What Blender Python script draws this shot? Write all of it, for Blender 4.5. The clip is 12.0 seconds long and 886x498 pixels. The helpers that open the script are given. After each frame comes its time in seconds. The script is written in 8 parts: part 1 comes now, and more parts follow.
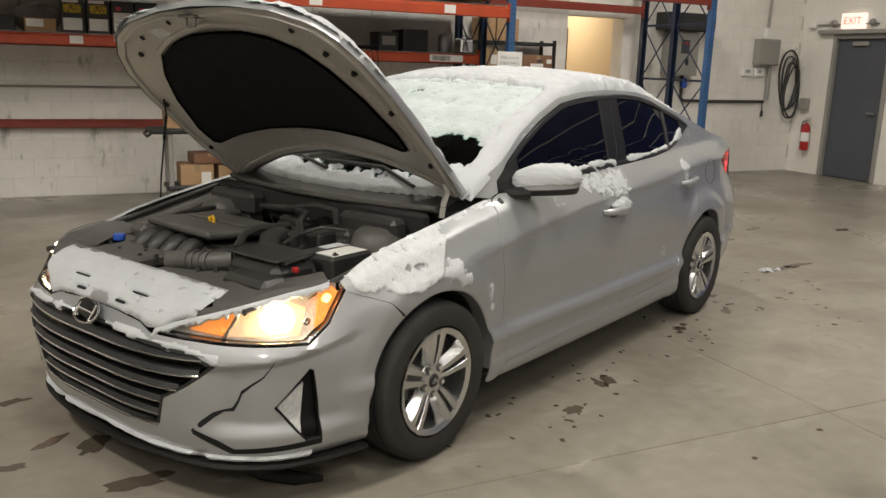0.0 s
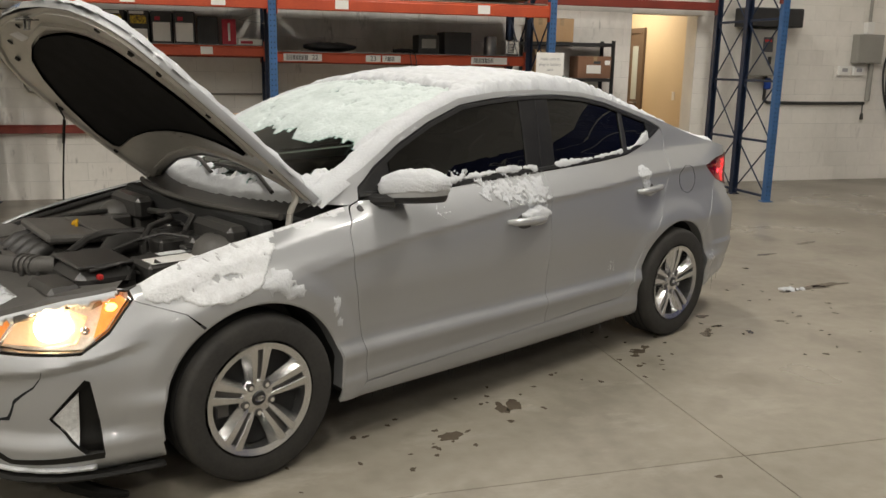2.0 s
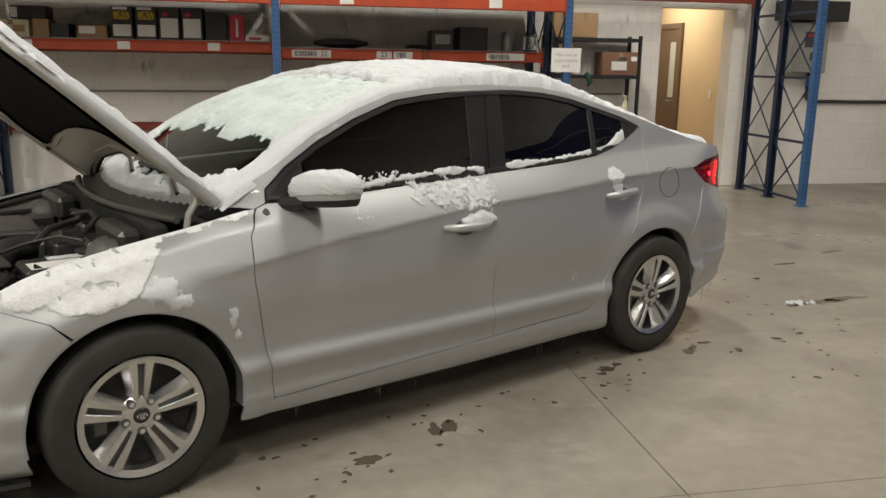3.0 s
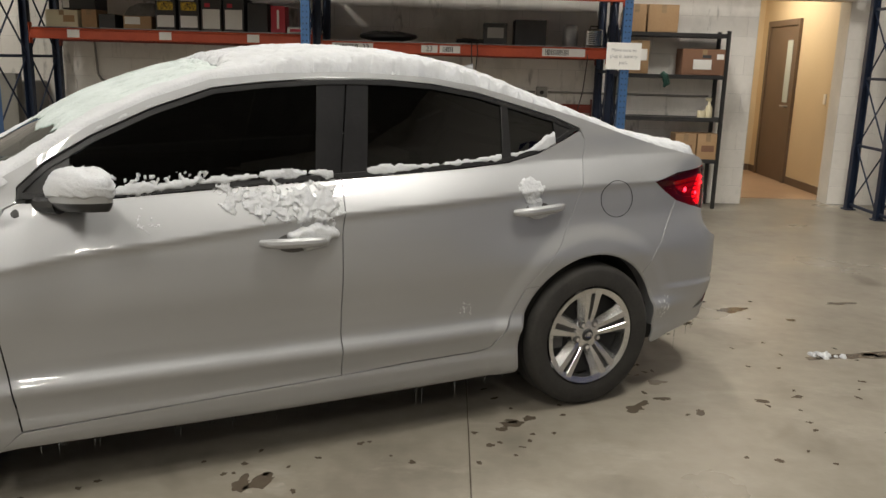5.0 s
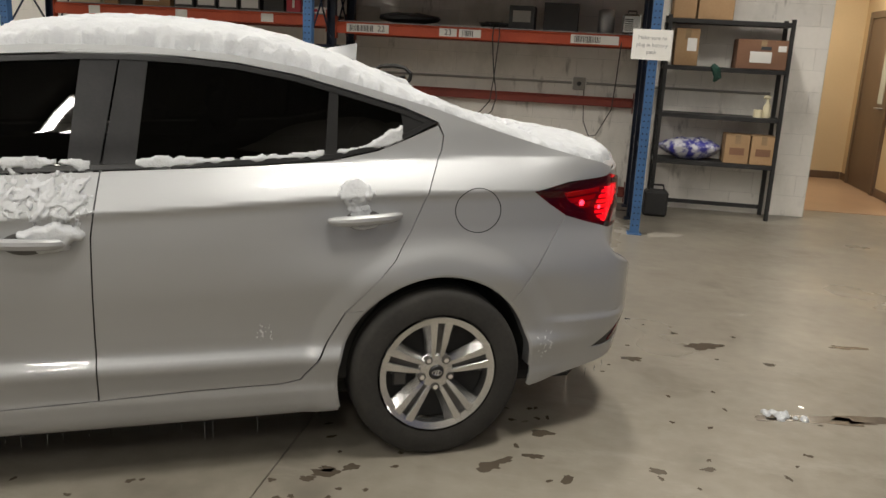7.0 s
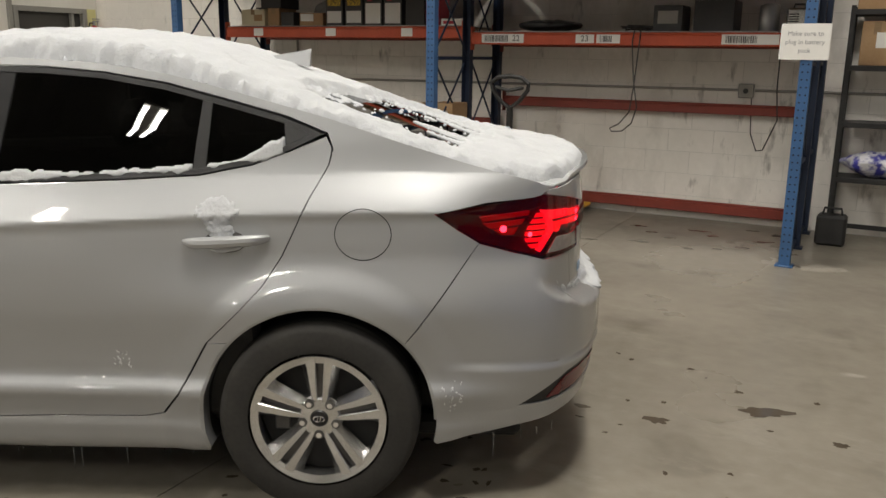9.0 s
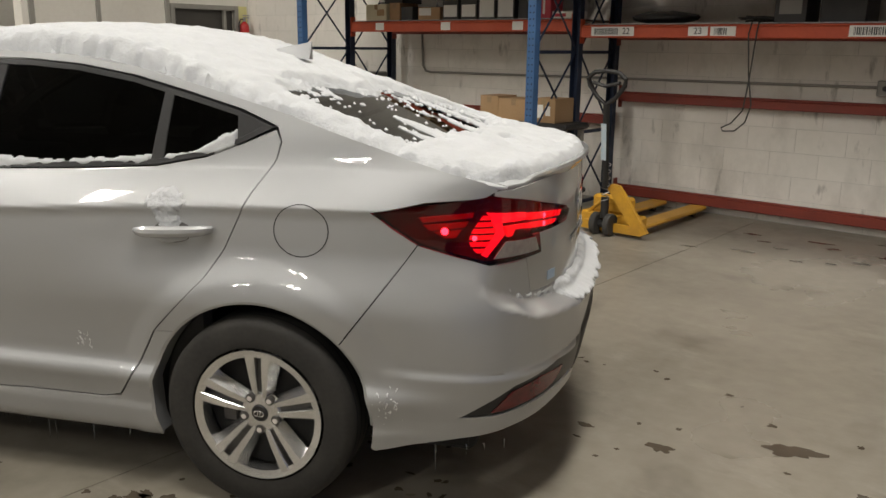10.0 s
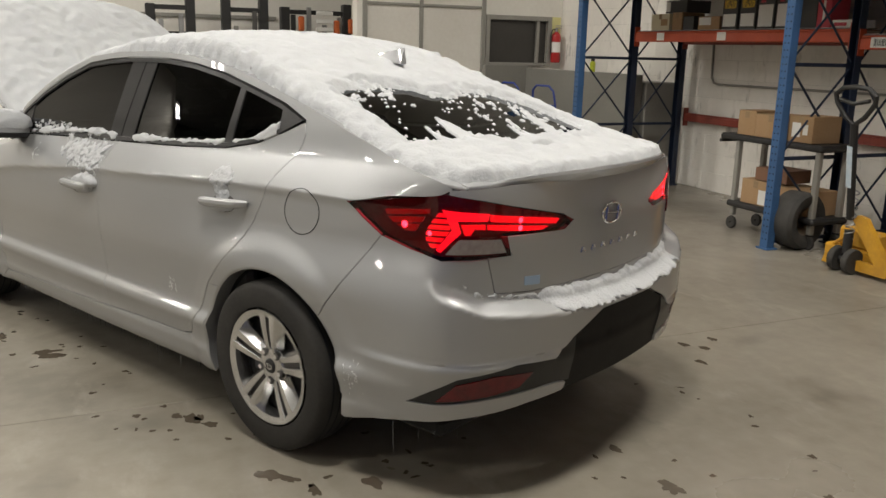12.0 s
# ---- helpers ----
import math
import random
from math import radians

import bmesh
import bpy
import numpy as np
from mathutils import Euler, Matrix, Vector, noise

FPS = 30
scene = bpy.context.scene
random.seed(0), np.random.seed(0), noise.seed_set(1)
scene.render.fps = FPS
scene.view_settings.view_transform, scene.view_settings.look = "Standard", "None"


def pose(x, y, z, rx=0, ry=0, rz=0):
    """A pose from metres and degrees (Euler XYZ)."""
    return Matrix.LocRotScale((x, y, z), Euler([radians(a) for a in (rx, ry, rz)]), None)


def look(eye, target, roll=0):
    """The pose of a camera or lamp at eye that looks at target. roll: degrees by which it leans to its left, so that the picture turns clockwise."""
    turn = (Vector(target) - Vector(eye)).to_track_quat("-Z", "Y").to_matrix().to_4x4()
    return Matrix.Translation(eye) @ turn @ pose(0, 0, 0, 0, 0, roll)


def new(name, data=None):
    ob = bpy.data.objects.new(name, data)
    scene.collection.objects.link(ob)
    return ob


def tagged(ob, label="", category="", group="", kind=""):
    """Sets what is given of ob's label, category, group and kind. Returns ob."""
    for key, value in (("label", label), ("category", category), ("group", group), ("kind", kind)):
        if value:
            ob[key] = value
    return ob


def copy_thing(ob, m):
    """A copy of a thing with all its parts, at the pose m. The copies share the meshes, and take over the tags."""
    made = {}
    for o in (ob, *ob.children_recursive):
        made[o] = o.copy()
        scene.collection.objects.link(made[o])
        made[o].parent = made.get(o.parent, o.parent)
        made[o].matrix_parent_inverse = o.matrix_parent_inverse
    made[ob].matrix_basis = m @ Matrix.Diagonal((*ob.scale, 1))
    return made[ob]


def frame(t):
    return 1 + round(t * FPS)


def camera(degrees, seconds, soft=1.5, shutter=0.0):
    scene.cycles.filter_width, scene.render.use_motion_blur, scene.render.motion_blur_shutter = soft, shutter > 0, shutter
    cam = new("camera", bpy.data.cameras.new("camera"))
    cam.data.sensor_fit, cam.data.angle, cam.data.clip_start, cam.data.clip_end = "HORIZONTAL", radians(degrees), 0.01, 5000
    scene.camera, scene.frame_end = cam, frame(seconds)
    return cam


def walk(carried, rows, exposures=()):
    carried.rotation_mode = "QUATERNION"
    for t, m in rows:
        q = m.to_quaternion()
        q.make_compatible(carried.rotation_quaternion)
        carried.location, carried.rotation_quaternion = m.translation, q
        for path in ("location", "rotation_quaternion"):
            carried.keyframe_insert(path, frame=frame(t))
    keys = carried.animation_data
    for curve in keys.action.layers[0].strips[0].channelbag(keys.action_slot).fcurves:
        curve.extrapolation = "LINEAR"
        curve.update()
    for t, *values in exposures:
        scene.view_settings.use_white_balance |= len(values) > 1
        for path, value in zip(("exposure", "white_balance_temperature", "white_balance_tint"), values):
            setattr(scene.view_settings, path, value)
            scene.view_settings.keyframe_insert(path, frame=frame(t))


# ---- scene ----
cam = camera(56.2, 12.0)
PATH = [
    (0, (-0.951, -3.514, 1.527), (-0.114, -1.751, 1.088), 1.9),
    (0.5, (-0.649, -3.588, 1.52), (0.112, -1.793, 1.073), 2.2),
    (1, (-0.378, -3.533, 1.519), (0.302, -1.709, 1.059), 2.1),
    (1.5, (-0.133, -3.56, 1.512), (0.468, -1.706, 1.065), 1.6),
    (2, (0.218, -3.688, 1.524), (0.739, -1.806, 1.09), 1.0),
    (2.5, (0.535, -3.622, 1.49), (0.989, -1.722, 1.061), 0.8),
    (3, (0.834, -3.537, 1.507), (1.207, -1.621, 1.068), 0.9),
    (3.2, (0.967, -3.489, 1.519), (1.303, -1.568, 1.072), 1.5),
    (4.8, (1.992, -3.026, 1.453), (2.024, -1.071, 1.034), 1.5),
    (5, (2.126, -2.999, 1.462), (2.117, -1.048, 1.02), 1.6),
    (5.5, (2.378, -2.811, 1.448), (2.307, -0.863, 1.003), 2.0),
    (6, (2.594, -2.555, 1.471), (2.483, -0.611, 1.016), 2.6),
    (6.5, (2.888, -2.421, 1.449), (2.676, -0.484, 0.998), 2.9),
    (7, (3.202, -2.315, 1.465), (2.89, -0.398, 0.987), 3.0),
    (7.2, (3.319, -2.238, 1.449), (2.969, -0.331, 0.957), 3.0),
    (8.8, (4.136, -1.623, 1.474), (3.291, 0.128, 1.003), 0.8),
    (9, (4.227, -1.506, 1.443), (3.313, 0.212, 0.983), 0.8),
    (9.5, (4.455, -1.231, 1.462), (3.405, 0.405, 0.991), 0.8),
    (10, (4.748, -1.003, 1.444), (3.484, 0.472, 0.967), 0.7),
    (10.5, (4.975, -0.772, 1.456), (3.551, 0.548, 0.977), 0.9),
    (11, (5.137, -0.524, 1.447), (3.557, 0.603, 0.964), 0.9),
    (11.5, (5.399, -0.309, 1.437), (3.694, 0.623, 0.963), 1.1),
    (12, (5.596, -0.092, 1.451), (3.808, 0.673, 0.982), 1.4),
]
walk(cam, [(t, look(eye, target, roll)) for t, eye, target, roll in PATH])

# world and lights: a closed hall at night under ceiling lamps
world = bpy.data.worlds.new("night")
world.use_nodes = True
world.node_tree.nodes["Background"].inputs[0].default_value = (0.02, 0.025, 0.035, 1)
world.node_tree.nodes["Background"].inputs[1].default_value = 0.3
scene.world = world
scene.view_settings.exposure = 0.0

CEIL = 7.4
# place and power share of each ceiling light, shares tuned for brightness
# (2.6, 3.7) and (-4.4, -2.6) are fill lamps added to brighten wall and nose
LAMPS = [(4.2, -0.4, 0.78), (2.6, 3.7, 0.68), (0.2, -4.6, 0.45), (-4.4, -2.6, 1.17), (4.2, -8.6, 0.5), (-3.3, -10.4, 0.75), (-8.0, -16.5, 0.5), (2.8, -16.5, 0.5)]
LAMP_POWER, LAMP_COLOR = 330.0, (0.99, 0.938, 0.857)


# ---- materials ----
def mat(name, color, rough=0.6, metal=0.0, color2=None, scale=6.0, fine=60.0, mix=0.5, bump=0.0, bump_scale=None, rough_var=0.0, coat=0.0,
        alpha=1.0, emit=None, strength=0.0, random_tint=0.0, stretch=(1, 1, 1), trans=0.0, ior=1.45, space="Object", subsurf=0.0, spec=0.5, coat_rough=0.06):
    m = bpy.data.materials.new(name)
    m.use_nodes = True
    nt = m.node_tree
    b = nt.nodes["Principled BSDF"]
    L = nt.links.new
    b.inputs["Roughness"].default_value, b.inputs["Metallic"].default_value = rough, metal
    b.inputs["Base Color"].default_value = (*color, 1)
    b.inputs["Coat Weight"].default_value, b.inputs["Coat Roughness"].default_value = coat, coat_rough
    b.inputs["Specular IOR Level"].default_value = spec
    b.inputs["Transmission Weight"].default_value, b.inputs["IOR"].default_value = trans, ior
    b.inputs["Alpha"].default_value = alpha
    if subsurf:
        b.inputs["Subsurface Weight"].default_value = subsurf
        b.inputs["Subsurface Radius"].default_value = (0.03, 0.03, 0.035)
        b.inputs["Subsurface Scale"].default_value = 0.4
    if emit:
        b.inputs["Emission Color"].default_value, b.inputs["Emission Strength"].default_value = (*emit, 1), strength
    if color2 or bump or rough_var:
        tc = nt.nodes.new("ShaderNodeTexCoord")
        mp = nt.nodes.new("ShaderNodeMapping")
        mp.inputs["Scale"].default_value = stretch
        L(nt.nodes.new("ShaderNodeNewGeometry").outputs["Position"] if space == "World" else tc.outputs[space], mp.inputs[0])
        big = nt.nodes.new("ShaderNodeTexNoise")
        big.inputs["Scale"].default_value, big.inputs["Detail"].default_value = scale, 6
        small = nt.nodes.new("ShaderNodeTexNoise")
        small.inputs["Scale"].default_value, small.inputs["Detail"].default_value = fine, 4
        L(mp.outputs[0], big.inputs["Vector"]), L(mp.outputs[0], small.inputs["Vector"])
        if color2:
            ad = nt.nodes.new("ShaderNodeMath")
            ad.operation = "MULTIPLY_ADD"
            L(small.outputs["Fac"], ad.inputs[0])
            ad.inputs[1].default_value = 0.45
            L(big.outputs["Fac"], ad.inputs[2])
            rp = nt.nodes.new("ShaderNodeMapRange")
            rp.inputs[1].default_value, rp.inputs[2].default_value = 0.72 - mix * 0.35, 0.72 + mix * 0.35
            L(ad.outputs[0], rp.inputs[0])
            mx = nt.nodes.new("ShaderNodeMix")
            mx.data_type = "RGBA"
            mx.inputs[6].default_value, mx.inputs[7].default_value = (*color, 1), (*color2, 1)
            L(rp.outputs[0], mx.inputs[0])
            out = mx.outputs[2]
            if random_tint:
                oi = nt.nodes.new("ShaderNodeObjectInfo")
                hs = nt.nodes.new("ShaderNodeHueSaturation")
                vr = nt.nodes.new("ShaderNodeMapRange")
                vr.inputs[3].default_value, vr.inputs[4].default_value = 1 - random_tint, 1 + random_tint
                L(oi.outputs["Random"], vr.inputs[0]), L(vr.outputs[0], hs.inputs["Value"]), L(out, hs.inputs["Color"])
                out = hs.outputs[0]
            L(out, b.inputs["Base Color"])
        if rough_var:
            rr = nt.nodes.new("ShaderNodeMapRange")
            rr.inputs[1].default_value, rr.inputs[2].default_value = 0.3, 0.7
            rr.inputs[3].default_value, rr.inputs[4].default_value = max(rough - rough_var, 0.02), min(rough + rough_var, 1)
            L(big.outputs["Fac"], rr.inputs[0]), L(rr.outputs[0], b.inputs["Roughness"])
        if bump:
            bp = nt.nodes.new("ShaderNodeBump")
            bp.inputs["Strength"].default_value, bp.inputs["Distance"].default_value = 1.0, bump
            tex = small
            if bump_scale:
                tex = nt.nodes.new("ShaderNodeTexNoise")
                tex.inputs["Scale"].default_value, tex.inputs["Detail"].default_value = bump_scale, 5
                L(mp.outputs[0], tex.inputs["Vector"])
            L(tex.outputs["Fac"], bp.inputs["Height"]), L(bp.outputs[0], b.inputs["Normal"])
    return m


def glass(name, color, rough=0.0, clear=0.1):
    """A dark film over glass: a glossy coat above a tinted clear pane."""
    m = bpy.data.materials.new(name)
    m.use_nodes = True
    nt = m.node_tree
    nt.nodes.remove(nt.nodes["Principled BSDF"])
    t, g, mx, fr = (nt.nodes.new("ShaderNode" + k) for k in ("BsdfTransparent", "BsdfGlossy", "MixShader", "Fresnel"))
    t.inputs[0].default_value = (*color, 1)
    g.inputs["Roughness"].default_value = rough
    fr.inputs[0].default_value = 1.5
    L = nt.links.new
    L(fr.outputs[0], mx.inputs[0]), L(t.outputs[0], mx.inputs[1]), L(g.outputs[0], mx.inputs[2])
    L(mx.outputs[0], nt.nodes["Material Output"].inputs[0])
    return m


def floor_mat():
    m = mat("sealed_concrete", (0.285, 0.26, 0.215), 0.36, 0, (0.165, 0.147, 0.117), 0.75, 11, 0.75, 0.0005, 45, 0.14)
    nt = m.node_tree
    L = nt.links.new
    b = nt.nodes["Principled BSDF"]
    src = b.inputs["Base Color"].links[0].from_socket
    tc = nt.nodes.new("ShaderNodeTexCoord")
    # dark damp drips and oil spots
    n1 = nt.nodes.new("ShaderNodeTexNoise")
    n1.inputs["Scale"].default_value, n1.inputs["Detail"].default_value, n1.inputs["Distortion"].default_value = 2.3, 3, 0.4
    L(tc.outputs["Object"], n1.inputs["Vector"])
    r1 = nt.nodes.new("ShaderNodeMapRange")
    r1.inputs[1].default_value, r1.inputs[2].default_value, r1.inputs[4].default_value = 0.60, 0.74, 0.5
    L(n1.outputs["Fac"], r1.inputs[0])
    mx = nt.nodes.new("ShaderNodeMix")
    mx.data_type = "RGBA"
    mx.inputs[7].default_value = (0.085, 0.072, 0.055, 1)
    L(r1.outputs[0], mx.inputs[0]), L(src, mx.inputs[6])
    # pale salt marks
    n2 = nt.nodes.new("ShaderNodeTexNoise")
    n2.inputs["Scale"].default_value, n2.inputs["Detail"].default_value, n2.inputs["Roughness"].default_value = 1.7, 9, 0.7
    mp = nt.nodes.new("ShaderNodeMapping")
    mp.inputs["Location"].default_value, mp.inputs["Scale"].default_value = (7, 3, 1), (1, 2.2, 1)
    L(tc.outputs["Object"], mp.inputs[0]), L(mp.outputs[0], n2.inputs["Vector"])
    r2 = nt.nodes.new("ShaderNodeMapRange")
    r2.inputs[1].default_value, r2.inputs[2].default_value, r2.inputs[4].default_value = 0.56, 0.74, 0.7
    L(n2.outputs["Fac"], r2.inputs[0])
    m2 = nt.nodes.new("ShaderNodeMix")
    m2.data_type = "RGBA"
    m2.inputs[7].default_value = (0.33, 0.305, 0.26, 1)
    L(r2.outputs[0], m2.inputs[0]), L(mx.outputs[2], m2.inputs[6]), L(m2.outputs[2], b.inputs["Base Color"])
    return m


def block_mat(name="painted_block", grime=1.0):
    """White block paint, grimy towards the floor, with dark smudges."""
    m = mat(name, (0.82, 0.785, 0.735), 0.55, 0, (0.70, 0.675, 0.62), 1.1, 18, 0.9, 0.0012, 90, random_tint=0.025, space="World")
    nt = m.node_tree
    L = nt.links.new
    b = nt.nodes["Principled BSDF"]
    src = b.inputs["Base Color"].links[0].from_socket
    geo = nt.nodes.new("ShaderNodeNewGeometry")
    for sc, lo, hi, amt, col, st, loc in ((1.6, 0.54, 0.73, 0.55, (0.36, 0.335, 0.29), (1, 1, 0.55), (3, 0, 0)), (4.5, 0.60, 0.70, 0.7, (0.22, 0.205, 0.18), (1.5, 1, 0.45), (0, 0, 5)), (2.4, 0.66, 0.70, 0.45, (0.80, 0.785, 0.74), (1, 1, 1), (9, 2, 1))):
        mp, n, r, mx = (nt.nodes.new("ShaderNode" + k) for k in ("Mapping", "TexNoise", "MapRange", "Mix"))
        mp.inputs["Scale"].default_value, mp.inputs["Location"].default_value = st, loc
        n.inputs["Scale"].default_value, n.inputs["Detail"].default_value, n.inputs["Roughness"].default_value = sc, 7, 0.62
        r.inputs[1].default_value, r.inputs[2].default_value, r.inputs[4].default_value = lo, hi, amt * grime
        mx.data_type = "RGBA"
        mx.inputs[7].default_value = (*col, 1)
        L(geo.outputs["Position"], mp.inputs[0]), L(mp.outputs[0], n.inputs["Vector"]), L(n.outputs["Fac"], r.inputs[0]), L(r.outputs[0], mx.inputs[0]), L(src, mx.inputs[6])
        src = mx.outputs[2]
    L(src, b.inputs["Base Color"])
    return m


M_FLOOR = floor_mat()
M_STAIN = mat("damp_stain", (0.075, 0.06, 0.043), 0.22, 0, (0.13, 0.105, 0.08), 12, 60, 0.8)
M_DROP = mat("meltwater", (0.088, 0.070, 0.053), 0.08, 0, (0.10, 0.083, 0.062), 25, 60, 0.8)
M_SALT = mat("salt_residue", (0.34, 0.315, 0.27), 0.75, 0, (0.25, 0.225, 0.185), 20, 90, 0.8)
M_BLOCK = block_mat()
M_BLOCK_CLEAN = block_mat("clean_painted_block", 0.3)
M_GROUT = mat("block_joint", (0.60, 0.585, 0.54), 0.8, 0, (0.46, 0.445, 0.41), 3, 40, 0.9, 0.001)
M_DARKWALL = mat("dark_reflection_wall", (0.055, 0.054, 0.052), 0.6, 0, (0.04, 0.039, 0.037), 1.5, 20, 0.9, 0.0005)
M_SHADE_SHEET = mat("shading_sheet", (0.16, 0.11, 0.07), 0.8, 0, (0.10, 0.07, 0.045), 3, 90, 0.9, 0.0005)
M_WHITE = mat("white_paint", (0.78, 0.76, 0.71), 0.55, 0, (0.66, 0.63, 0.57), 1.2, 20, 0.9, 0.0005)
M_GREYWALL = mat("grey_paint", (0.235, 0.228, 0.205), 0.5, 0, (0.19, 0.184, 0.165), 2, 30, 0.9, 0.0004)
M_BEIGE = mat("beige_paint", (0.60, 0.48, 0.31), 0.6, 0, (0.54, 0.43, 0.275), 1.5, 40, 0.9, 0.0004)
M_TAN_TILE = mat("tan_tile", (0.40, 0.27, 0.17), 0.35, 0, (0.33, 0.22, 0.14), 3, 25, 0.9)
M_BROWN = mat("brown_paint", (0.14, 0.095, 0.065), 0.4, 0, (0.11, 0.075, 0.05), 3, 40, 0.9)
M_DOOR = mat("slate_paint", (0.085, 0.09, 0.105), 0.45, 0, (0.07, 0.075, 0.09), 2, 40, 0.9, 0.0003)
M_CEIL = mat("roof_deck", (0.26, 0.26, 0.25), 0.7, 0, (0.20, 0.20, 0.19), 1, 12, 0.9)
M_ORANGE = mat("orange_beam_paint", (0.52, 0.085, 0.030), 0.42, 0, (0.38, 0.055, 0.022), 3.5, 40, 0.8, 0.0003, rough_var=0.1)
M_RED_OLD = mat("old_red_beam_paint", (0.25, 0.042, 0.026), 0.5, 0, (0.17, 0.035, 0.024), 3, 40, 0.8, 0.0003)
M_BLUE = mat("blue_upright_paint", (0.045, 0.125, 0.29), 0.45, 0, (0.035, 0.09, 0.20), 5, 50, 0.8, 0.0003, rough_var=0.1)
M_NAVY = mat("navy_rack_steel", (0.016, 0.028, 0.062), 0.5, 0, (0.012, 0.02, 0.04), 5, 50, 0.8, 0.0003)
M_HOLE = mat("punched_hole", (0.01, 0.011, 0.013), 0.9)
M_BLACK = mat("black_enamel", (0.018, 0.018, 0.019), 0.5, 0, (0.03, 0.029, 0.028), 8, 60, 0.9, 0.0003)
M_CARD = mat("cardboard", (0.42, 0.28, 0.155), 0.8, 0, (0.33, 0.20, 0.10), 3, 60, 0.9, 0.0003, random_tint=0.12)
M_CARD_DK = mat("brown_carton", (0.24, 0.125, 0.075), 0.75, 0, (0.19, 0.10, 0.06), 3, 60, 0.9, 0.0003)
M_PAPER = mat("white_paper", (0.78, 0.77, 0.74), 0.7, 0, (0.72, 0.71, 0.67), 8, 60, 0.9)
M_INK = mat("dark_ink", (0.05, 0.05, 0.055), 0.7)
M_GREYINK = mat("faded_ink", (0.33, 0.33, 0.34), 0.7)
M_WOOD = mat("pallet_wood", (0.36, 0.25, 0.14), 0.75, 0, (0.24, 0.16, 0.09), 4, 40, 0.9, 0.0006, stretch=(1, 8, 8))
M_STEEL = mat("galvanised_steel", (0.42, 0.42, 0.42), 0.4, 0.8, (0.32, 0.32, 0.32), 8, 60, 0.9)
M_GREYBOX = mat("grey_enamel", (0.30, 0.29, 0.26), 0.5, 0, (0.25, 0.24, 0.22), 4, 40, 0.9)
M_CABLE = mat("cable_rubber", (0.03, 0.029, 0.028), 0.55, 0, (0.045, 0.043, 0.04), 20, 90, 0.8)
M_YELLOW = mat("yellow_jack_paint", (0.62, 0.33, 0.028), 0.4, 0, (0.46, 0.24, 0.03), 5, 40, 0.7, 0.0003)
M_REDPAINT = mat("red_enamel", (0.42, 0.02, 0.02), 0.3, 0, (0.33, 0.018, 0.018), 4, 40, 0.9)
M_REDBOX = mat("red_carton", (0.50, 0.04, 0.06), 0.5, 0, (0.42, 0.03, 0.05), 4, 40, 0.9)
M_CLEARBAG = mat("blue_white_plastic", (0.72, 0.72, 0.76), 0.35, 0, (0.05, 0.05, 0.32), 14, 30, 0.25, 0.004, 20)
M_GREEN = mat("green_cloth", (0.01, 0.07, 0.05), 0.7, 0, (0.02, 0.04, 0.03), 20, 60, 0.8)
M_TYRE_OLD = mat("dusty_rubber", (0.035, 0.034, 0.032), 0.8, 0, (0.06, 0.057, 0.052), 10, 60, 0.8, 0.001)
M_DOORBLUE = mat("blue_door_panel", (0.02, 0.035, 0.16), 0.4, 0, (0.016, 0.028, 0.12), 1.5, 30, 0.9)
M_LAMP = mat("lamp_diffuser", (0.9, 0.9, 0.88), 0.4, emit=(1.0, 0.95, 0.86), strength=22)
M_EXIT = mat("exit_face", (0.75, 0.7, 0.65), 0.4, emit=(1.0, 0.75, 0.65), strength=0.9)
M_EXITRED = mat("exit_letters", (0.6, 0.05, 0.03), 0.4, emit=(1.0, 0.12, 0.06), strength=1.4)


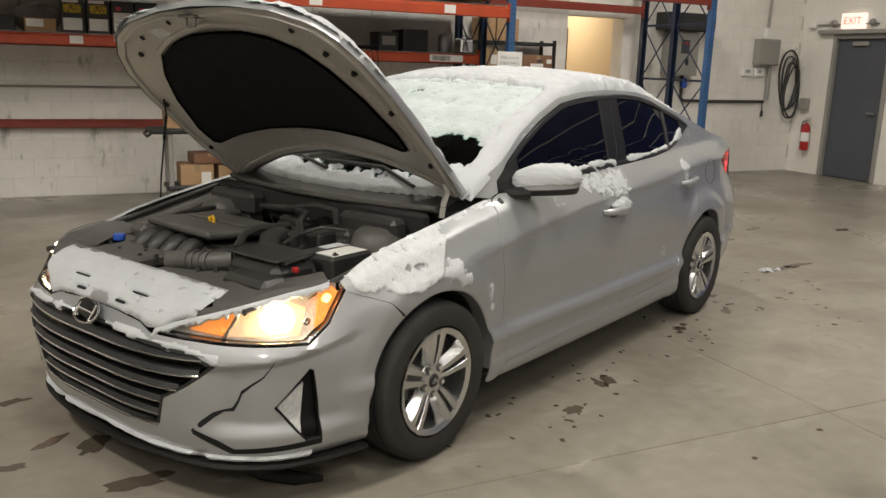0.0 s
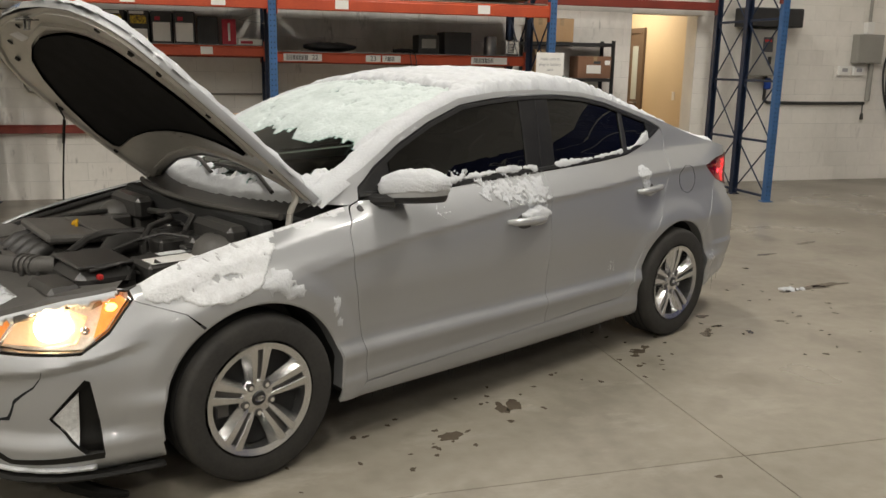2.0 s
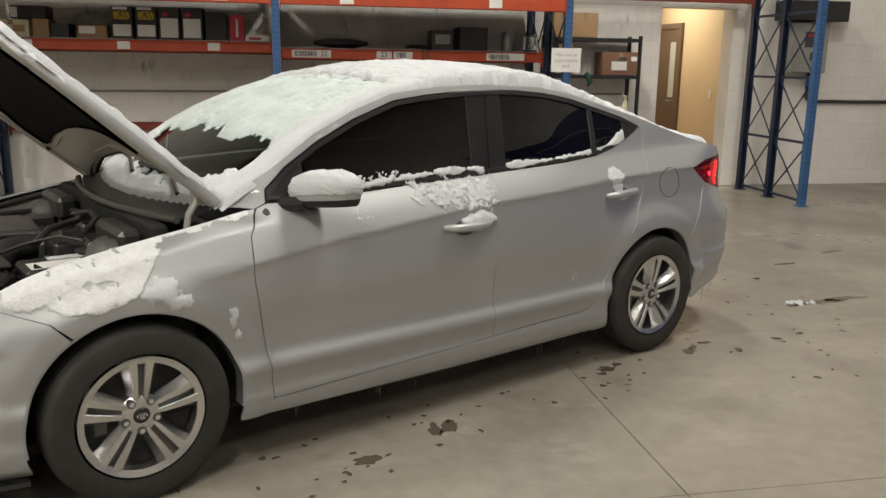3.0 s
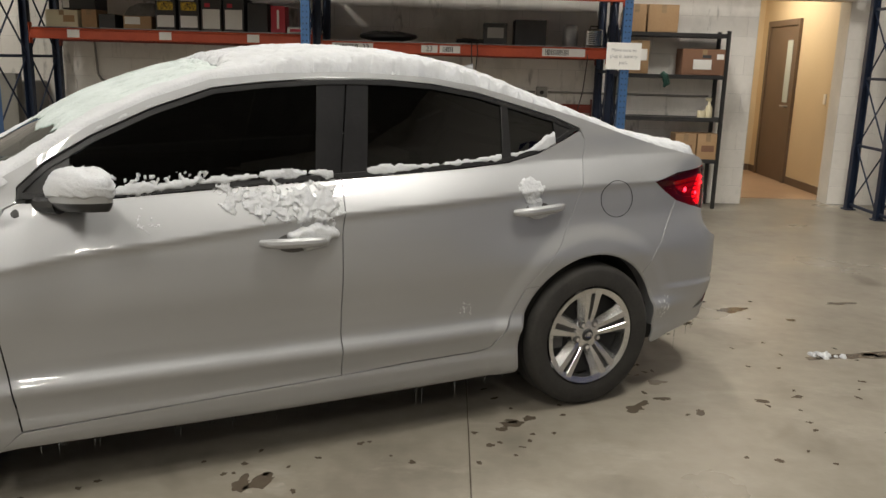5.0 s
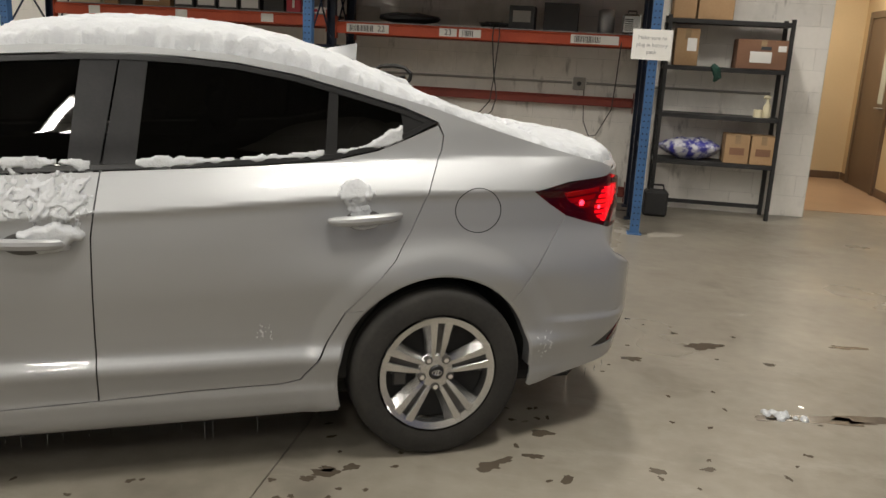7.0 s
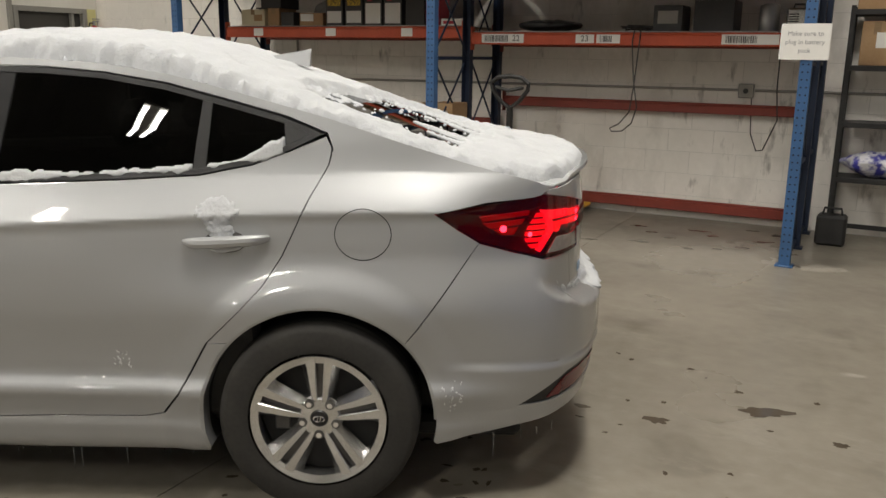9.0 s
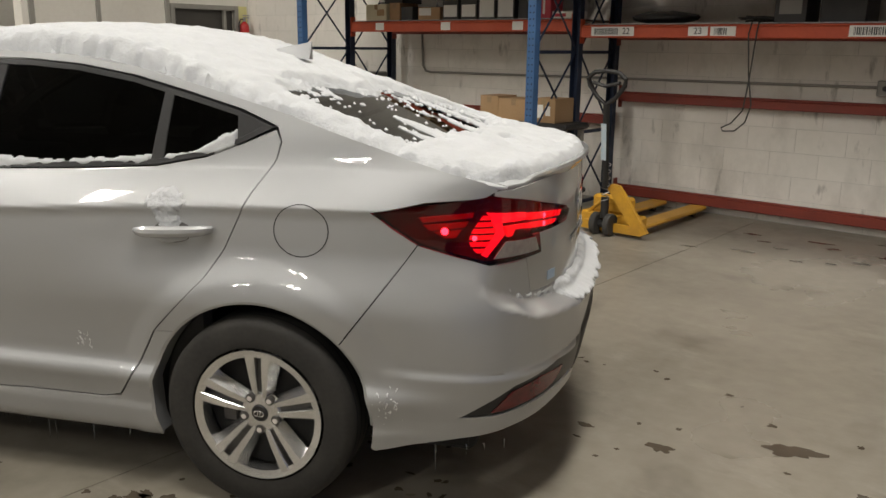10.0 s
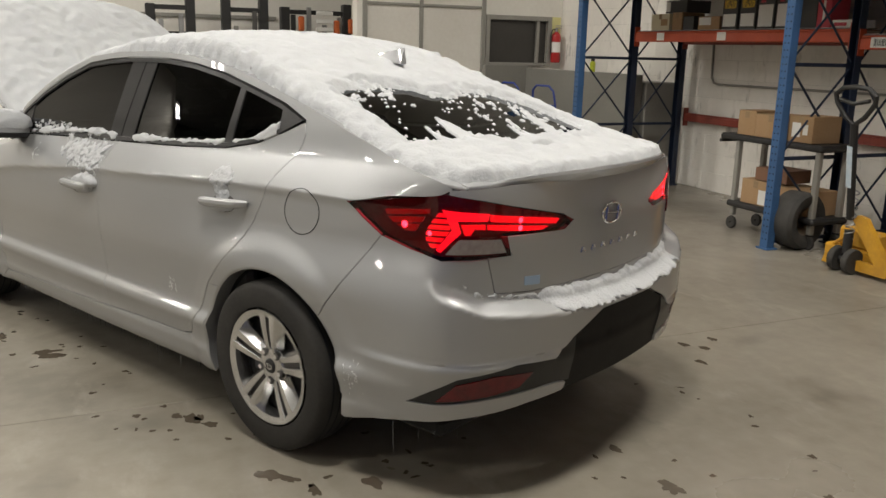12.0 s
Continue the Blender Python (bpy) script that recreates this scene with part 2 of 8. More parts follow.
# ---- mesh tools ----
class B:
    """Gathers vertices and faces of one mesh."""

    def __init__(self):
        self.v, self.f = [], []

    def add(self, verts, faces):
        n = len(self.v)
        self.v += [tuple(p) for p in verts]
        self.f += [tuple(i + n for i in q) for q in faces]
        return self

    def box(self, x0, x1, y0, y1, z0, z1, c=0.0, m=None):
        """A box, its edges chamfered by c, moved by the matrix m."""
        c = min(c, 0.45 * abs(x1 - x0), 0.45 * abs(y1 - y0), 0.45 * abs(z1 - z0))
        lo, hi = (x0, y0, z0), (x1, y1, z1)
        if c <= 0:
            vs = [Vector((hi[0] if i & 1 else lo[0], hi[1] if i & 2 else lo[1], hi[2] if i & 4 else lo[2])) for i in range(8)]
            fs = [(0, 2, 3, 1), (4, 5, 7, 6), (0, 1, 5, 4), (2, 6, 7, 3), (0, 4, 6, 2), (1, 3, 7, 5)]
        else:
            vs, idx = [], {}
            for i in range(8):
                for ax in range(3):
                    p = []
                    for k in range(3):
                        s = (i >> k) & 1
                        e = hi[k] if s else lo[k]
                        p.append(e if k == ax else e + (-c if s else c))
                    idx[i, ax] = len(vs)
                    vs.append(Vector(p))
            fs = []
            for ax in range(3):
                a, b2 = [k for k in range(3) if k != ax]
                for s in (0, 1):
                    q = [(s << ax) | (i << a) | (j << b2) for i, j in ((0, 0), (1, 0), (1, 1), (0, 1))]
                    q = [idx[k, ax] for k in q]
                    fs.append(tuple(q if (s == 1) == ((a, b2, ax) in ((0, 1, 2), (1, 2, 0), (2, 0, 1)) or ax != 1) and ax != 1 or (ax == 1 and s == 0) else q[::-1]))
            for ax in range(3):
                a, b2 = [k for k in range(3) if k != ax]
                for i in (0, 1):
                    for j in (0, 1):
                        k0 = (i << a) | (j << b2)
                        k1 = k0 | (1 << ax)
                        fs.append((idx[k0, a], idx[k1, a], idx[k1, b2], idx[k0, b2]))
            fs += [(idx[i, 0], idx[i, 1], idx[i, 2]) for i in range(8)]
        if m is not None:
            vs = [m @ p for p in vs]
        return self.add(vs, fs)

    def cyl(self, p0, p1, r0, r1=None, n=16, caps=True):
        p0, p1 = Vector(p0), Vector(p1)
        r1 = r0 if r1 is None else r1
        q = (p1 - p0).to_track_quat("Z", "Y")
        vs = []
        for p, r in ((p0, r0), (p1, r1)):
            vs += [p + q @ Vector((r * math.cos(2 * math.pi * i / n), r * math.sin(2 * math.pi * i / n), 0)) for i in range(n)]
        fs = [(i, (i + 1) % n, n + (i + 1) % n, n + i) for i in range(n)]
        if caps:
            fs += [tuple(range(n))[::-1], tuple(range(n, 2 * n))]
        return self.add(vs, fs)

    def tube(self, pts, r, n=8, closed=False):
        pts = [Vector(p) for p in pts]
        k = len(pts)
        vs, ref = [], None
        for i, p in enumerate(pts):
            a = pts[(i - 1) % k] if (closed or i > 0) else p
            b2 = pts[(i + 1) % k] if (closed or i < k - 1) else p
            t = (b2 - a).normalized()
            if ref is None:
                ref = t.orthogonal().normalized()
            ref = (ref - t * ref.dot(t)).normalized()
            bi = t.cross(ref)
            rr = r[i] if isinstance(r, (list, tuple)) else r
            vs += [p + rr * (math.cos(2 * math.pi * j / n) * ref + math.sin(2 * math.pi * j / n) * bi) for j in range(n)]
        fs = []
        for i in range(k if closed else k - 1):
            a, b2 = i * n, ((i + 1) % k) * n
            fs += [(a + j, a + (j + 1) % n, b2 + (j + 1) % n, b2 + j) for j in range(n)]
        if not closed:
            fs += [tuple(range(n))[::-1], tuple(range((k - 1) * n, k * n))]
        return self.add(vs, fs)

    def lathe(self, prof, m=None, n=32, closed=False):
        """Turns a profile of (radius, height) round the z axis."""
        vs = [Vector((r * math.cos(2 * math.pi * i / n), r * math.sin(2 * math.pi * i / n), z)) for r, z in prof for i in range(n)]
        k = len(prof)
        fs = []
        for a in range(k if closed else k - 1):
            b2 = (a + 1) % k
            fs += [(a * n + i, a * n + (i + 1) % n, b2 * n + (i + 1) % n, b2 * n + i) for i in range(n)]
        if m is not None:
            vs = [m @ p for p in vs]
        return self.add(vs, fs)

    def prism(self, poly, fn, a, b2):
        """A flat polygon of (p, q) pushed from depth a to depth b2; fn(p, q, depth) gives the place."""
        n = len(poly)
        vs = [fn(p, q, a) for p, q in poly] + [fn(p, q, b2) for p, q in poly]
        fs = [tuple(range(n)), tuple(range(n, 2 * n))[::-1]] + [(i, (i + 1) % n, n + (i + 1) % n, n + i) for i in range(n)]
        return self.add(vs, fs)

    def mesh(self, name, material, smooth=35):
        me = bpy.data.meshes.new(name)
        me.from_pydata(self.v, [], self.f)
        me.materials.append(material)
        bm = bmesh.new()
        bm.from_mesh(me)
        bmesh.ops.recalc_face_normals(bm, faces=bm.faces)
        bm.to_mesh(me)
        bm.free()
        if smooth:
            me.polygons.foreach_set("use_smooth", [True] * len(me.polygons))
            me.set_sharp_from_angle(angle=radians(smooth))
        me.update()
        return me


def empty(name, label, category, m=None, group="", kind=""):
    ob = tagged(new(name), label, category, group, kind)
    ob.empty_display_size = 0.1
    if m is not None:
        ob.matrix_world = m
    return ob


def part(name, b, material, parent, label="", smooth=35):
    ob = new(name, b.mesh(name, material, smooth) if isinstance(b, B) else b)
    ob.parent = parent
    return tagged(ob, label)


def thing(name, b, material, label, category, group="", kind="", m=None, smooth=35):
    ob = tagged(new(name, b.mesh(name, material, smooth) if isinstance(b, B) else b), label, category, group, kind)
    if m is not None:
        ob.matrix_world = m
    return ob


def lerp(knots, x):
    """A smooth curve through (x, y) knots."""
    if x <= knots[0][0]:
        return knots[0][1]
    if x >= knots[-1][0]:
        return knots[-1][1]
    for i in range(len(knots) - 1):
        (x0, y0), (x1, y1) = knots[i], knots[i + 1]
        if x <= x1:
            h = x1 - x0
            d = (y1 - y0) / h
            m0 = d if i == 0 else 0.5 * (d + (y0 - knots[i - 1][1]) / (x0 - knots[i - 1][0]))
            m1 = d if i + 2 >= len(knots) else 0.5 * (d + (knots[i + 2][1] - y1) / (knots[i + 2][0] - x1))
            t = (x - x0) / h
            return (2 * t**3 - 3 * t * t + 1) * y0 + (t**3 - 2 * t * t + t) * h * m0 + (3 * t * t - 2 * t**3) * y1 + (t**3 - t * t) * h * m1


def step(a, b2, x):
    t = min(max((x - a) / (b2 - a), 0.0), 1.0)
    return t * t * (3 - 2 * t)


def bars(name, parent, x0, x1, z0, z1, y, material, rows=2, seed=1):
    """Unreadable print: short bars on a face that looks towards -y."""
    rng = random.Random(seed)
    b = B()
    h = (z1 - z0) / rows
    for r in range(rows):
        x = x0
        while x < x1 - 0.01:
            w = min(rng.uniform(0.25, 0.8) * (x1 - x0) / 3, x1 - x)
            b.box(x, x + w * 0.85, y - 0.0015, y, z1 - (r + 0.75) * h, z1 - (r + 0.25) * h)
            x += w
    return part(name, b, material, parent, smooth=0)

# ---- the hall ----
X0, X1, Y0, YW, YR = -9.2, 9.85, -20.0, 6.16, 6.32
floor = thing("floor", B().box(X0 - 0.3, X1 + 0.3, Y0 - 0.3, YR + 0.3, -0.25, -0.008), M_STAIN, "worn sealed concrete floor with drips, salt marks and sawn joints", "floor", kind="structure", smooth=0)
JX, JY = 2.235, -1.03
for a, b2, c2, d2 in ((X0 - 0.3, JX - 0.002, Y0 - 0.3, JY - 0.002), (JX + 0.002, X1 + 0.3, Y0 - 0.3, JY - 0.002), (X0 - 0.3, JX - 0.002, JY + 0.002, YR + 0.3), (JX + 0.002, X1 + 0.3, JY + 0.002, YR + 0.3)):
    part("slab", B().box(a, b2, c2, d2, -0.2, 0.0, 0.0015), M_FLOOR, floor, smooth=0)
thing("floor_corridor", B().box(5.0, 6.9, YR + 0.302, 9.6, -0.25, 0.004), M_TAN_TILE, "tan tiled corridor floor behind the opening", "floor", kind="structure", smooth=0)
thing("ceiling", B().box(X0 - 0.3, X1 + 0.3, Y0 - 0.3, 9.9, CEIL, CEIL + 0.2), M_CEIL, "grey metal roof deck over the hall", "ceiling", kind="structure", smooth=0)

w = B()
w.box(X0 - 0.3, 5.37, YW, YW + 0.25, 0, CEIL)
wall_north = thing("wall_north", w, M_GROUT, "white painted concrete block wall with black scuffs", "wall", kind="structure", smooth=0)
wall_north_right = thing("wall_north_right", B().box(6.40, X1 + 0.3, YR, YR + 0.25, 0, CEIL), M_GROUT, "white painted concrete block wall beside the doorway", "wall", kind="structure", smooth=0)
thing("wall_over_doorway", B().box(5.37, 6.40, YW, YW + 0.25, 2.2, CEIL), M_BLOCK, "white painted block lintel over the corridor opening", "wall", kind="structure", smooth=0)
w = B()
w.box(X1, X1 + 0.25, Y0, 4.70, 0, CEIL).box(X1, X1 + 0.25, 5.70, YR, 0, CEIL).box(X1, X1 + 0.25, 4.70, 5.70, 2.12, CEIL)
wall_east = thing("wall_east", w, M_WHITE, "white painted wall with a grey steel door", "wall", kind="structure", smooth=0)
# unseen south wall: white below, dark above, chosen for reflections in the car
thing("wall_south", B().box(X0, X1, Y0 - 0.25, Y0, 0, 2.4), M_WHITE, "plain white painted wall", "wall", kind="structure", smooth=0)
thing("wall_south_upper", B().box(X0, X1, Y0 - 0.25, Y0, 2.4, CEIL), M_DARKWALL, "unseen dark upper wall, added for dark window reflections", "wall", kind="structure", smooth=0)
thing("wall_west", B().box(X0 - 0.25, X0, Y0, YW, 0, CEIL), M_WHITE, "plain white painted wall", "wall", kind="structure", smooth=0)
for c in ((5.12, 5.37, YW + 0.25, 9.6), (6.58, 6.83, YR + 0.25, 9.6), (5.37, 6.58, 9.35, 9.6)):
    thing("wall_corridor", B().box(*c, 0, 2.7), M_BEIGE, "beige painted corridor wall", "wall", kind="structure", smooth=0)
thing("ceiling_corridor", B().box(5.12, 6.83, YR + 0.25, 9.6, 2.702, 2.8), M_WHITE, "white corridor ceiling", "ceiling", kind="structure", smooth=0)
thing("baseboard", B().box(6.565, 6.578, YR + 0.26, 9.34, 0.005, 0.10, 0.003).box(5.375, 6.56, 9.335, 9.348, 0.005, 0.10, 0.003), M_BROWN, "brown corridor baseboard", "baseboard", kind="structure")
# corridor door in its right wall
d = empty("door_corridor", "brown door with a narrow glass pane, in a brown frame", "door", kind="structure")
part("frame", B().box(6.54, 6.585, 7.98, 8.06, 0.005, 2.12, 0.004).box(6.54, 6.585, 8.98, 9.06, 0.005, 2.12, 0.004).box(6.54, 6.585, 8.06, 8.98, 2.04, 2.12, 0.004), M_BROWN, d)
part("leaf", B().box(6.555, 6.582, 8.065, 8.975, 0.01, 2.035, 0.003), M_BROWN, d)
part("pane", B().box(6.549, 6.554, 8.15, 8.32, 1.05, 1.85), mat("wired_glass", (0.45, 0.5, 0.48), 0.15), d)
part("handle", B().cyl((6.50, 8.13, 1.0), (6.556, 8.13, 1.0), 0.012).cyl((6.505, 8.13, 1.0), (6.505, 8.25, 1.0), 0.011), M_STEEL, d)
thing("light_switch", B().box(6.572, 6.579, 7.05, 7.12, 1.08, 1.20, 0.002), M_WHITE, "white light switch on the corridor wall", "switch")
# unseen lamp and panel, added to brighten the corridor
corr = bpy.data.lights.new("corridor_fill_lamp", "AREA")
corr.shape, corr.size, corr.size_y, corr.energy, corr.color = "RECTANGLE", 0.6, 1.2, 34, (1.0, 0.90, 0.74)
new("corridor_fill_lamp", corr).matrix_world = pose(5.95, 7.9, 2.66)
fx = empty("ceiling_panel", "unseen white panel added above the corridor lamp", "ceiling light")
part("frame", B().box(5.63, 6.27, 7.28, 8.52, 2.685, 2.70, 0.003), M_WHITE, fx)

# steel door in the east wall, ajar frame and exit sign
d = empty("door_east", "closed slate grey steel door in a painted frame", "door", kind="structure")
part("frame", B().box(X1 - 0.03, X1 + 0.12, 4.702, 4.76, 0, 2.118, 0.004).box(X1 - 0.03, X1 + 0.12, 5.64, 5.698, 0, 2.118, 0.004).box(X1 - 0.03, X1 + 0.12, 4.76, 5.64, 2.06, 2.118, 0.004), M_GREYBOX, d)
part("leaf", B().box(X1 + 0.03, X1 + 0.075, 4.765, 5.635, 0.01, 2.055, 0.003), M_DOOR, d)
part("closer", B().box(X1 - 0.02, X1 + 0.028, 5.1, 5.36, 1.96, 2.02, 0.006), M_GREYBOX, d)
part("handle", B().cyl((X1 - 0.03, 4.85, 1.0), (X1 + 0.03, 4.85, 1.0), 0.012).cyl((X1 - 0.025, 4.85, 1.0), (X1 - 0.025, 4.97, 1.0), 0.011), M_STEEL, d)
thing("trim_header", B().box(X1 - 0.10, X1 - 0.002, 4.4, 5.95, 2.13, 2.19, 0.005), M_GREYBOX, "grey steel rail above the door", "trim", kind="structure")
# overhead door further along the east wall
d = empty("door_overhead", "closed blue sectional overhead door with pale seams", "overhead door", kind="structure")
for i in range(8):
    part("panel", B().box(X1 - 0.06, X1 - 0.004, -7.0, 2.6, 0.01 + i * 0.52, 0.50 + i * 0.52, 0.006), M_DOORBLUE, d)
    part("seam", B().box(X1 - 0.064, X1 - 0.01, -7.0, 2.6, 0.502 + i * 0.52, 0.528 + i * 0.52), M_PAPER, d)

# ceiling lamps: some placed from reflections and shadows, others added as fill
for x, y, share in LAMPS:
    fx = empty("high_bay_light", "white ceiling light with two long bright tubes", "ceiling light", pose(x, y, CEIL - 0.35), group="ceiling lights")
    part("housing", B().box(-0.28, 0.28, -0.86, 0.86, 0.03, 0.09, 0.01), M_WHITE, fx)
    for sx in (-0.2, 0.2):
        part("tube", B().box(sx - 0.08, sx + 0.08, -0.82, 0.82, 0.0, 0.028, 0.01), M_LAMP, fx, "glowing white tube")
    for sy in (-0.5, 0.5):
        part("chain", B().cyl((0, sy, 0.09), (0, sy, 0.35), 0.004, n=6), M_STEEL, fx)
    la = bpy.data.lights.new("high_bay_light", "AREA")
    pair = (-0.2, 0.2) if y < -6 else (0.0,)
    la.shape, la.size, la.size_y, la.energy, la.color = "RECTANGLE", 0.14 if y < -6 else 0.5, 1.6, LAMP_POWER * share / len(pair), LAMP_COLOR
    for dx in pair:
        new("high_bay_lamp", la).matrix_world = pose(x + dx, y, CEIL - 0.36)

# ---- pallet racking ----
UPR, YF, YM, YB = [-2.06, 0.80, 3.68, 6.50], 4.66, 5.33, 6.03


def upright(name, y0, y1, front, back, height, label, both=True):
    """An upright frame: two punched posts with feet, level struts and crossed braces; built at x = 0."""
    ob = empty(name, label, "rack upright")
    for y, m in (((y0, front), (y1, back)) if both else ((y1, back),)):
        p = B()
        s = 1 if y == y0 else -1
        p.box(-0.038, 0.038, y, y + s * 0.004, 0.012, height)
        p.box(-0.038, -0.034, y + s * 0.004, y + s * 0.07, 0.012, height).box(0.034, 0.038, y + s * 0.004, y + s * 0.07, 0.012, height)
        post = part("post", p, m, ob, smooth=0)
        h = B()
        for k in range(int((height - 0.1) / 0.0508)):
            for sx in (-0.017, 0.017):
                h.cyl((sx, y - s * 0.0008, 0.08 + k * 0.0508), (sx, y - s * 0.0002, 0.08 + k * 0.0508), 0.0065, n=6)
        tagged(part("holes", h, M_HOLE, post, smooth=0), kind="stuff")
        part("foot", B().box(-0.06, 0.06, y - 0.02 if s > 0 else y - 0.09, y + 0.09 if s > 0 else y + 0.02, 0, 0.012, 0.002), m, ob)
    zs = [0.06, 0.70, 1.40, 2.10, 2.80]
    for z in zs:
        if z < height:
            part("strut", B().box(-0.014, 0.014, y0 + 0.072, y1 - 0.072, z - 0.014, z + 0.014, 0.002), M_NAVY, ob)
    for a, b2 in zip(zs, zs[1:]):
        if b2 < height:
            part("brace", B().tube([(-0.006, y0 + 0.07, a + 0.03), (-0.006, y1 - 0.07, b2 - 0.03)], 0.009, 6), M_NAVY, ob)
            part("brace", B().tube([(0.008, y1 - 0.07, a + 0.03), (0.008, y0 + 0.07, b2 - 0.03)], 0.009, 6), M_NAVY, ob)
    return ob


def beam(y, x0, x1, z, h, m, label, depth=0.05, connectors=M_NAVY):
    ob = empty("rack_beam", label, "rack beam", pose(x0, y, z), group="rack beams")
    L = x1 - x0
    part("beam", B().box(0.05, L - 0.05, 0, depth, -h / 2, h / 2 - 0.018, 0.006).box(0.05, L - 0.05, 0.012, depth, h / 2 - 0.018, h / 2, 0.004), m, ob)
    for x in (0.042, L - 0.05):
        part("connector", B().box(x, x + 0.008, -0.006, depth + 0.01, -0.1, 0.1, 0.001), m, ob)
    return ob


# only the front posts are blue; posts behind, struts and braces are navy
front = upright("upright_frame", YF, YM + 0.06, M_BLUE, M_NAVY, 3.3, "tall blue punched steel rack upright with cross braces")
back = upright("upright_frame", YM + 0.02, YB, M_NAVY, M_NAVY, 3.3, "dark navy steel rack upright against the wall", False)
for k, x in enumerate(UPR):
    for ob in (front, back):
        if k == 0:
            ob.matrix_world = pose(x, 0, 0)
        else:
            copy_thing(ob, pose(x, 0, 0))
ORANGE = "long orange-red painted steel rack beam between uprights"
OLDRED = "old dull red steel rack beam close to the wall"
b22 = beam(YM, UPR[1], UPR[2], 1.573, 0.105, M_ORANGE, ORANGE)
b21 = beam(YM, UPR[0], UPR[1], 1.625, 0.105, M_ORANGE, ORANGE)
bu2 = beam(YF - 0.01, UPR[1], UPR[2], 2.075, 0.12, M_ORANGE, ORANGE)
bu1 = beam(YF - 0.01, UPR[0], UPR[1], 2.075, 0.12, M_ORANGE, ORANGE)
beam(YM - 0.08, UPR[1], UPR[2], 2.13, 0.12, M_ORANGE, ORANGE)
beam(YM - 0.08, UPR[0], UPR[1], 2.13, 0.12, M_ORANGE, ORANGE)
beam(YB - 0.07, UPR[2], UPR[3], 2.30, 0.10, M_RED_OLD, OLDRED)
beam(YF + 0.02, UPR[2], UPR[3], 2.36, 0.10, M_RED_OLD, OLDRED)
beam(YB + 0.03, UPR[1], UPR[2], 1.0, 0.09, M_RED_OLD, OLDRED)
beam(YB + 0.03, UPR[1], UPR[2], 0.125, 0.10, M_RED_OLD, OLDRED)
beam(YB + 0.03, UPR[0], UPR[1], 0.775, 0.09, M_RED_OLD, OLDRED)
beam(YB - 0.06, UPR[1], UPR[2], 1.56, 0.10, M_RED_OLD, OLDRED)
beam(YB - 0.06, UPR[0], UPR[1], 1.61, 0.10, M_RED_OLD, OLDRED)
for x0, x1, z in ((UPR[0], UPR[1], 1.678), (UPR[1], UPR[2], 1.626)):
    deck = B()
    k = 0
    x = x0 + 0.07
    while x < x1 - 0.07:
        deck.tube([(x, YM + 0.01, z + 0.003), (x, YB, z + 0.003)], 0.0028, 4)
        x += 0.06
    for y in np.linspace(YM + 0.03, YB - 0.02, 6):
        deck.tube([(x0 + 0.06, y, z + 0.008), (x1 - 0.06, y, z + 0.008)], 0.0028, 4)
    thing("wire_deck", deck, M_STEEL, "steel wire mesh deck lying on rack beams", "wire deck", group="wire decks")
    # solid sheet added so the deck darkens the wall below it
    thing("deck_board", B().box(x0 + 0.06, x1 - 0.06, YM + 0.02, YB + 0.08, z - 0.012, z - 0.001, 0.002), M_SHADE_SHEET, "dark sheet added under the wire deck to shade the wall", "board", group="deck boards")
for x0, x1 in ((UPR[0], UPR[1]), (UPR[1], UPR[2])):
    deck = B()
    x = x0 + 0.07
    while x < x1 - 0.07:
        deck.tube([(x, YF, 2.155), (x, YM - 0.05, 2.195)], 0.0028, 4)
        x += 0.06
    # likewise an added sheet that keeps ceiling light off the wall
    thing("deck_board", B().box(x0 + 0.06, x1 - 0.06, YF + 0.05, YB + 0.08, 2.137, 2.149, 0.002), M_SHADE_SHEET, "dark sheet added on the upper rack level to shade the wall", "board", group="deck boards")
    thing("wire_deck", deck, M_STEEL, "steel wire mesh deck lying on upper rack beams", "wire deck", group="wire decks")


def text(name, words, size, m, material, parent=None, label="", align="CENTER"):
    cu = bpy.data.curves.new(name, "FONT")
    cu.body, cu.size, cu.align_x, cu.align_y, cu.extrude = words, size, align, "CENTER", 0.0006
    cu.materials.append(material)
    ob = new(name, cu)
    dg = bpy.context.evaluated_depsgraph_get()
    me = bpy.data.meshes.new_from_object(ob.evaluated_get(dg))
    bpy.data.objects.remove(ob)
    ob = new(name, me)
    ob.parent = parent
    ob.matrix_basis = m
    return tagged(ob, label)


# paper location labels on the beams, with bar codes and numbers
def tag(parent, x, w, h, z, number="", seed=0, y=-0.002):
    lab = part("label", B().box(x, x + w, y - 0.001, y, z - h / 2, z + h / 2), M_PAPER, parent, "white paper label", smooth=0)
    if number:
        rng = random.Random(seed)
        b = B()
        q = x + 0.03
        while q < x + w * 0.62:
            ww = rng.choice((0.003, 0.005, 0.009))
            b.box(q, q + ww, y - 0.002, y - 0.001, z - h * 0.36, z + h * 0.36)
            q += ww + rng.choice((0.004, 0.007))
        part("bar_code", b, M_INK, lab, smooth=0)
        text("number", number, h * 0.95, pose(x + w * 0.82, y - 0.0015, z, 90, 0, 0), M_INK, lab)
    return lab


tag(b22, 0.15, 0.40, 0.075, 0.0, "22", 1)
tag(b22, 1.02, 0.16, 0.07, 0.0)
text("number", "23", 0.07, pose(1.10, -0.0045, 0.0, 90, 0, 0), M_INK, b22)
tag(b22, 1.20, 0.20, 0.07, 0.0, " ", 2)
tag(b22, 2.20, 0.42, 0.075, 0.0, " ", 3)
for x in (0.42, 1.32, 2.18):
    tag(b21, x, 0.12, 0.075, 0.0)
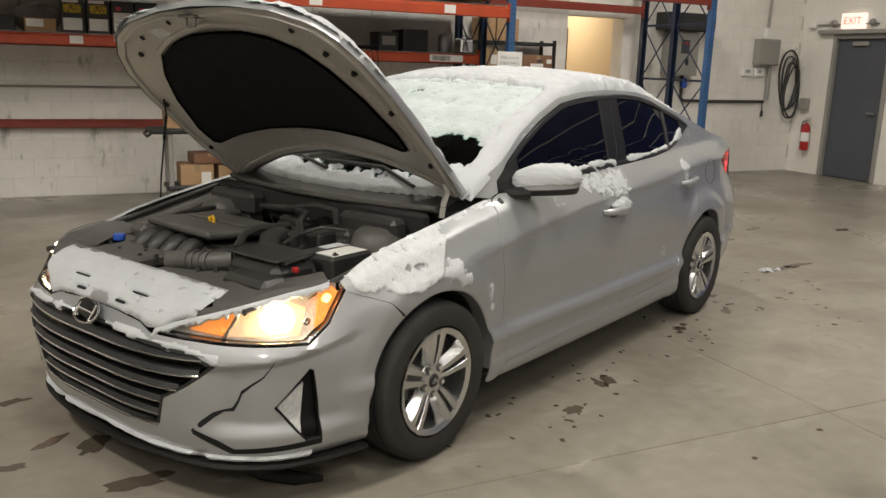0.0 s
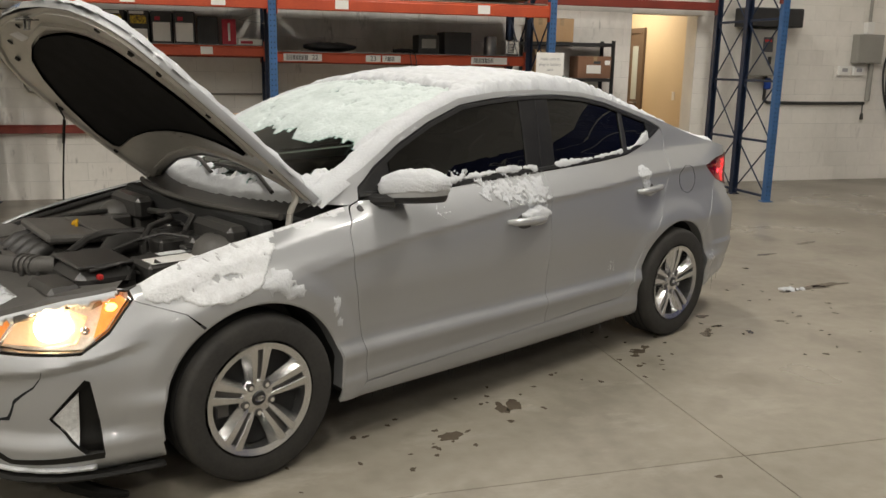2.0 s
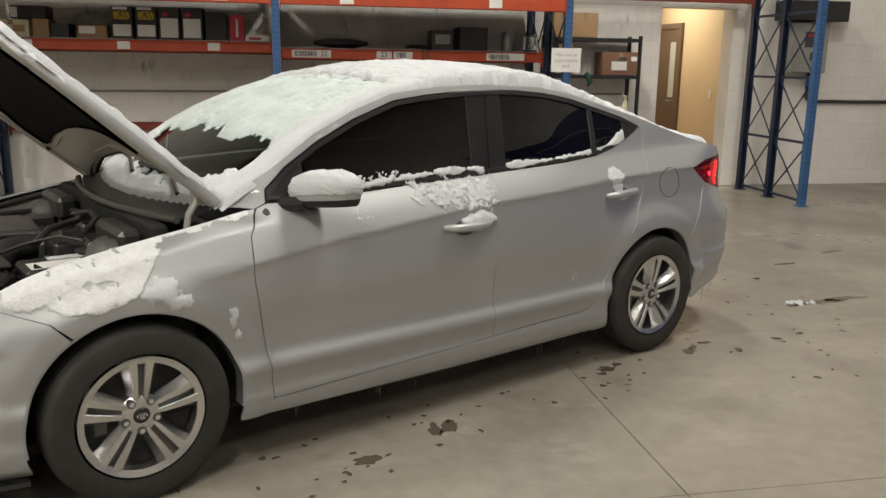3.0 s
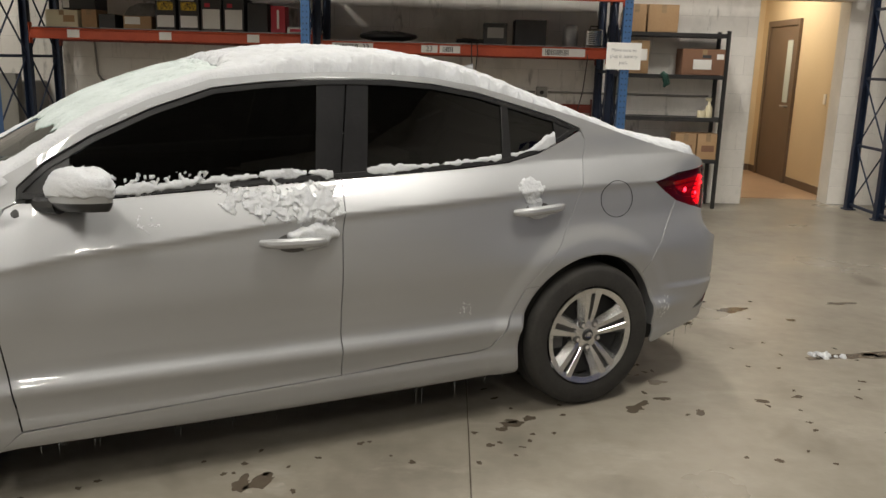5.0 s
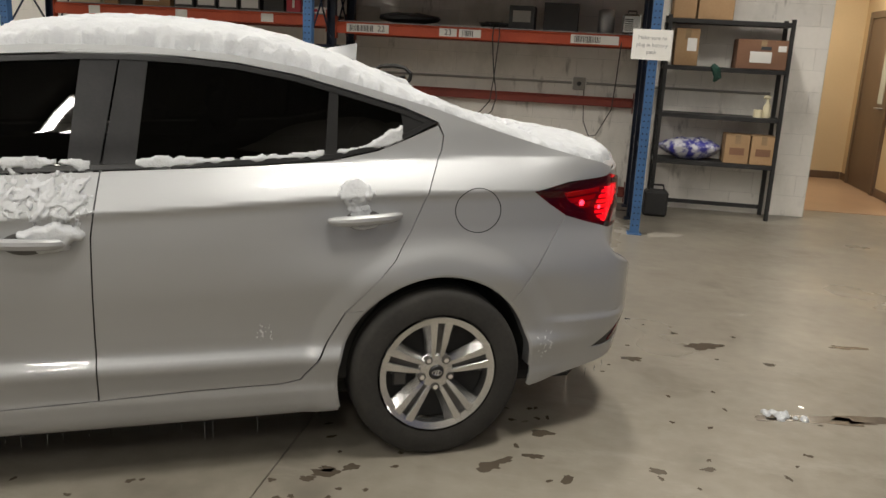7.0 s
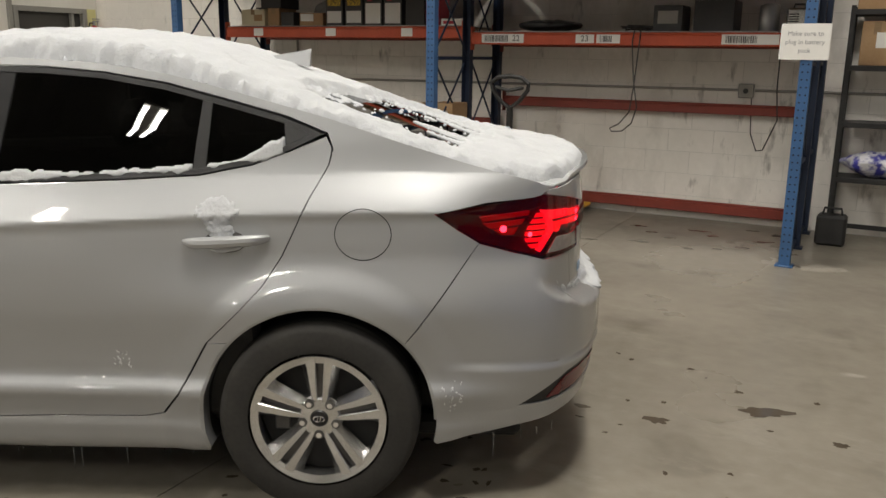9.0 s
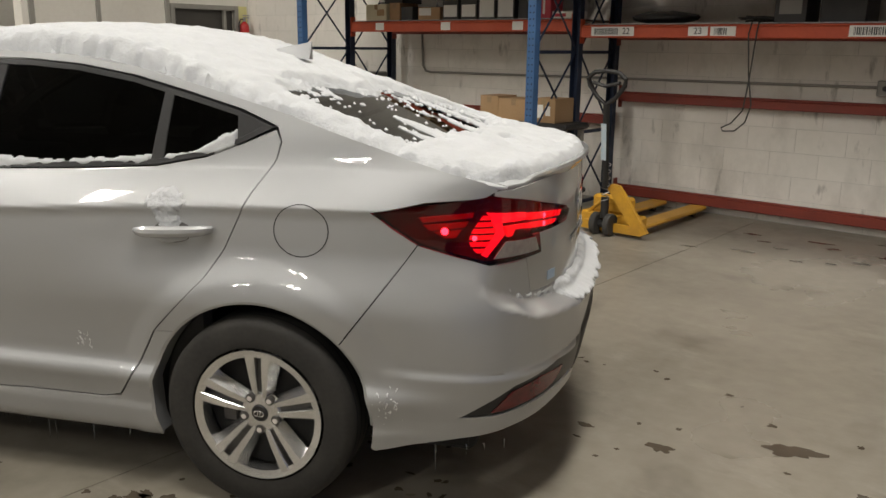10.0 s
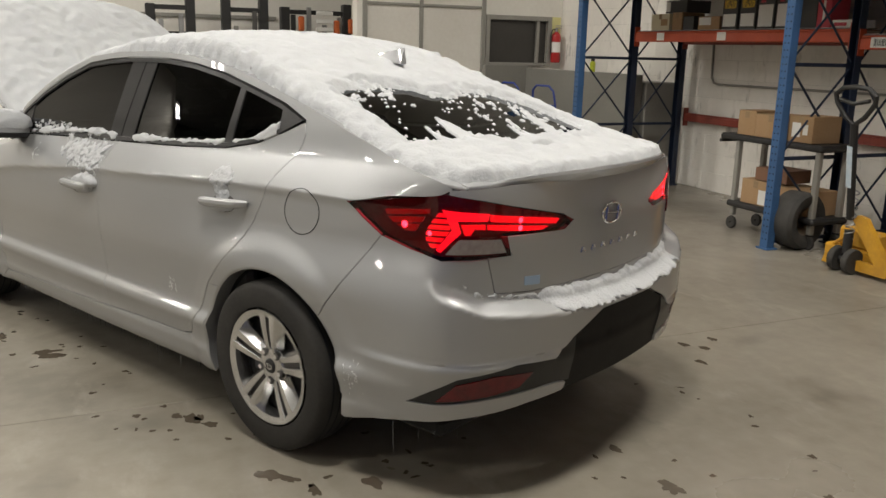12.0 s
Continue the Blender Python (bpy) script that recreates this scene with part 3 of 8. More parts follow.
for x in (0.6, 2.05):
    tag(bu2, x, 0.13, 0.085, 0.0)
for x in (0.55, 1.5, 2.3):
    tag(bu1, x, 0.13, 0.085, 0.0)

# ---- the car: one body surface in the car's own frame (x to the rear from the front axle, left side at -y) ----
CAR = pose(-0.0474, 0.0108, 0, 0, 0, 26.62)
PLAN = [(-0.94, 0), (-0.937, 0.25), (-0.905, 0.455), (-0.835, 0.625), (-0.72, 0.755), (-0.58, 0.83), (-0.43, 0.868), (-0.2, 0.884), (0, 0.89), (0.5, 0.895), (1.2, 0.9), (2.0, 0.897),
        (2.7, 0.883), (3.05, 0.868), (3.28, 0.845), (3.43, 0.8), (3.53, 0.7), (3.6, 0.55), (3.65, 0.32), (3.668, 0)]
# lengths along the bumper line, and the panel coordinate s at each
STATION = ((0, 0.25, 0.458, 0.642, 0.817, 0.976, 1.131, 1.562, 4.4672, 4.8442, 5.0012, 5.1442, 5.2212, 5.3102, 5.8666), (0, 0.235, 0.424, 0.601, 0.778, 0.94, 1.095, 1.504, 4.4, 4.767, 4.924, 5.064, 5.135, 5.222, 5.7727))


def plan_curve():
    out = []
    P = [(PLAN[1][0], -PLAN[1][1])] + PLAN + [(PLAN[-2][0], -PLAN[-2][1])]
    for i in range(1, len(P) - 2):
        for k in range(24):
            t = k / 24
            out.append([0.5 * (2 * P[i][c] + (P[i + 1][c] - P[i - 1][c]) * t + (2 * P[i - 1][c] - 5 * P[i][c] + 4 * P[i + 1][c] - P[i + 2][c]) * t * t
                               + (3 * P[i][c] - P[i - 1][c] - 3 * P[i + 1][c] + P[i + 2][c]) * t**3) for c in (0, 1)])
    out.append(list(PLAN[-1]))
    a = np.array(out)
    s = np.r_[0, np.cumsum(np.hypot(*np.diff(a, axis=0).T))]
    g = np.gradient(a, s, axis=0)
    nrm = np.stack([-g[:, 1], g[:, 0]], 1)
    nrm /= np.hypot(*nrm.T)[:, None]
    return a, np.interp(s, *STATION), nrm


HALF, ARC, NORM = plan_curve()
SMAX = float(ARC[-1])


def sx(x):
    return float(np.interp(x, HALF[:, 0], ARC))


ZB = [(-0.6, 0.72), (-0.45, 0.79), (0.0, 0.885), (0.52, 0.968), (1.0, 1.0), (1.68, 1.03), (2.4, 1.06), (3.0, 1.08), (3.5, 1.09)]
UPPER = [(-0.35, 0.0), (-0.20, 0.010), (-0.145, 0.022), (-0.10, 0.048), (-0.05, 0.075), (0, 0.11), (0.11, 0.148), (0.32, 0.225), (0.5, 0.30)]
LOWER = [(0.14, 0.12), (0.17, 0.085), (0.195, 0.052), (0.22, 0.037), (0.26, 0.029), (0.285, 0.026), (0.31, 0.029), (0.36, 0.020), (0.392, 0.0095), (0.402, 0.009), (0.414, 0.0125), (0.445, 0.030), (0.50, 0.030), (0.57, 0.022), (0.66, 0.007), (0.8, 0.0)]
FRONT = [(0.13, 0.14), (0.18, 0.075), (0.215, 0.045), (0.26, 0.03), (0.35, 0.012), (0.45, 0.0), (0.53, 0.0), (0.57, 0.014), (0.62, 0.042), (0.70, 0.082), (0.76, 0.108), (0.82, 0.155)]
REAR = [(0.15, 0.12), (0.20, 0.08), (0.24, 0.058), (0.30, 0.038), (0.38, 0.024), (0.455, 0.015), (0.52, 0.010), (0.60, 0.009), (0.68, 0.018), (0.76, 0.044), (0.83, 0.072), (0.88, 0.08), (0.95, 0.082), (1.02, 0.09), (1.06, 0.10), (1.14, 0.14)]
FOLD = [(-0.90, 0.535), (-0.75, 0.552), (-0.55, 0.585), (-0.40, 0.62)]
SKIRT = [(0.34, 0.0), (0.42, 0.006), (0.472, 0.011), (0.478, 0.011), (0.503, 0.0), (0.52, 0.0)]
LEDGE = [(3.41, 0.73), (3.43, 0.712), (3.505, 0.679), (3.54, 0.657), (3.59, 0.642), (3.626, 0.629), (3.668, 0.610)]
SHOULDER = [(-0.35, 0.0), (-0.2, 0.006), (-0.1, 0.014), (-0.05, 0.020), (-0.026, 0.0225), (0.0, 0.0205), (0.02, 0.018)]
CREASE = [(0.1, 0.735), (0.3, 0.768), (0.5, 0.801), (0.7, 0.832), (1.0, 0.862), (1.35, 0.897), (1.6, 0.913), (1.95, 0.932), (2.3, 0.949), (2.65, 0.961), (3.0, 0.968)]


def inset(x, z):
    q = z - lerp(ZB, x)
    d = lerp(UPPER, q)
    zb, zc = lerp(ZB, x), lerp(CREASE, x)
    k = step(0.12, 0.5, x)
    if k > 0 and z < zb:
        t = max((z - zc) / (zb - zc), -0.1)
        w = step(-0.014, 0.014, z - zc)
        d = d * (1 - k) + k * ((1 - w) * lerp(SHOULDER, z - zc) + w * (0.0175 + 0.0925 * (0.75 * t + 0.25 * t * t)))
    d += lerp(LOWER, z)
    d += 0.045 * step(1.9, 2.6, x) * step(0.65, 0.85, z)
    d += 0.05 * step(-0.05, 0.0, q) * (1 - step(0.4, 0.6, x))
    for cx in (0.0, 2.70):
        r = math.hypot(x - cx, z - 0.316)
        d -= 0.012 * (1 - step(0.42, 0.50, r))
    wf, wr = 1 - step(-0.62, -0.2, x), step(3.0, 3.4, x)
    scoop = step(-0.90, -0.82, x) * (1 - step(-0.50, -0.34, x)) * step(0.27, 0.34, z)
    front = lerp(FRONT, z) + 0.034 * scoop * (1 - min(max((z - lerp(FOLD, x)) / 0.028 + 1, 0.0), 1.0))
    rear = lerp(REAR, z)
    skirt = lerp(SKIRT, z) * step(3.06, 3.22, x)
    if x > 3.3 and 0.5 < z < 0.88:
        zl, w = lerp(LEDGE, x), step(3.37, 3.52, x)
        rear = rear * (1 - w) + w * (0.002 + 0.078 * step(zl - 0.006, zl + 0.042, z))
    return wf * front + wr * rear + (1 - wf - wr) * d - skirt


def body(s, z, off=0.0):
    """A place on the left side of the body: s runs along the bumper line from nose to tail."""
    x, w = float(np.interp(s, ARC, HALF[:, 0])), float(np.interp(s, ARC, HALF[:, 1]))
    nx, nw = float(np.interp(s, ARC, NORM[:, 0])), float(np.interp(s, ARC, NORM[:, 1]))
    d = inset(x, z) - off
    return Vector((x - nx * d, -(w - nw * d), z))


ZE = [(0.15, 0.855), (0.35, 0.98), (0.5, 1.072), (0.76, 1.228), (0.954, 1.312), (1.16, 1.378), (1.4, 1.404), (1.7, 1.412), (2.0, 1.398), (2.22, 1.366), (2.42, 1.316), (2.6, 1.270), (2.72, 1.238), (2.95, 1.168), (3.15, 1.112), (3.3, 1.078), (3.45, 1.052), (3.62, 1.04)]
WE = [(0.15, 0.73), (0.5, 0.725), (1.0, 0.685), (1.5, 0.658), (2.0, 0.652), (2.4, 0.645), (2.7, 0.66), (3.0, 0.675), (3.2, 0.685), (3.6, 0.67)]
CROWN = [(0.15, 0.07), (0.5, 0.06), (1.2, 0.045), (1.7, 0.05), (2.5, 0.05), (3.0, 0.045), (3.3, 0.03), (3.6, 0.025)]


def top(x, y, off=0.0):
    """A place on the windscreen, roof, rear glass or boot lid."""
    q = min(abs(y) / lerp(WE, x), 1.1)
    return Vector((x, y, lerp(ZE, x) + lerp(CROWN, x) * (1 - q * q) - 0.02 * step(0.75, 1.05, q) + off))
from mathutils.geometry import tessellate_polygon


def flip(p):
    return Vector((p[0], -p[1], p[2]))


def sf(w):
    """Arc length at which the nose is w from the middle."""
    k = int(np.argmax(HALF[:, 1]))
    return float(np.interp(w, HALF[:k, 1], ARC[:k]))


def cut(poly, axis, val, sign):
    out = []
    for i in range(len(poly)):
        a, b2 = poly[i], poly[(i + 1) % len(poly)]
        da, db = sign * (a[axis] - val), sign * (b2[axis] - val)
        if da >= 0:
            out.append(a)
        if (da > 0 > db) or (da < 0 < db):
            t = da / (da - db)
            q = [a[0] + t * (b2[0] - a[0]), a[1] + t * (b2[1] - a[1])]
            q[axis] = val
            out.append(tuple(q))
    return out


def sheet(name, poly, fn, cell, material, out=None, rim=0.012, mirror=False, off=0.0, holes=()):
    """A curved panel: the polygon laid on the surface fn, with a turned-in edge."""
    f0 = (lambda u, v: flip(fn(u, v, off))) if mirror else (lambda u, v: fn(u, v, off))
    keys, verts, faces = {}, [], []
    flat = [p for loop in [poly] + list(holes) for p in loop]
    for tri in tessellate_polygon([[Vector((u, v, 0)) for u, v in loop] for loop in [poly] + list(holes)]):
        t3 = [flat[k] for k in tri]
        u = math.floor(min(p[0] for p in t3) / cell) * cell
        while u < max(p[0] for p in t3):
            col = cut(cut(t3, 0, u, 1), 0, u + cell, -1)
            if len(col) > 2:
                v = math.floor(min(p[1] for p in col) / cell) * cell
                vmax = max(p[1] for p in col)
                while v < vmax:
                    ids = []
                    for p in cut(cut(col, 1, v, 1), 1, v + cell, -1):
                        k = (round(p[0], 4), round(p[1], 4))
                        if k not in keys:
                            keys[k] = len(verts)
                            verts.append(p)
                        if keys[k] not in ids:
                            ids.append(keys[k])
                    if len(ids) > 2:
                        faces.append(ids)
                    v += cell
            u += cell
    e = 0.004
    pos = [f0(*p) for p in verts]
    nor = []
    for (a, b2), p in zip(verts, pos):
        n = (f0(a + e, b2) - f0(a - e, b2)).cross(f0(a, b2 + e) - f0(a, b2 - e))
        n.normalize()
        ref = out(p) if out else Vector((p.x - 1.4, p.y * 3, 0.4 * (p.z - 0.55)))
        nor.append(n if n.dot(ref) >= 0 else -n)
    fs = []
    for f in faces:
        a = Vector()
        for i in range(1, len(f) - 1):
            a += (pos[f[i]] - pos[f[0]]).cross(pos[f[i + 1]] - pos[f[0]])
        if a.length > 1e-9:
            fs.append(f if a.dot(nor[f[0]]) >= 0 else f[::-1])
    count = {}
    for f in fs:
        for i in range(len(f)):
            a, b2 = f[i], f[(i + 1) % len(f)]
            count[(min(a, b2), max(a, b2))] = count.get((min(a, b2), max(a, b2)), 0) + 1
    n0 = len(pos)
    pos2, nor2, fs2 = list(pos), list(nor), list(fs)
    if rim:
        for f in fs:
            for i in range(len(f)):
                a, b2 = f[i], f[(i + 1) % len(f)]
                if count[(min(a, b2), max(a, b2))] == 1:
                    k = len(pos2)
                    t = (pos[b2] - pos[a]).cross(nor[a]).normalized()
                    soft = [(nor[q] + t * 0.9).normalized() for q in (a, b2)]
                    pos2 += [pos[a], pos[b2], pos[b2] - rim * nor[b2], pos[a] - rim * nor[a]]
                    nor2 += [soft[0], soft[1], t, t]
                    fs2.append([k + 1, k, k + 3, k + 2])
    me = bpy.data.meshes.new(name)
    me.from_pydata([tuple(p) for p in pos2], [], fs2)
    me.materials.append(material)
    me.polygons.foreach_set("use_smooth", [True] * len(me.polygons))
    me.normals_split_custom_set_from_vertices([tuple(n) for n in nor2])
    return me


def dense(poly, d=0.03):
    out = []
    for i in range(len(poly)):
        a, b2 = poly[i], poly[(i + 1) % len(poly)]
        n = max(1, int(math.dist(a, b2) / d))
        out += [(a[0] + (b2[0] - a[0]) * k / n, a[1] + (b2[1] - a[1]) * k / n) for k in range(n)]
    return out


def inward(poly, w):
    """The polygon moved inwards by w."""
    n = len(poly)
    area = sum(poly[i][0] * poly[(i + 1) % n][1] - poly[(i + 1) % n][0] * poly[i][1] for i in range(n))
    s = 1 if area > 0 else -1
    out = []
    for i in range(n):
        a, p, b2 = poly[i - 1], poly[i], poly[(i + 1) % n]
        d1, d2 = (p[0] - a[0], p[1] - a[1]), (b2[0] - p[0], b2[1] - p[1])
        l1, l2 = math.hypot(*d1) or 1, math.hypot(*d2) or 1
        nx, ny = -d1[1] / l1 - d2[1] / l2, d1[0] / l1 + d2[0] / l2
        ll = math.hypot(nx, ny) or 1
        k = min(1.6, 2 / ll) if ll > 0.2 else 1
        out.append((p[0] + s * nx / ll * w * k, p[1] + s * ny / ll * w * k))
    return out


def ring(name, poly, w, fn, material, off=0.0, rise=0.006, mirror=False):
    """A raised strip of width w round a polygon on the surface fn."""
    o = dense(poly, 0.025)
    i1 = inward(o, w)
    b = B()
    n = len(o)
    rows = [[fn(u, v, off - 0.012) for u, v in o], [fn(u, v, off + rise) for u, v in inward(o, w * 0.15)], [fn(u, v, off + rise) for u, v in inward(o, w * 0.85)], [fn(u, v, off - 0.012) for u, v in i1]]
    if mirror:
        rows = [[flip(p) for p in r] for r in rows]
    b.add([p for r in rows for p in r], [(r * n + k, r * n + (k + 1) % n, (r + 1) * n + (k + 1) % n, (r + 1) * n + k) for r in range(3) for k in range(n)])
    return b.mesh(name, material)


def arc(cx, r, a0, a1, n=28, cz=0.316):
    return [(cx + r * math.cos(radians(a0 + (a1 - a0) * k / n)), cz + r * math.sin(radians(a0 + (a1 - a0) * k / n))) for k in range(n + 1)]


def S(poly):
    """From (x, z) on the flank to (arc length, z)."""
    return [(sx(x), z) for x, z in poly]


# car materials
M_PAINT = mat("silver_paint", (0.415, 0.424, 0.430), 0.48, 0.60, (0.38, 0.388, 0.394), 1.4, 900, 0.9, coat=1.0, coat_rough=0.015, spec=0.3)
M_TRIM = mat("black_trim", (0.012, 0.012, 0.013), 0.35, 0, (0.02, 0.02, 0.02), 20, 120, 0.8)
M_PLASTIC = mat("black_plastic", (0.011, 0.0105, 0.010), 0.55, 0, (0.018, 0.0175, 0.016), 9, 120, 0.8, 0.0002, spec=0.15)
M_BAYGREY = mat("dusty_engine_plastic", (0.06, 0.057, 0.053), 0.5, 0, (0.10, 0.095, 0.087), 6, 60, 0.8, 0.0005)
M_BAYBLACK = mat("dark_engine_plastic", (0.026, 0.025, 0.024), 0.4, 0, (0.045, 0.043, 0.04), 9, 90, 0.8, 0.0004)
M_PILLAR = mat("gloss_pillar", (0.009, 0.009, 0.010), 0.35, 0, (0.02, 0.02, 0.021), 9, 120, 0.8, spec=0.3)
M_GLASS = glass("tinted_glass", (0.014, 0.017, 0.017))
M_WSGLASS = glass("windscreen_glass", (0.48, 0.68, 0.61))
M_REARGLASS = glass("rear_glass", (0.10, 0.13, 0.125))
M_LENS = glass("clear_lens", (0.92, 0.92, 0.92), 0.02)
M_CHROME = mat("bright_chrome", (0.75, 0.75, 0.76), 0.12, 1.0)
M_DKCHROME = mat("smoked_chrome", (0.30, 0.30, 0.31), 0.2, 1.0, (0.24, 0.24, 0.25), 12, 90, 0.8)
M_BLADE = mat("grey_blade", (0.075, 0.075, 0.077), 0.3, 0.6, (0.055, 0.055, 0.055), 12, 90, 0.8)
M_ALLOY = mat("machined_alloy", (0.66, 0.66, 0.655), 0.27, 0.95, (0.54, 0.54, 0.535), 10, 200, 0.8, coat=0.4)
M_ALLOYDK = mat("grey_alloy", (0.10, 0.098, 0.095), 0.45, 0.6, (0.14, 0.135, 0.13), 10, 90, 0.8)
M_TYRE = mat("tyre_rubber", (0.026, 0.025, 0.024), 0.75, 0, (0.044, 0.042, 0.038), 7, 70, 0.7, 0.0006, spec=0.3)
M_DISC = mat("brake_steel", (0.25, 0.22, 0.19), 0.4, 0.9, (0.18, 0.12, 0.08), 12, 80, 0.7)
M_REDLENS = glass("red_lens", (0.62, 0.025, 0.045), 0.01)
M_LAMPBACK = mat("dark_red_housing", (0.15, 0.010, 0.014), 0.35, 0.3, (0.06, 0.008, 0.01), 14, 60, 0.9)
M_REDDIM = mat("dim_red_element", (0.25, 0.004, 0.005), 0.2, emit=(1.0, 0.03, 0.05), strength=0.16)
M_REDGLOW = mat("lit_red_element", (0.25, 0.004, 0.005), 0.2, emit=(1.0, 0.08, 0.12), strength=1.7)
M_REDHOT = mat("bright_red_guide", (0.4, 0.02, 0.02), 0.2, emit=(1.0, 0.12, 0.18), strength=2.2)
M_BULB = mat("bright_red_bulb", (0.9, 0.2, 0.2), 0.2, emit=(1.0, 0.45, 0.5), strength=12)
M_CLEARREV = mat("clear_reverse_lens", (0.34, 0.30, 0.29), 0.1, 0.3, (0.24, 0.20, 0.2), 40, 90, 0.8, coat=1.0)
M_REFLECT = mat("red_reflector", (0.16, 0.005, 0.010), 0.25, 0, (0.09, 0.003, 0.006), 30, 120, 0.8, coat=0.25)
M_HEADHOT = mat("lit_headlamp_bulb", (1, 0.9, 0.7), 0.2, emit=(1.0, 0.80, 0.48), strength=45)
M_AMBER = mat("amber_reflector", (0.75, 0.26, 0.06), 0.2, 0.3, (0.5, 0.14, 0.03), 60, 160, 0.8, 0.004, 70, emit=(1.0, 0.33, 0.06), strength=0.8)
M_WARMREF = mat("lit_reflector", (0.8, 0.62, 0.42), 0.15, 0.7, (0.7, 0.48, 0.28), 50, 160, 0.8, 0.004, 60, emit=(1.0, 0.62, 0.34), strength=0.55)
M_FOGLENS = mat("faceted_fog_reflector", (0.80, 0.80, 0.78), 0.3, 0.15, (0.55, 0.55, 0.54), 60, 160, 0.7, 0.004, 90)
M_AMBERHOT = mat("lit_amber_bulb", (1, 0.35, 0.05), 0.2, emit=(1.0, 0.32, 0.05), strength=14)
M_INTERIOR = mat("dark_cloth", (0.03, 0.029, 0.028), 0.85, 0, (0.045, 0.043, 0.04), 14, 120, 0.8, 0.0006)
M_DASH = mat("dark_dashboard", (0.025, 0.025, 0.025), 0.6, 0, (0.04, 0.04, 0.04), 9, 120, 0.8)
M_PAD = mat("hood_insulation", (0.012, 0.0115, 0.011), 0.95, 0, (0.018, 0.0175, 0.017), 12, 140, 0.8, 0.0008, spec=0.15)
M_HOODIN = mat("painted_inner_hood", (0.47, 0.455, 0.42), 0.40, 0.2, (0.38, 0.36, 0.325), 5, 50, 0.8, coat=0.2)
M_BLUECAP = mat("blue_cap", (0.02, 0.08, 0.42), 0.35)
M_YELLOWCAP = mat("yellow_cap", (0.65, 0.38, 0.02), 0.35)
M_UNDER = mat("dark_underbody", (0.012, 0.012, 0.012), 0.8, 0, (0.02, 0.02, 0.019), 6, 50, 0.8)
M_SNOW = mat("snow", (0.53, 0.545, 0.56), 0.85, 0, (0.45, 0.465, 0.48), 10, 120, 0.9, 0.003, 110, subsurf=0.2)
M_MINT = mat("snow_on_glass", (0.58, 0.635, 0.625), 0.7, 0, (0.38, 0.44, 0.425), 9, 120, 0.9, 0.006, 60)
M_FROST = mat("thin_snow", (0.68, 0.695, 0.71), 0.8, 0, (0.52, 0.53, 0.535), 30, 150, 0.9, 0.004, 90)
M_ICE = mat("ice", (0.80, 0.83, 0.85), 0.12, trans=0.9, ior=1.31)

car = empty("car", "silver sedan with its hood up, snow-covered, lights on", "car", CAR)
BOTH = (False, True)

# flank panels, as outlines in (x, z)
RA = 0.372
DLO = [(0.53, 1.0), (0.75, 0.992), (1.05, 1.008), (1.5, 1.026), (1.67, 1.034), (2.1, 1.052), (2.33, 1.066), (2.49, 1.097), (2.61, 1.142), (2.715, 1.193), (2.587, 1.242), (2.418, 1.287), (2.215, 1.339),
       (2.02, 1.371), (1.84, 1.384), (1.69, 1.387), (1.55, 1.384), (1.33, 1.368), (1.165, 1.348), (0.954, 1.278), (0.76, 1.192), (0.612, 1.107), (0.53, 1.035)]
FENDER = [(0.36, 0.205)] + arc(0, RA, -16, 122) + [(-0.26, 0.688), (-0.415, 0.744), (-0.422, 0.772), (-0.28, 0.822), (-0.1, 0.862), (0.1, 0.898), (0.3, 0.932), (0.42, 0.955), (0.485, 0.968),
          (0.432, 0.885), (0.42, 0.80), (0.423, 0.713), (0.452, 0.52), (0.478, 0.34), (0.487, 0.262), (0.43, 0.215)]
FDOOR = [(0.495, 0.266), (1.0, 0.285), (1.564, 0.302), (1.562, 0.55), (1.565, 0.84), (1.588, 1.0), (1.592, 1.026), (1.05, 1.004), (0.75, 0.988), (0.53, 0.985), (0.495, 0.968), (0.440, 0.885), (0.428, 0.80), (0.431, 0.713), (0.46, 0.52), (0.486, 0.34)]
RDOOR = [(1.572, 0.302), (1.87, 0.315), (2.15, 0.318), (2.208, 0.33), (2.262, 0.40), (2.355, 0.565), (2.462, 0.672), (2.53, 0.743), (2.589, 0.834), (2.668, 1.003), (2.722, 1.10), (2.732, 1.15), (2.715, 1.182), (2.61, 1.138), (2.49, 1.093),
         (2.33, 1.062), (2.1, 1.048), (1.67, 1.030), (1.60, 1.027), (1.596, 1.0), (1.573, 0.84), (1.570, 0.55)]
QUARTER = [(2.364, 0.565), (2.47, 0.672), (2.538, 0.743), (2.597, 0.834), (2.676, 1.003), (2.73, 1.10), (2.741, 1.15), (2.722, 1.198), (2.595, 1.247), (2.425, 1.292), (2.22, 1.344), (2.025, 1.375),
          (1.84, 1.389), (1.69, 1.392), (1.55, 1.389), (1.55, 1.408), (1.7, 1.411), (2.0, 1.397), (2.22, 1.365), (2.42, 1.316), (2.6, 1.269), (2.72, 1.238), (2.95, 1.168), (3.15, 1.112), (3.3, 1.078), (3.42, 1.055), (3.47, 1.035),
          (3.417, 1.017), (3.219, 1.001), (3.056, 0.966), (3.12, 0.922), (3.196, 0.876), (2.974, 0.580)] + arc(2.70, RA, 44, 137, 30)
SILL = [(0.375, 0.20), (0.43, 0.21), (0.489, 0.256), (1.0, 0.278), (1.87, 0.308), (2.15, 0.311), (2.212, 0.322), (2.268, 0.394), (2.362, 0.562), (2.424, 0.564)] + arc(2.70, RA, 138.5, 199, 16) + [(2.33, 0.192), (1.4, 0.185)]
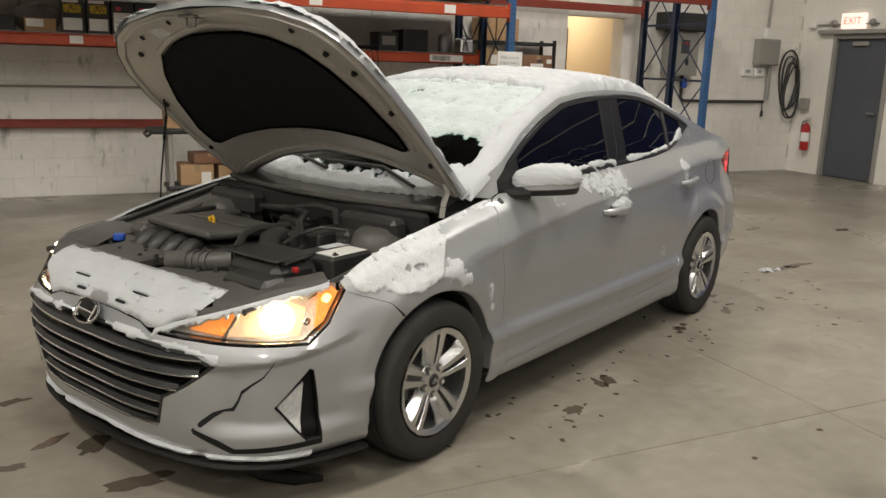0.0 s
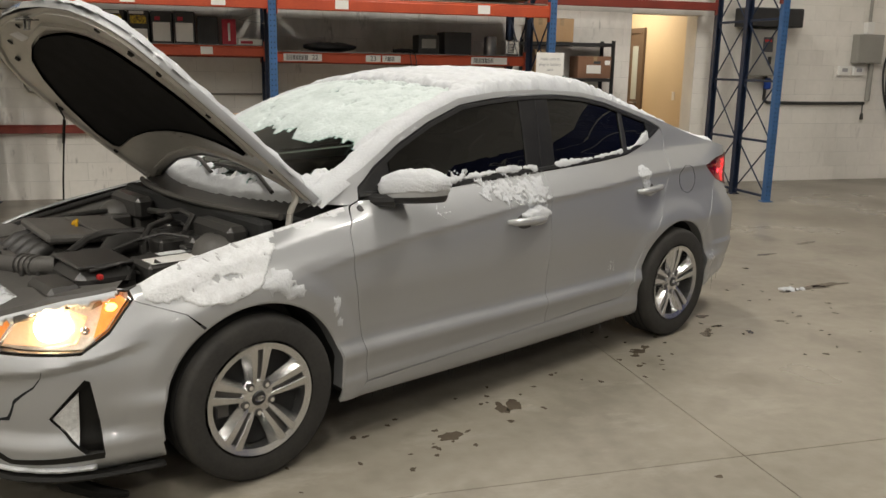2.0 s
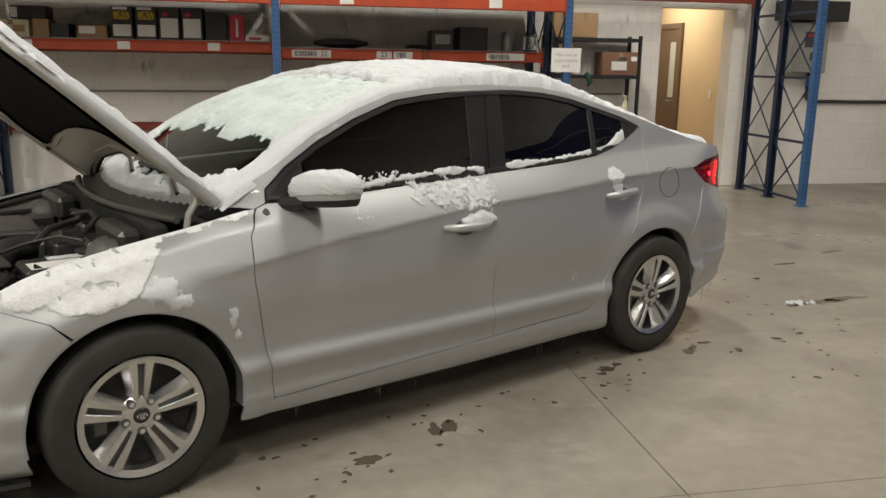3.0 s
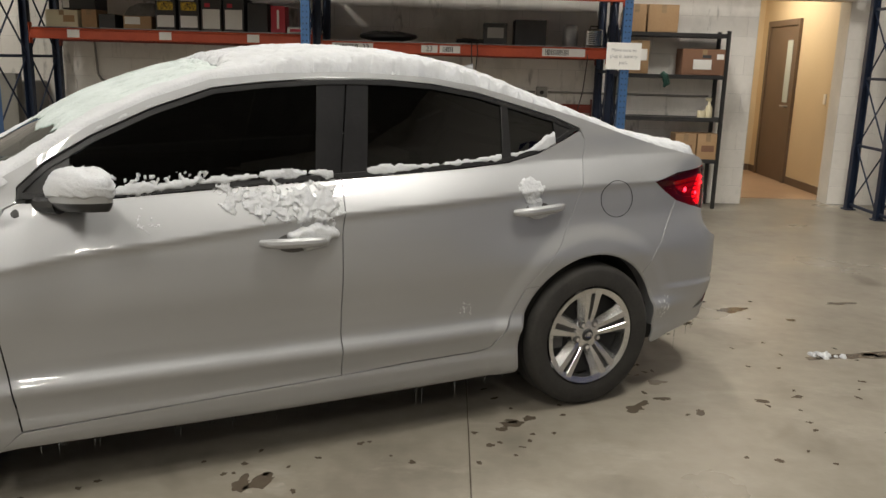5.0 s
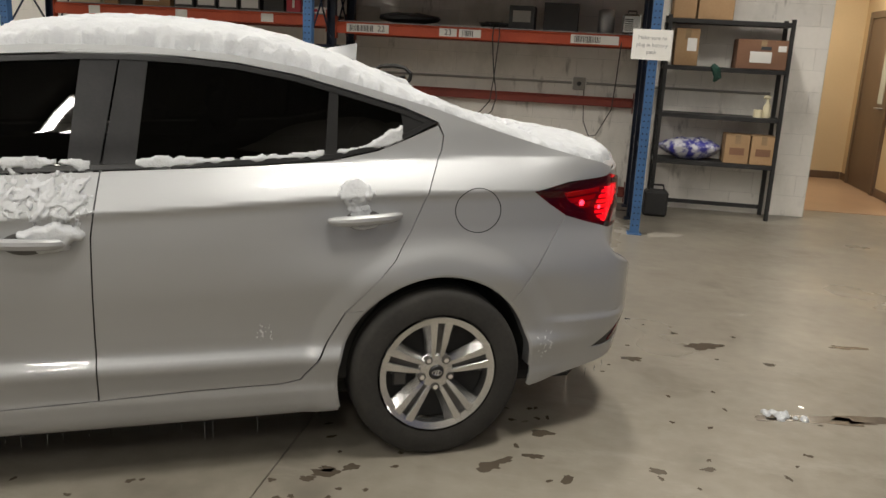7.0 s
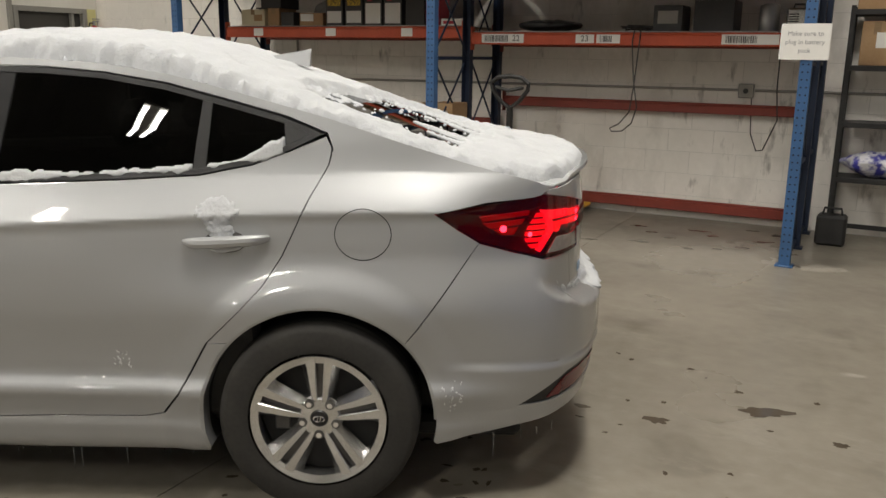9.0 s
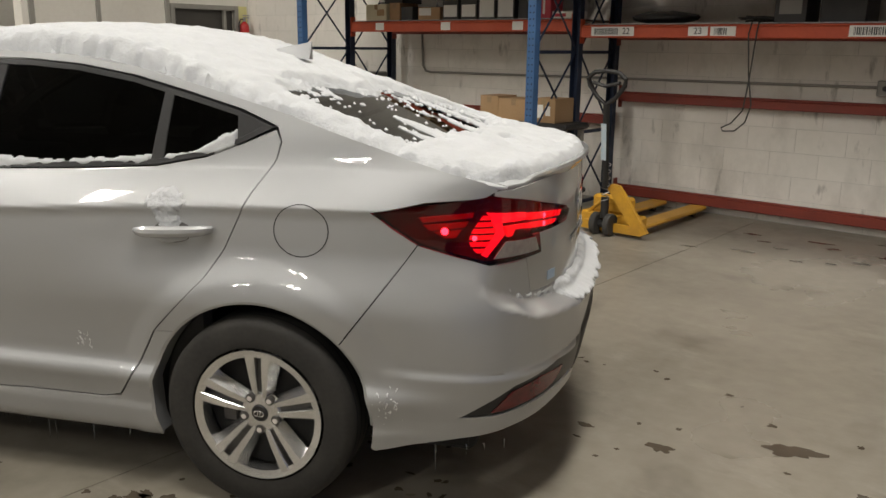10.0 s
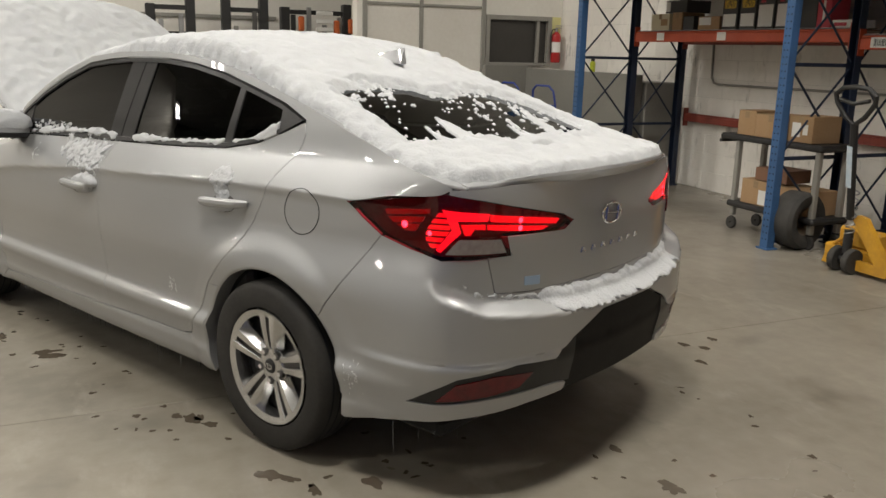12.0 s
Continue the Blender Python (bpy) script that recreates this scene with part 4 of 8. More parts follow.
APILLAR = [(0.53, 1.039), (0.608, 1.111), (0.757, 1.196), (0.951, 1.282), (1.163, 1.352), (1.33, 1.372), (1.55, 1.389), (1.55, 1.408), (1.4, 1.404), (1.16, 1.378), (0.954, 1.312), (0.76, 1.228), (0.5, 1.072), (0.36, 0.985), (0.485, 0.97), (0.525, 0.99)]
RBUMPER = [(sx(2.979), 0.5765), (sx(3.1995), 0.8725), (sx(3.21), 0.872), (4.813, 0.842), (4.934, 0.814), (5.062, 0.813), (5.114, 0.8145), (5.146, 0.70), (5.3, 0.69), (SMAX, 0.69), (SMAX, 0.60), (5.60, 0.598), (5.44, 0.53), (5.36, 0.472), (5.2, 0.482), (5.0, 0.452), (4.90, 0.40),
           (4.82, 0.354), (4.95, 0.356), (5.12, 0.368), (5.38, 0.372), (5.44, 0.362), (5.43, 0.335), (5.285, 0.328), (5.01, 0.306), (4.83, 0.283), (4.672, 0.253), (sx(3.075), 0.230)] + S(arc(2.70, RA, -12, 43, 12))
NOSE = [(0, 0.60), (0.12, 0.60), (0.30, 0.585), (0.50, 0.575), (0.595, 0.538), (0.50, 0.465), (0.395, 0.40), (0.36, 0.292), (0.19, 0.268), (0, 0.265), (0, 0.175), (0.2, 0.172), (0.40, 0.165), (0.57, 0.165), (0.82, 0.170), (1.0, 0.175), (1.14, 0.18)]
FOG = [(0.918, 0.512), (0.785, 0.38), (0.905, 0.25), (0.968, 0.24), (0.958, 0.36), (0.936, 0.505)]
FBUMPER = NOSE + S(arc(0, RA, 201, 124, 16)) + [(sx(-0.262), 0.6842), (sx(-0.412), 0.7395), (1.105, 0.7455), (1.012, 0.650), (0.915, 0.596), (0.722, 0.600), (0.525, 0.606), (0.314, 0.607), (0.25, 0.63), (0.12, 0.64), (0, 0.64)]
HEAD = [(0.314, 0.612), (0.423, 0.656), (0.576, 0.70), (0.826, 0.752), (1.06, 0.772), (1.095, 0.768), (1.105, 0.748), (1.012, 0.655), (0.915, 0.601), (0.722, 0.605), (0.525, 0.611)]
TAIL = [(4.548, 0.967), (4.70, 0.990), (4.936, 1.021), (5.09, 1.0), (5.446, 0.932), (5.498, 0.910), (5.45, 0.882), (5.188, 0.887), (5.206, 0.822), (5.052, 0.820), (4.92, 0.821), (4.80, 0.844), (4.69, 0.874), (4.617, 0.918)]
BOOT = [(5.104, 1.0), (5.45, 0.934), (5.496, 0.902), (5.43, 0.88), (5.17, 0.884), (5.218, 0.8205), (5.118, 0.8165), (5.15, 0.703), (5.3, 0.694), (SMAX, 0.694), (SMAX, 1.05), (5.5, 1.05), (5.2, 1.043), (5.06, 1.034), (4.96, 1.032), (4.96, 1.02)]


FENDER, FDOOR, RDOOR, QUARTER = (inward(p, -0.0016) for p in (FENDER, FDOOR, RDOOR, QUARTER))


for mir in BOTH:
    fender = part("front_fender", sheet("front_fender", S(FENDER), body, 0.0135, M_PAINT, mirror=mir), M_PAINT, car)
    fdoor = part("front_door", sheet("front_door", S(FDOOR), body, 0.0125, M_PAINT, mirror=mir), M_PAINT, car)
    rdoor = part("rear_door", sheet("rear_door", S(RDOOR), body, 0.0125, M_PAINT, mirror=mir), M_PAINT, car)
    quarter = part("quarter_panel", sheet("quarter_panel", S(QUARTER), body, 0.0125, M_PAINT, mirror=mir), M_PAINT, car)
    part("sill", sheet("sill", S(SILL), body, 0.02, M_PAINT, mirror=mir), M_PAINT, car)
    part("windscreen_pillar", sheet("windscreen_pillar", S(APILLAR), body, 0.03, M_PAINT, mirror=mir), M_PAINT, car)
    rb = part("rear_bumper", sheet("rear_bumper", RBUMPER, body, 0.0115, M_PAINT, mirror=mir), M_PAINT, car)
    fb = part("front_bumper", sheet("front_bumper", FBUMPER, body, 0.013, M_PAINT, mirror=mir, holes=(FOG,)), M_PAINT, car, "cracked silver bumper")
    boot = part("boot_lid", sheet("boot_lid", BOOT, body, 0.025, M_PAINT, mirror=mir), M_PAINT, car)
    # side glass, pillar covers and trim
    part("window_trim", ring("window_trim", S(DLO), 0.022, body, M_TRIM, 0.0, 0.004, mir), M_TRIM, car)
    g1 = [(0.70, 1.012), (1.05, 1.026), (1.515, 1.045), (1.56, 1.366), (1.33, 1.35), (1.175, 1.332), (0.965, 1.262), (0.775, 1.176), (0.70, 1.13)]
    part("front_window", sheet("front_window", S(g1), body, 0.05, M_GLASS, mirror=mir, off=-0.006, rim=0), M_GLASS, fdoor)
    part("mirror_panel", sheet("mirror_panel", S([(0.53, 1.0), (0.69, 1.0), (0.69, 1.14), (0.612, 1.10), (0.53, 1.035)]), body, 0.05, M_TRIM, mirror=mir, off=-0.002), M_TRIM, fdoor)
    part("pillar_cover", sheet("pillar_cover", S([(1.50, 1.04), (1.594, 1.043), (1.655, 1.38), (1.545, 1.378)]), body, 0.05, M_PILLAR, mirror=mir, off=0.0), M_PILLAR, fdoor)
    part("pillar_cover", sheet("pillar_cover", S([(1.601, 1.043), (1.70, 1.05), (1.745, 1.38), (1.662, 1.38)]), body, 0.05, M_PILLAR, mirror=mir, off=0.0), M_PILLAR, rdoor)
    g2 = [(1.69, 1.045), (2.1, 1.066), (2.305, 1.08), (2.33, 1.10), (2.335, 1.29), (2.215, 1.322), (2.02, 1.354), (1.84, 1.367), (1.735, 1.37)]
    part("rear_window_pane", sheet("rear_window_pane", S(g2), body, 0.05, M_GLASS, mirror=mir, off=-0.006, rim=0), M_GLASS, rdoor)
    part("window_bar", sheet("window_bar", S([(2.305, 1.07), (2.345, 1.075), (2.36, 1.295), (2.33, 1.30)]), body, 0.05, M_TRIM, mirror=mir, off=0.002), M_TRIM, rdoor)
    g3 = [(2.345, 1.085), (2.48, 1.115), (2.585, 1.155), (2.60, 1.16), (2.585, 1.222), (2.41, 1.27), (2.358, 1.283)]
    part("quarter_window", sheet("quarter_window", S(g3), body, 0.05, M_GLASS, mirror=mir, off=-0.006, rim=0), M_GLASS, rdoor)
    part("window_corner", sheet("window_corner", S([(2.59, 1.15), (2.70, 1.193), (2.583, 1.235)]), body, 0.05, M_TRIM, mirror=mir, off=0.001), M_TRIM, rdoor)
    # fuel flap: a thin groove round a disc
    if not mir:
        part("fuel_flap", ring("fuel_flap", [(sx(2.84) + 0.088 * math.cos(a), 0.902 + 0.080 * math.sin(a)) for a in np.linspace(0, 2 * math.pi, 40, endpoint=False)], 0.004, body, M_TRIM, 0.0, 0.0012), M_TRIM, quarter, "round fuel flap seam")
    # arch lips and wheel wells
    for cx in (0.0, 2.70):
        lip, well = B(), B()
        pts = [p for p in arc(cx, RA, -8 if cx == 0 else 0, 190 if cx == 0 else 197, 40)]
        inner = [(cx + (p[0] - cx) * 0.975, 0.316 + (p[1] - 0.316) * 0.975) for p in pts]
        r0 = [body(sx(x), z, 0.0) for x, z in pts]
        r1 = [body(sx(x), z, -0.004) for x, z in inner]
        r2 = [Vector((p.x, p.y + 0.06, p.z)) for p in r1]
        r3 = [Vector((p.x, -0.60, p.z)) for p in r1]
        rows = [[flip(p) for p in r] if mir else r for r in (r0, r1, r2, r3)]
        n = len(pts)
        lip.add([p for r in rows[:3] for p in r], [(r * n + k, r * n + k + 1, (r + 1) * n + k + 1, (r + 1) * n + k) for r in range(2) for k in range(n - 1)])
        well.add([p for r in rows[2:] for p in r], [(k, k + 1, n + k + 1, n + k) for k in range(n - 1)])
        sgn = 1 if mir else -1
        well.add([(cx, sgn * 0.60, 0.316)] + [tuple(p) for p in rows[3]], [(0, k + 1, k + 2) for k in range(n - 1)])
        part("arch_lip", lip, M_PAINT, fender if cx == 0 else quarter)
        part("wheel_well", well, M_UNDER, car)

# ---- lamps, nose and tail ----
LR = lambda u, v, o=0.0: body(u, v, o) if u <= SMAX else flip(body(2 * SMAX - u, v, o))
LN = lambda u, v, o=0.0: body(u, v, o) if u >= 0 else flip(body(-u, v, o))
for mir in BOTH:
    hl = part("headlight", sheet("headlight", HEAD, body, 0.03, M_FOGLENS, mirror=mir, off=-0.05), M_FOGLENS, car, "lit headlight with amber corner")
    part("lens", sheet("lens", HEAD, body, 0.025, M_LENS, mirror=mir, off=0.001, rim=0.045), M_LENS, hl, "clear lens").visible_shadow = False
    part("bezel", ring("bezel", HEAD, 0.004, body, M_DKCHROME, -0.012, 0.004, mir), M_DKCHROME, hl)
    part("inner_reflector", sheet("inner_reflector", [(0.60, 0.622), (0.72, 0.620), (0.90, 0.622), (0.94, 0.70), (0.84, 0.735), (0.66, 0.70)], body, 0.03, M_WARMREF, mirror=mir, off=-0.034), M_WARMREF, hl, "warm glowing reflector")
    part("amber_reflector", sheet("amber_reflector", [(0.45, 0.632), (0.592, 0.622), (0.652, 0.698), (0.58, 0.685)], body, 0.03, M_AMBER, mirror=mir, off=-0.032), M_AMBER, hl, "amber inner reflector")
    part("divider", sheet("divider", [(0.592, 0.618), (0.604, 0.618), (0.664, 0.71), (0.652, 0.71)], body, 0.03, M_CHROME, mirror=mir, off=-0.020), M_CHROME, hl)
    part("corner_signal", sheet("corner_signal", [(0.955, 0.638), (0.995, 0.655), (1.085, 0.742), (1.07, 0.758), (1.005, 0.752)], body, 0.03, M_AMBER, mirror=mir, off=-0.02), M_AMBER, hl, "amber turn signal")
    for (s, z), r, m, nm in (((0.81, 0.674), 0.056, M_HEADHOT, "bulb"), ((1.03, 0.722), 0.019, M_AMBERHOT, "signal_bulb"), ((0.93, 0.66), 0.014, M_CHROME, "side_reflector")):
        p = body(s, z, -0.022)
        q = body(s, z, 0.0)
        if mir:
            p, q = flip(p), flip(q)
        d = (q - p).normalized()
        mm = Matrix.Translation(p) @ d.to_track_quat("Z", "Y").to_matrix().to_4x4()
        part(nm, B().lathe([(0.0005, r * 0.35), (r * 0.5, r * 0.3), (r * 0.85, r * 0.15), (r, 0)], mm, 20), m, hl)
    # fog pocket
    fg = part("fog_pocket", sheet("fog_pocket", FOG, body, 0.03, M_PLASTIC, mirror=mir, off=-0.035), M_PLASTIC, car)
    part("pocket_wall", ring("pocket_wall", FOG, 0.006, body, M_PLASTIC, -0.02, 0.016, mir), M_PLASTIC, fg)
    part("fog_lens", sheet("fog_lens", [(0.895, 0.465), (0.80, 0.38), (0.885, 0.285)], body, 0.03, M_FOGLENS, mirror=mir, off=-0.005), M_FOGLENS, fg, "clear fog lamp")
    part("fog_glass", sheet("fog_glass", [(0.898, 0.472), (0.797, 0.38), (0.888, 0.28)], body, 0.03, M_LENS, mirror=mir, off=0.0), M_LENS, fg).visible_shadow = False
    part("lower_strip", sheet("lower_strip", [(0.907, 0.252), (0.64, 0.238), (0.585, 0.270), (0.50, 0.30), (0.49, 0.285), (0.575, 0.245), (0.63, 0.218), (0.965, 0.232), (0.965, 0.255)], body, 0.03, M_PLASTIC, mirror=mir, off=0.002), M_PLASTIC, fb)
    # tail lamp
    tl = part("tail_light", sheet("tail_light", inward(TAIL, 0.003), body, 0.025, M_LAMPBACK, mirror=mir, off=-0.024), M_LAMPBACK, car, "dark red lit tail light")
    part("lens", sheet("lens", TAIL, body, 0.02, M_REDLENS, mirror=mir, off=0.005, rim=0.03), M_REDLENS, tl, "glossy red lens").visible_shadow = False
    fan_l = [(0.846, 4.886), (0.868, 4.857), (0.892, 4.849), (0.92, 4.864), (0.948, 4.891), (0.968, 4.916)]
    fan_r = [(0.846, 4.905), (0.868, 4.922), (0.892, 4.95), (0.912, 4.968), (0.936, 4.954), (0.968, 4.935)]
    glow = []
    for k in range(6):
        a, b2 = 0.961 - 0.0195 * k, 0.949 - 0.0195 * k
        glow.append(([(lerp(fan_l, a), a), (lerp(fan_r, a), a), (lerp(fan_r, b2), b2), (lerp(fan_l, b2), b2)], M_REDGLOW))
    glow += [([(4.925, 0.971), (5.124, 0.957), (5.116, 0.934), (5.0, 0.937), (5.016, 0.90), (4.924, 0.838), (4.90, 0.846), (4.976, 0.908), (4.944, 0.956)], M_REDHOT),
             ([(5.016, 0.925), (5.108, 0.923), (5.108, 0.908), (5.068, 0.911), (5.052, 0.892), (5.032, 0.892)], M_REDGLOW), ([(5.12, 0.922), (5.25, 0.912), (5.25, 0.895), (5.12, 0.907)], M_REDGLOW),
             ([(5.13, 0.954), (5.25, 0.941), (5.25, 0.921), (5.13, 0.932)], M_REDGLOW), ([(5.256, 0.940), (5.44, 0.918), (5.42, 0.903), (5.256, 0.920)], M_REDGLOW), ([(5.256, 0.910), (5.384, 0.898), (5.35, 0.889), (5.256, 0.894)], M_REDGLOW),
             ([(4.688, 0.954), (4.864, 0.972), (4.86, 0.957), (4.70, 0.940)], M_REDDIM), ([(4.70, 0.933), (4.844, 0.946), (4.832, 0.929), (4.724, 0.917)], M_REDDIM), ([(4.736, 0.912), (4.82, 0.920), (4.804, 0.897), (4.768, 0.896)], M_REDDIM)]
    for g, m in glow:
        part("light_bar", sheet("light_bar", g, body, 0.02, m, mirror=mir, off=-0.010, rim=0.010), m, tl, "lit red bar")
    for s, z, r in ((4.768, 0.916, 0.011), (5.252, 0.930, 0.009), (5.252, 0.904, 0.009), (4.868, 0.896, 0.008)):
        p, q = body(s, z, -0.009), body(s, z, 0.02)
        if mir:
            p, q = flip(p), flip(q)
        mm = Matrix.Translation(p) @ (q - p).to_track_quat("Z", "Y").to_matrix().to_4x4()
        part("bulb", B().lathe([(0.0005, r * 0.5), (r * 0.7, r * 0.35), (r, 0)], mm, 14), M_BULB, tl)
    part("reversing_lens", sheet("reversing_lens", [(5.004, 0.883), (5.16, 0.878), (5.185, 0.834), (4.948, 0.836)], body, 0.02, M_CLEARREV, mirror=mir, off=0.0065, rim=0.004), M_CLEARREV, tl, "clear reversing light")
    # lower rear reflector
    rf = part("rear_reflector", sheet("rear_reflector", [(4.825, 0.356), (4.90, 0.398), (5.0, 0.448), (5.2, 0.478), (5.355, 0.468), (5.46, 0.53), (5.46, 0.365), (5.38, 0.376), (5.12, 0.372), (4.95, 0.36)], body, 0.03, M_TRIM, mirror=mir, off=-0.006), M_TRIM, car)
    part("lens", sheet("lens", [(4.93, 0.368), (5.0, 0.43), (5.12, 0.45), (5.27, 0.44), (5.22, 0.395), (5.1, 0.380)], body, 0.03, M_REFLECT, mirror=mir, off=-0.002), M_REFLECT, rf, "red reflector")
    # rear lower apron
    part("diffuser", sheet("diffuser", [(5.36, 0.468), (5.44, 0.525), (5.60, 0.594), (SMAX, 0.596), (SMAX, 0.33), (5.43, 0.332), (5.34, 0.37)], body, 0.03, M_PLASTIC, mirror=mir, off=-0.012), M_PLASTIC, car, "black lower rear apron")
    # front lower lip
    lip = B()
    pr = [(0.0, 0.178), (0.022, 0.175), (0.03, 0.165), (0.012, 0.15), (-0.05, 0.15)]
    us = np.linspace(0, sx(-0.36), 40)
    rows = [[body(float(u), 0.19, o) + Vector((0, 0, z - 0.19 - 0.02 * step(0.4, 0.0, u))) for u in us] for o, z in pr]
    if mir:
        rows = [[flip(p) for p in r] for r in rows]
    n = len(us)
    lip.add([p for r in rows for p in r], [(r * n + k, r * n + k + 1, (r + 1) * n + k + 1, (r + 1) * n + k) for r in range(len(pr) - 1) for k in range(n - 1)])
    part("lower_lip", lip, M_PLASTIC, car, "black chin lip caked with snow")
    # grille: recessed back and five blades that follow the nose
    gr = part("grille", sheet("grille", [(0, 0.61), (0.3, 0.60), (0.6, 0.55), (0.5, 0.45), (0.4, 0.28), (0, 0.25)], body, 0.03, M_PLASTIC, mirror=mir, off=-0.055), M_PLASTIC, car, "black grille with smoked chrome blades")
    if not mir:
        half = [(0.12, 0.60), (0.30, 0.585), (0.50, 0.575), (0.595, 0.538), (0.50, 0.465), (0.395, 0.40), (0.36, 0.292), (0.19, 0.268)]
        part("surround", ring("surround", half + [(-u, z) for u, z in half[::-1]], 0.012, LN, M_TRIM, -0.004, 0.006), M_TRIM, gr)
    for z, s1 in ((0.553, 0.545), (0.498, 0.53), (0.443, 0.455), (0.388, 0.385), (0.335, 0.365), (0.288, 0.35)):
        b = B()
        us = np.linspace(0, s1, 24)
        pr = [(-0.05, 0.006), (-0.022, 0.009), (-0.012, 0.007), (-0.002, -0.009), (-0.008, -0.013), (-0.05, -0.010)]
        rows = [[body(float(u), z + dz + 0.012 * (u / 0.55) ** 2, o) for u in us] for o, dz in pr]
        if mir:
            rows = [[flip(p) for p in r] for r in rows]
        n = len(us)
        b.add([p for r in rows for p in r], [(r * n + k, r * n + k + 1, (r + 1) * n + k + 1, (r + 1) * n + k) for r in range(5) for k in range(n - 1)])
        bl = part("blade", b, M_BLADE, gr)
        pts = [body(float(u), z - 0.011 + 0.012 * (u / 0.55) ** 2, 0.0) for u in us]
        part("blade_edge", B().tube([flip(p) for p in pts] if mir else pts, 0.0036, 6), M_CHROME, bl, "thin bright edge")
    # mirror with housing, lower shell and arm
    mz = part("door_mirror", B().tube([(0.58, -0.73, 0.985), (0.61, -0.80, 0.985), (0.65, -0.84, 0.99)] if not mir else [(0.58, 0.73, 0.985), (0.61, 0.80, 0.985), (0.65, 0.84, 0.99)], [0.03, 0.026, 0.03], 10), M_TRIM, car)
    sg = 1 if mir else -1
    for nm, m, z0, z1 in (("cap", M_PAINT, -0.02, 0.075), ("lower_shell", M_TRIM, -0.045, -0.018)):
        b = B()
        rowsn, cols = 10, 26
        vs = []
        for i in range(rowsn + 1):
            zz = z0 + (z1 - z0) * i / rowsn
            k = max(0.05, 1 - (max(zz, 0) / 0.085) ** 2.6 - (min(zz + 0.01, 0) / 0.05) ** 2) ** 0.5
            for j in range(cols):
                a = 2 * math.pi * j / cols
                cx, cy = math.cos(a), math.sin(a)
                ex = 0.085 * (abs(cx) ** 0.75) * (1 if cx > 0 else -1) * k * (0.62 if cx > 0 else 1.0)
                ey = 0.128 * (abs(cy) ** 0.8) * (1 if cy > 0 else -1) * (0.75 + 0.25 * k)
                vs.append((0.72 + ex + 0.045 * (ey / 0.118), sg * (0.885 + ey), 1.022 + zz * (1 - 0.5 * abs(ey / 0.132) ** 2.4 if zz > 0 else 1) + 0.012 * ey / 0.118))
        fs = [(i * cols + j, i * cols + (j + 1) % cols, (i + 1) * cols + (j + 1) % cols, (i + 1) * cols + j) for i in range(rowsn) for j in range(cols)]
        fs += [tuple(range(cols)), tuple(range(rowsn * cols, (rowsn + 1) * cols))]
        b.add(vs, fs)
        part(nm, b, m, mz, smooth=60)
    # door handles
    for x0, x1, z0, z1, host in ((1.268, 1.514, 0.833, 0.829, fdoor), (2.303, 2.553, 0.877, 0.889, rdoor)):
        pts, rr = [], []
        for k in range(13):
            t = k / 12
            p = body(sx(x0 + (x1 - x0) * t), z0 + (z1 - z0) * t, 0.004 + 0.034 * (1 - (2 * t - 1) ** 4))
            pts.append(flip(p) if mir else p)
            rr.append(0.010 + 0.008 * (1 - (2 * t - 1) ** 6))
        part("door_handle", B().tube(pts, rr, 10), M_PAINT, host)
        # flat dark oval stands in for the shaded hollow behind the handle
        pc = sheet("handle_recess", [(sx(x0 + 0.05 + 0.07 + 0.065 * math.cos(a)), (z0 + z1) / 2 - 0.006 + 0.034 * math.sin(a)) for a in np.linspace(0, 2 * math.pi, 24, endpoint=False)], body, 0.03, M_ALLOYDK, mirror=mir, off=0.0015, rim=0)
        part("handle_recess", pc, M_ALLOYDK, host)

# windscreen, roof, rear glass, boot top: outlines in plan (x, y)
UP = lambda p: Vector((0, 0, 1))
def sym(half):
    return half + [(x, -y) for x, y in half[::-1]]
part("windscreen", sheet("windscreen", sym([(0.27, -0.0), (0.285, -0.25), (0.34, -0.50), (0.40, -0.655), (0.52, -0.685), (0.95, -0.645), (1.22, -0.61), (1.26, -0.3), (1.27, -0.0)]), top, 0.06, M_WSGLASS, UP, rim=0.004, off=-0.004), M_WSGLASS, car).visible_shadow = False
part("roof", sheet("roof", sym([(1.275, 0), (1.265, -0.3), (1.225, -0.61), (1.5, -0.66), (2.0, -0.655), (2.4, -0.648), (2.62, -0.66), (2.60, -0.52), (2.53, -0.3), (2.51, 0)]), top, 0.06, M_PAINT, UP), M_PAINT, car)
part("rear_window", sheet("rear_window", sym([(2.515, 0), (2.535, -0.3), (2.61, -0.525), (2.85, -0.60), (3.12, -0.60), (3.20, -0.4), (3.24, 0)]), top, 0.06, M_REARGLASS, UP, rim=0.004, off=-0.004), M_REARGLASS, car)
for sg in (-1, 1):
    part("roof_side", sheet("roof_side", [(2.60, sg * 0.525), (2.62, sg * 0.67), (2.9, sg * 0.685), (3.15, sg * 0.70), (3.3, sg * 0.71), (3.43, sg * 0.66), (3.13, sg * 0.605), (2.85, sg * 0.605)], top, 0.05, M_PAINT, UP), M_PAINT, car)
part("boot_top", sheet("boot_top", sym([(3.245, 0), (3.205, -0.4), (3.135, -0.605), (3.43, -0.65), (3.47, -0.60), (3.54, -0.42), (3.59, -0.2), (3.605, 0)]), top, 0.05, M_PAINT, UP), M_PAINT, car)
spoil = B()
ys = np.linspace(-0.6, 0.6, 33)
edge = lambda y: 3.605 - 0.36 * abs(y) ** 2 - 0.05 * abs(y) ** 6
fade = lambda y: 1 - (abs(y) / 0.6) ** 5
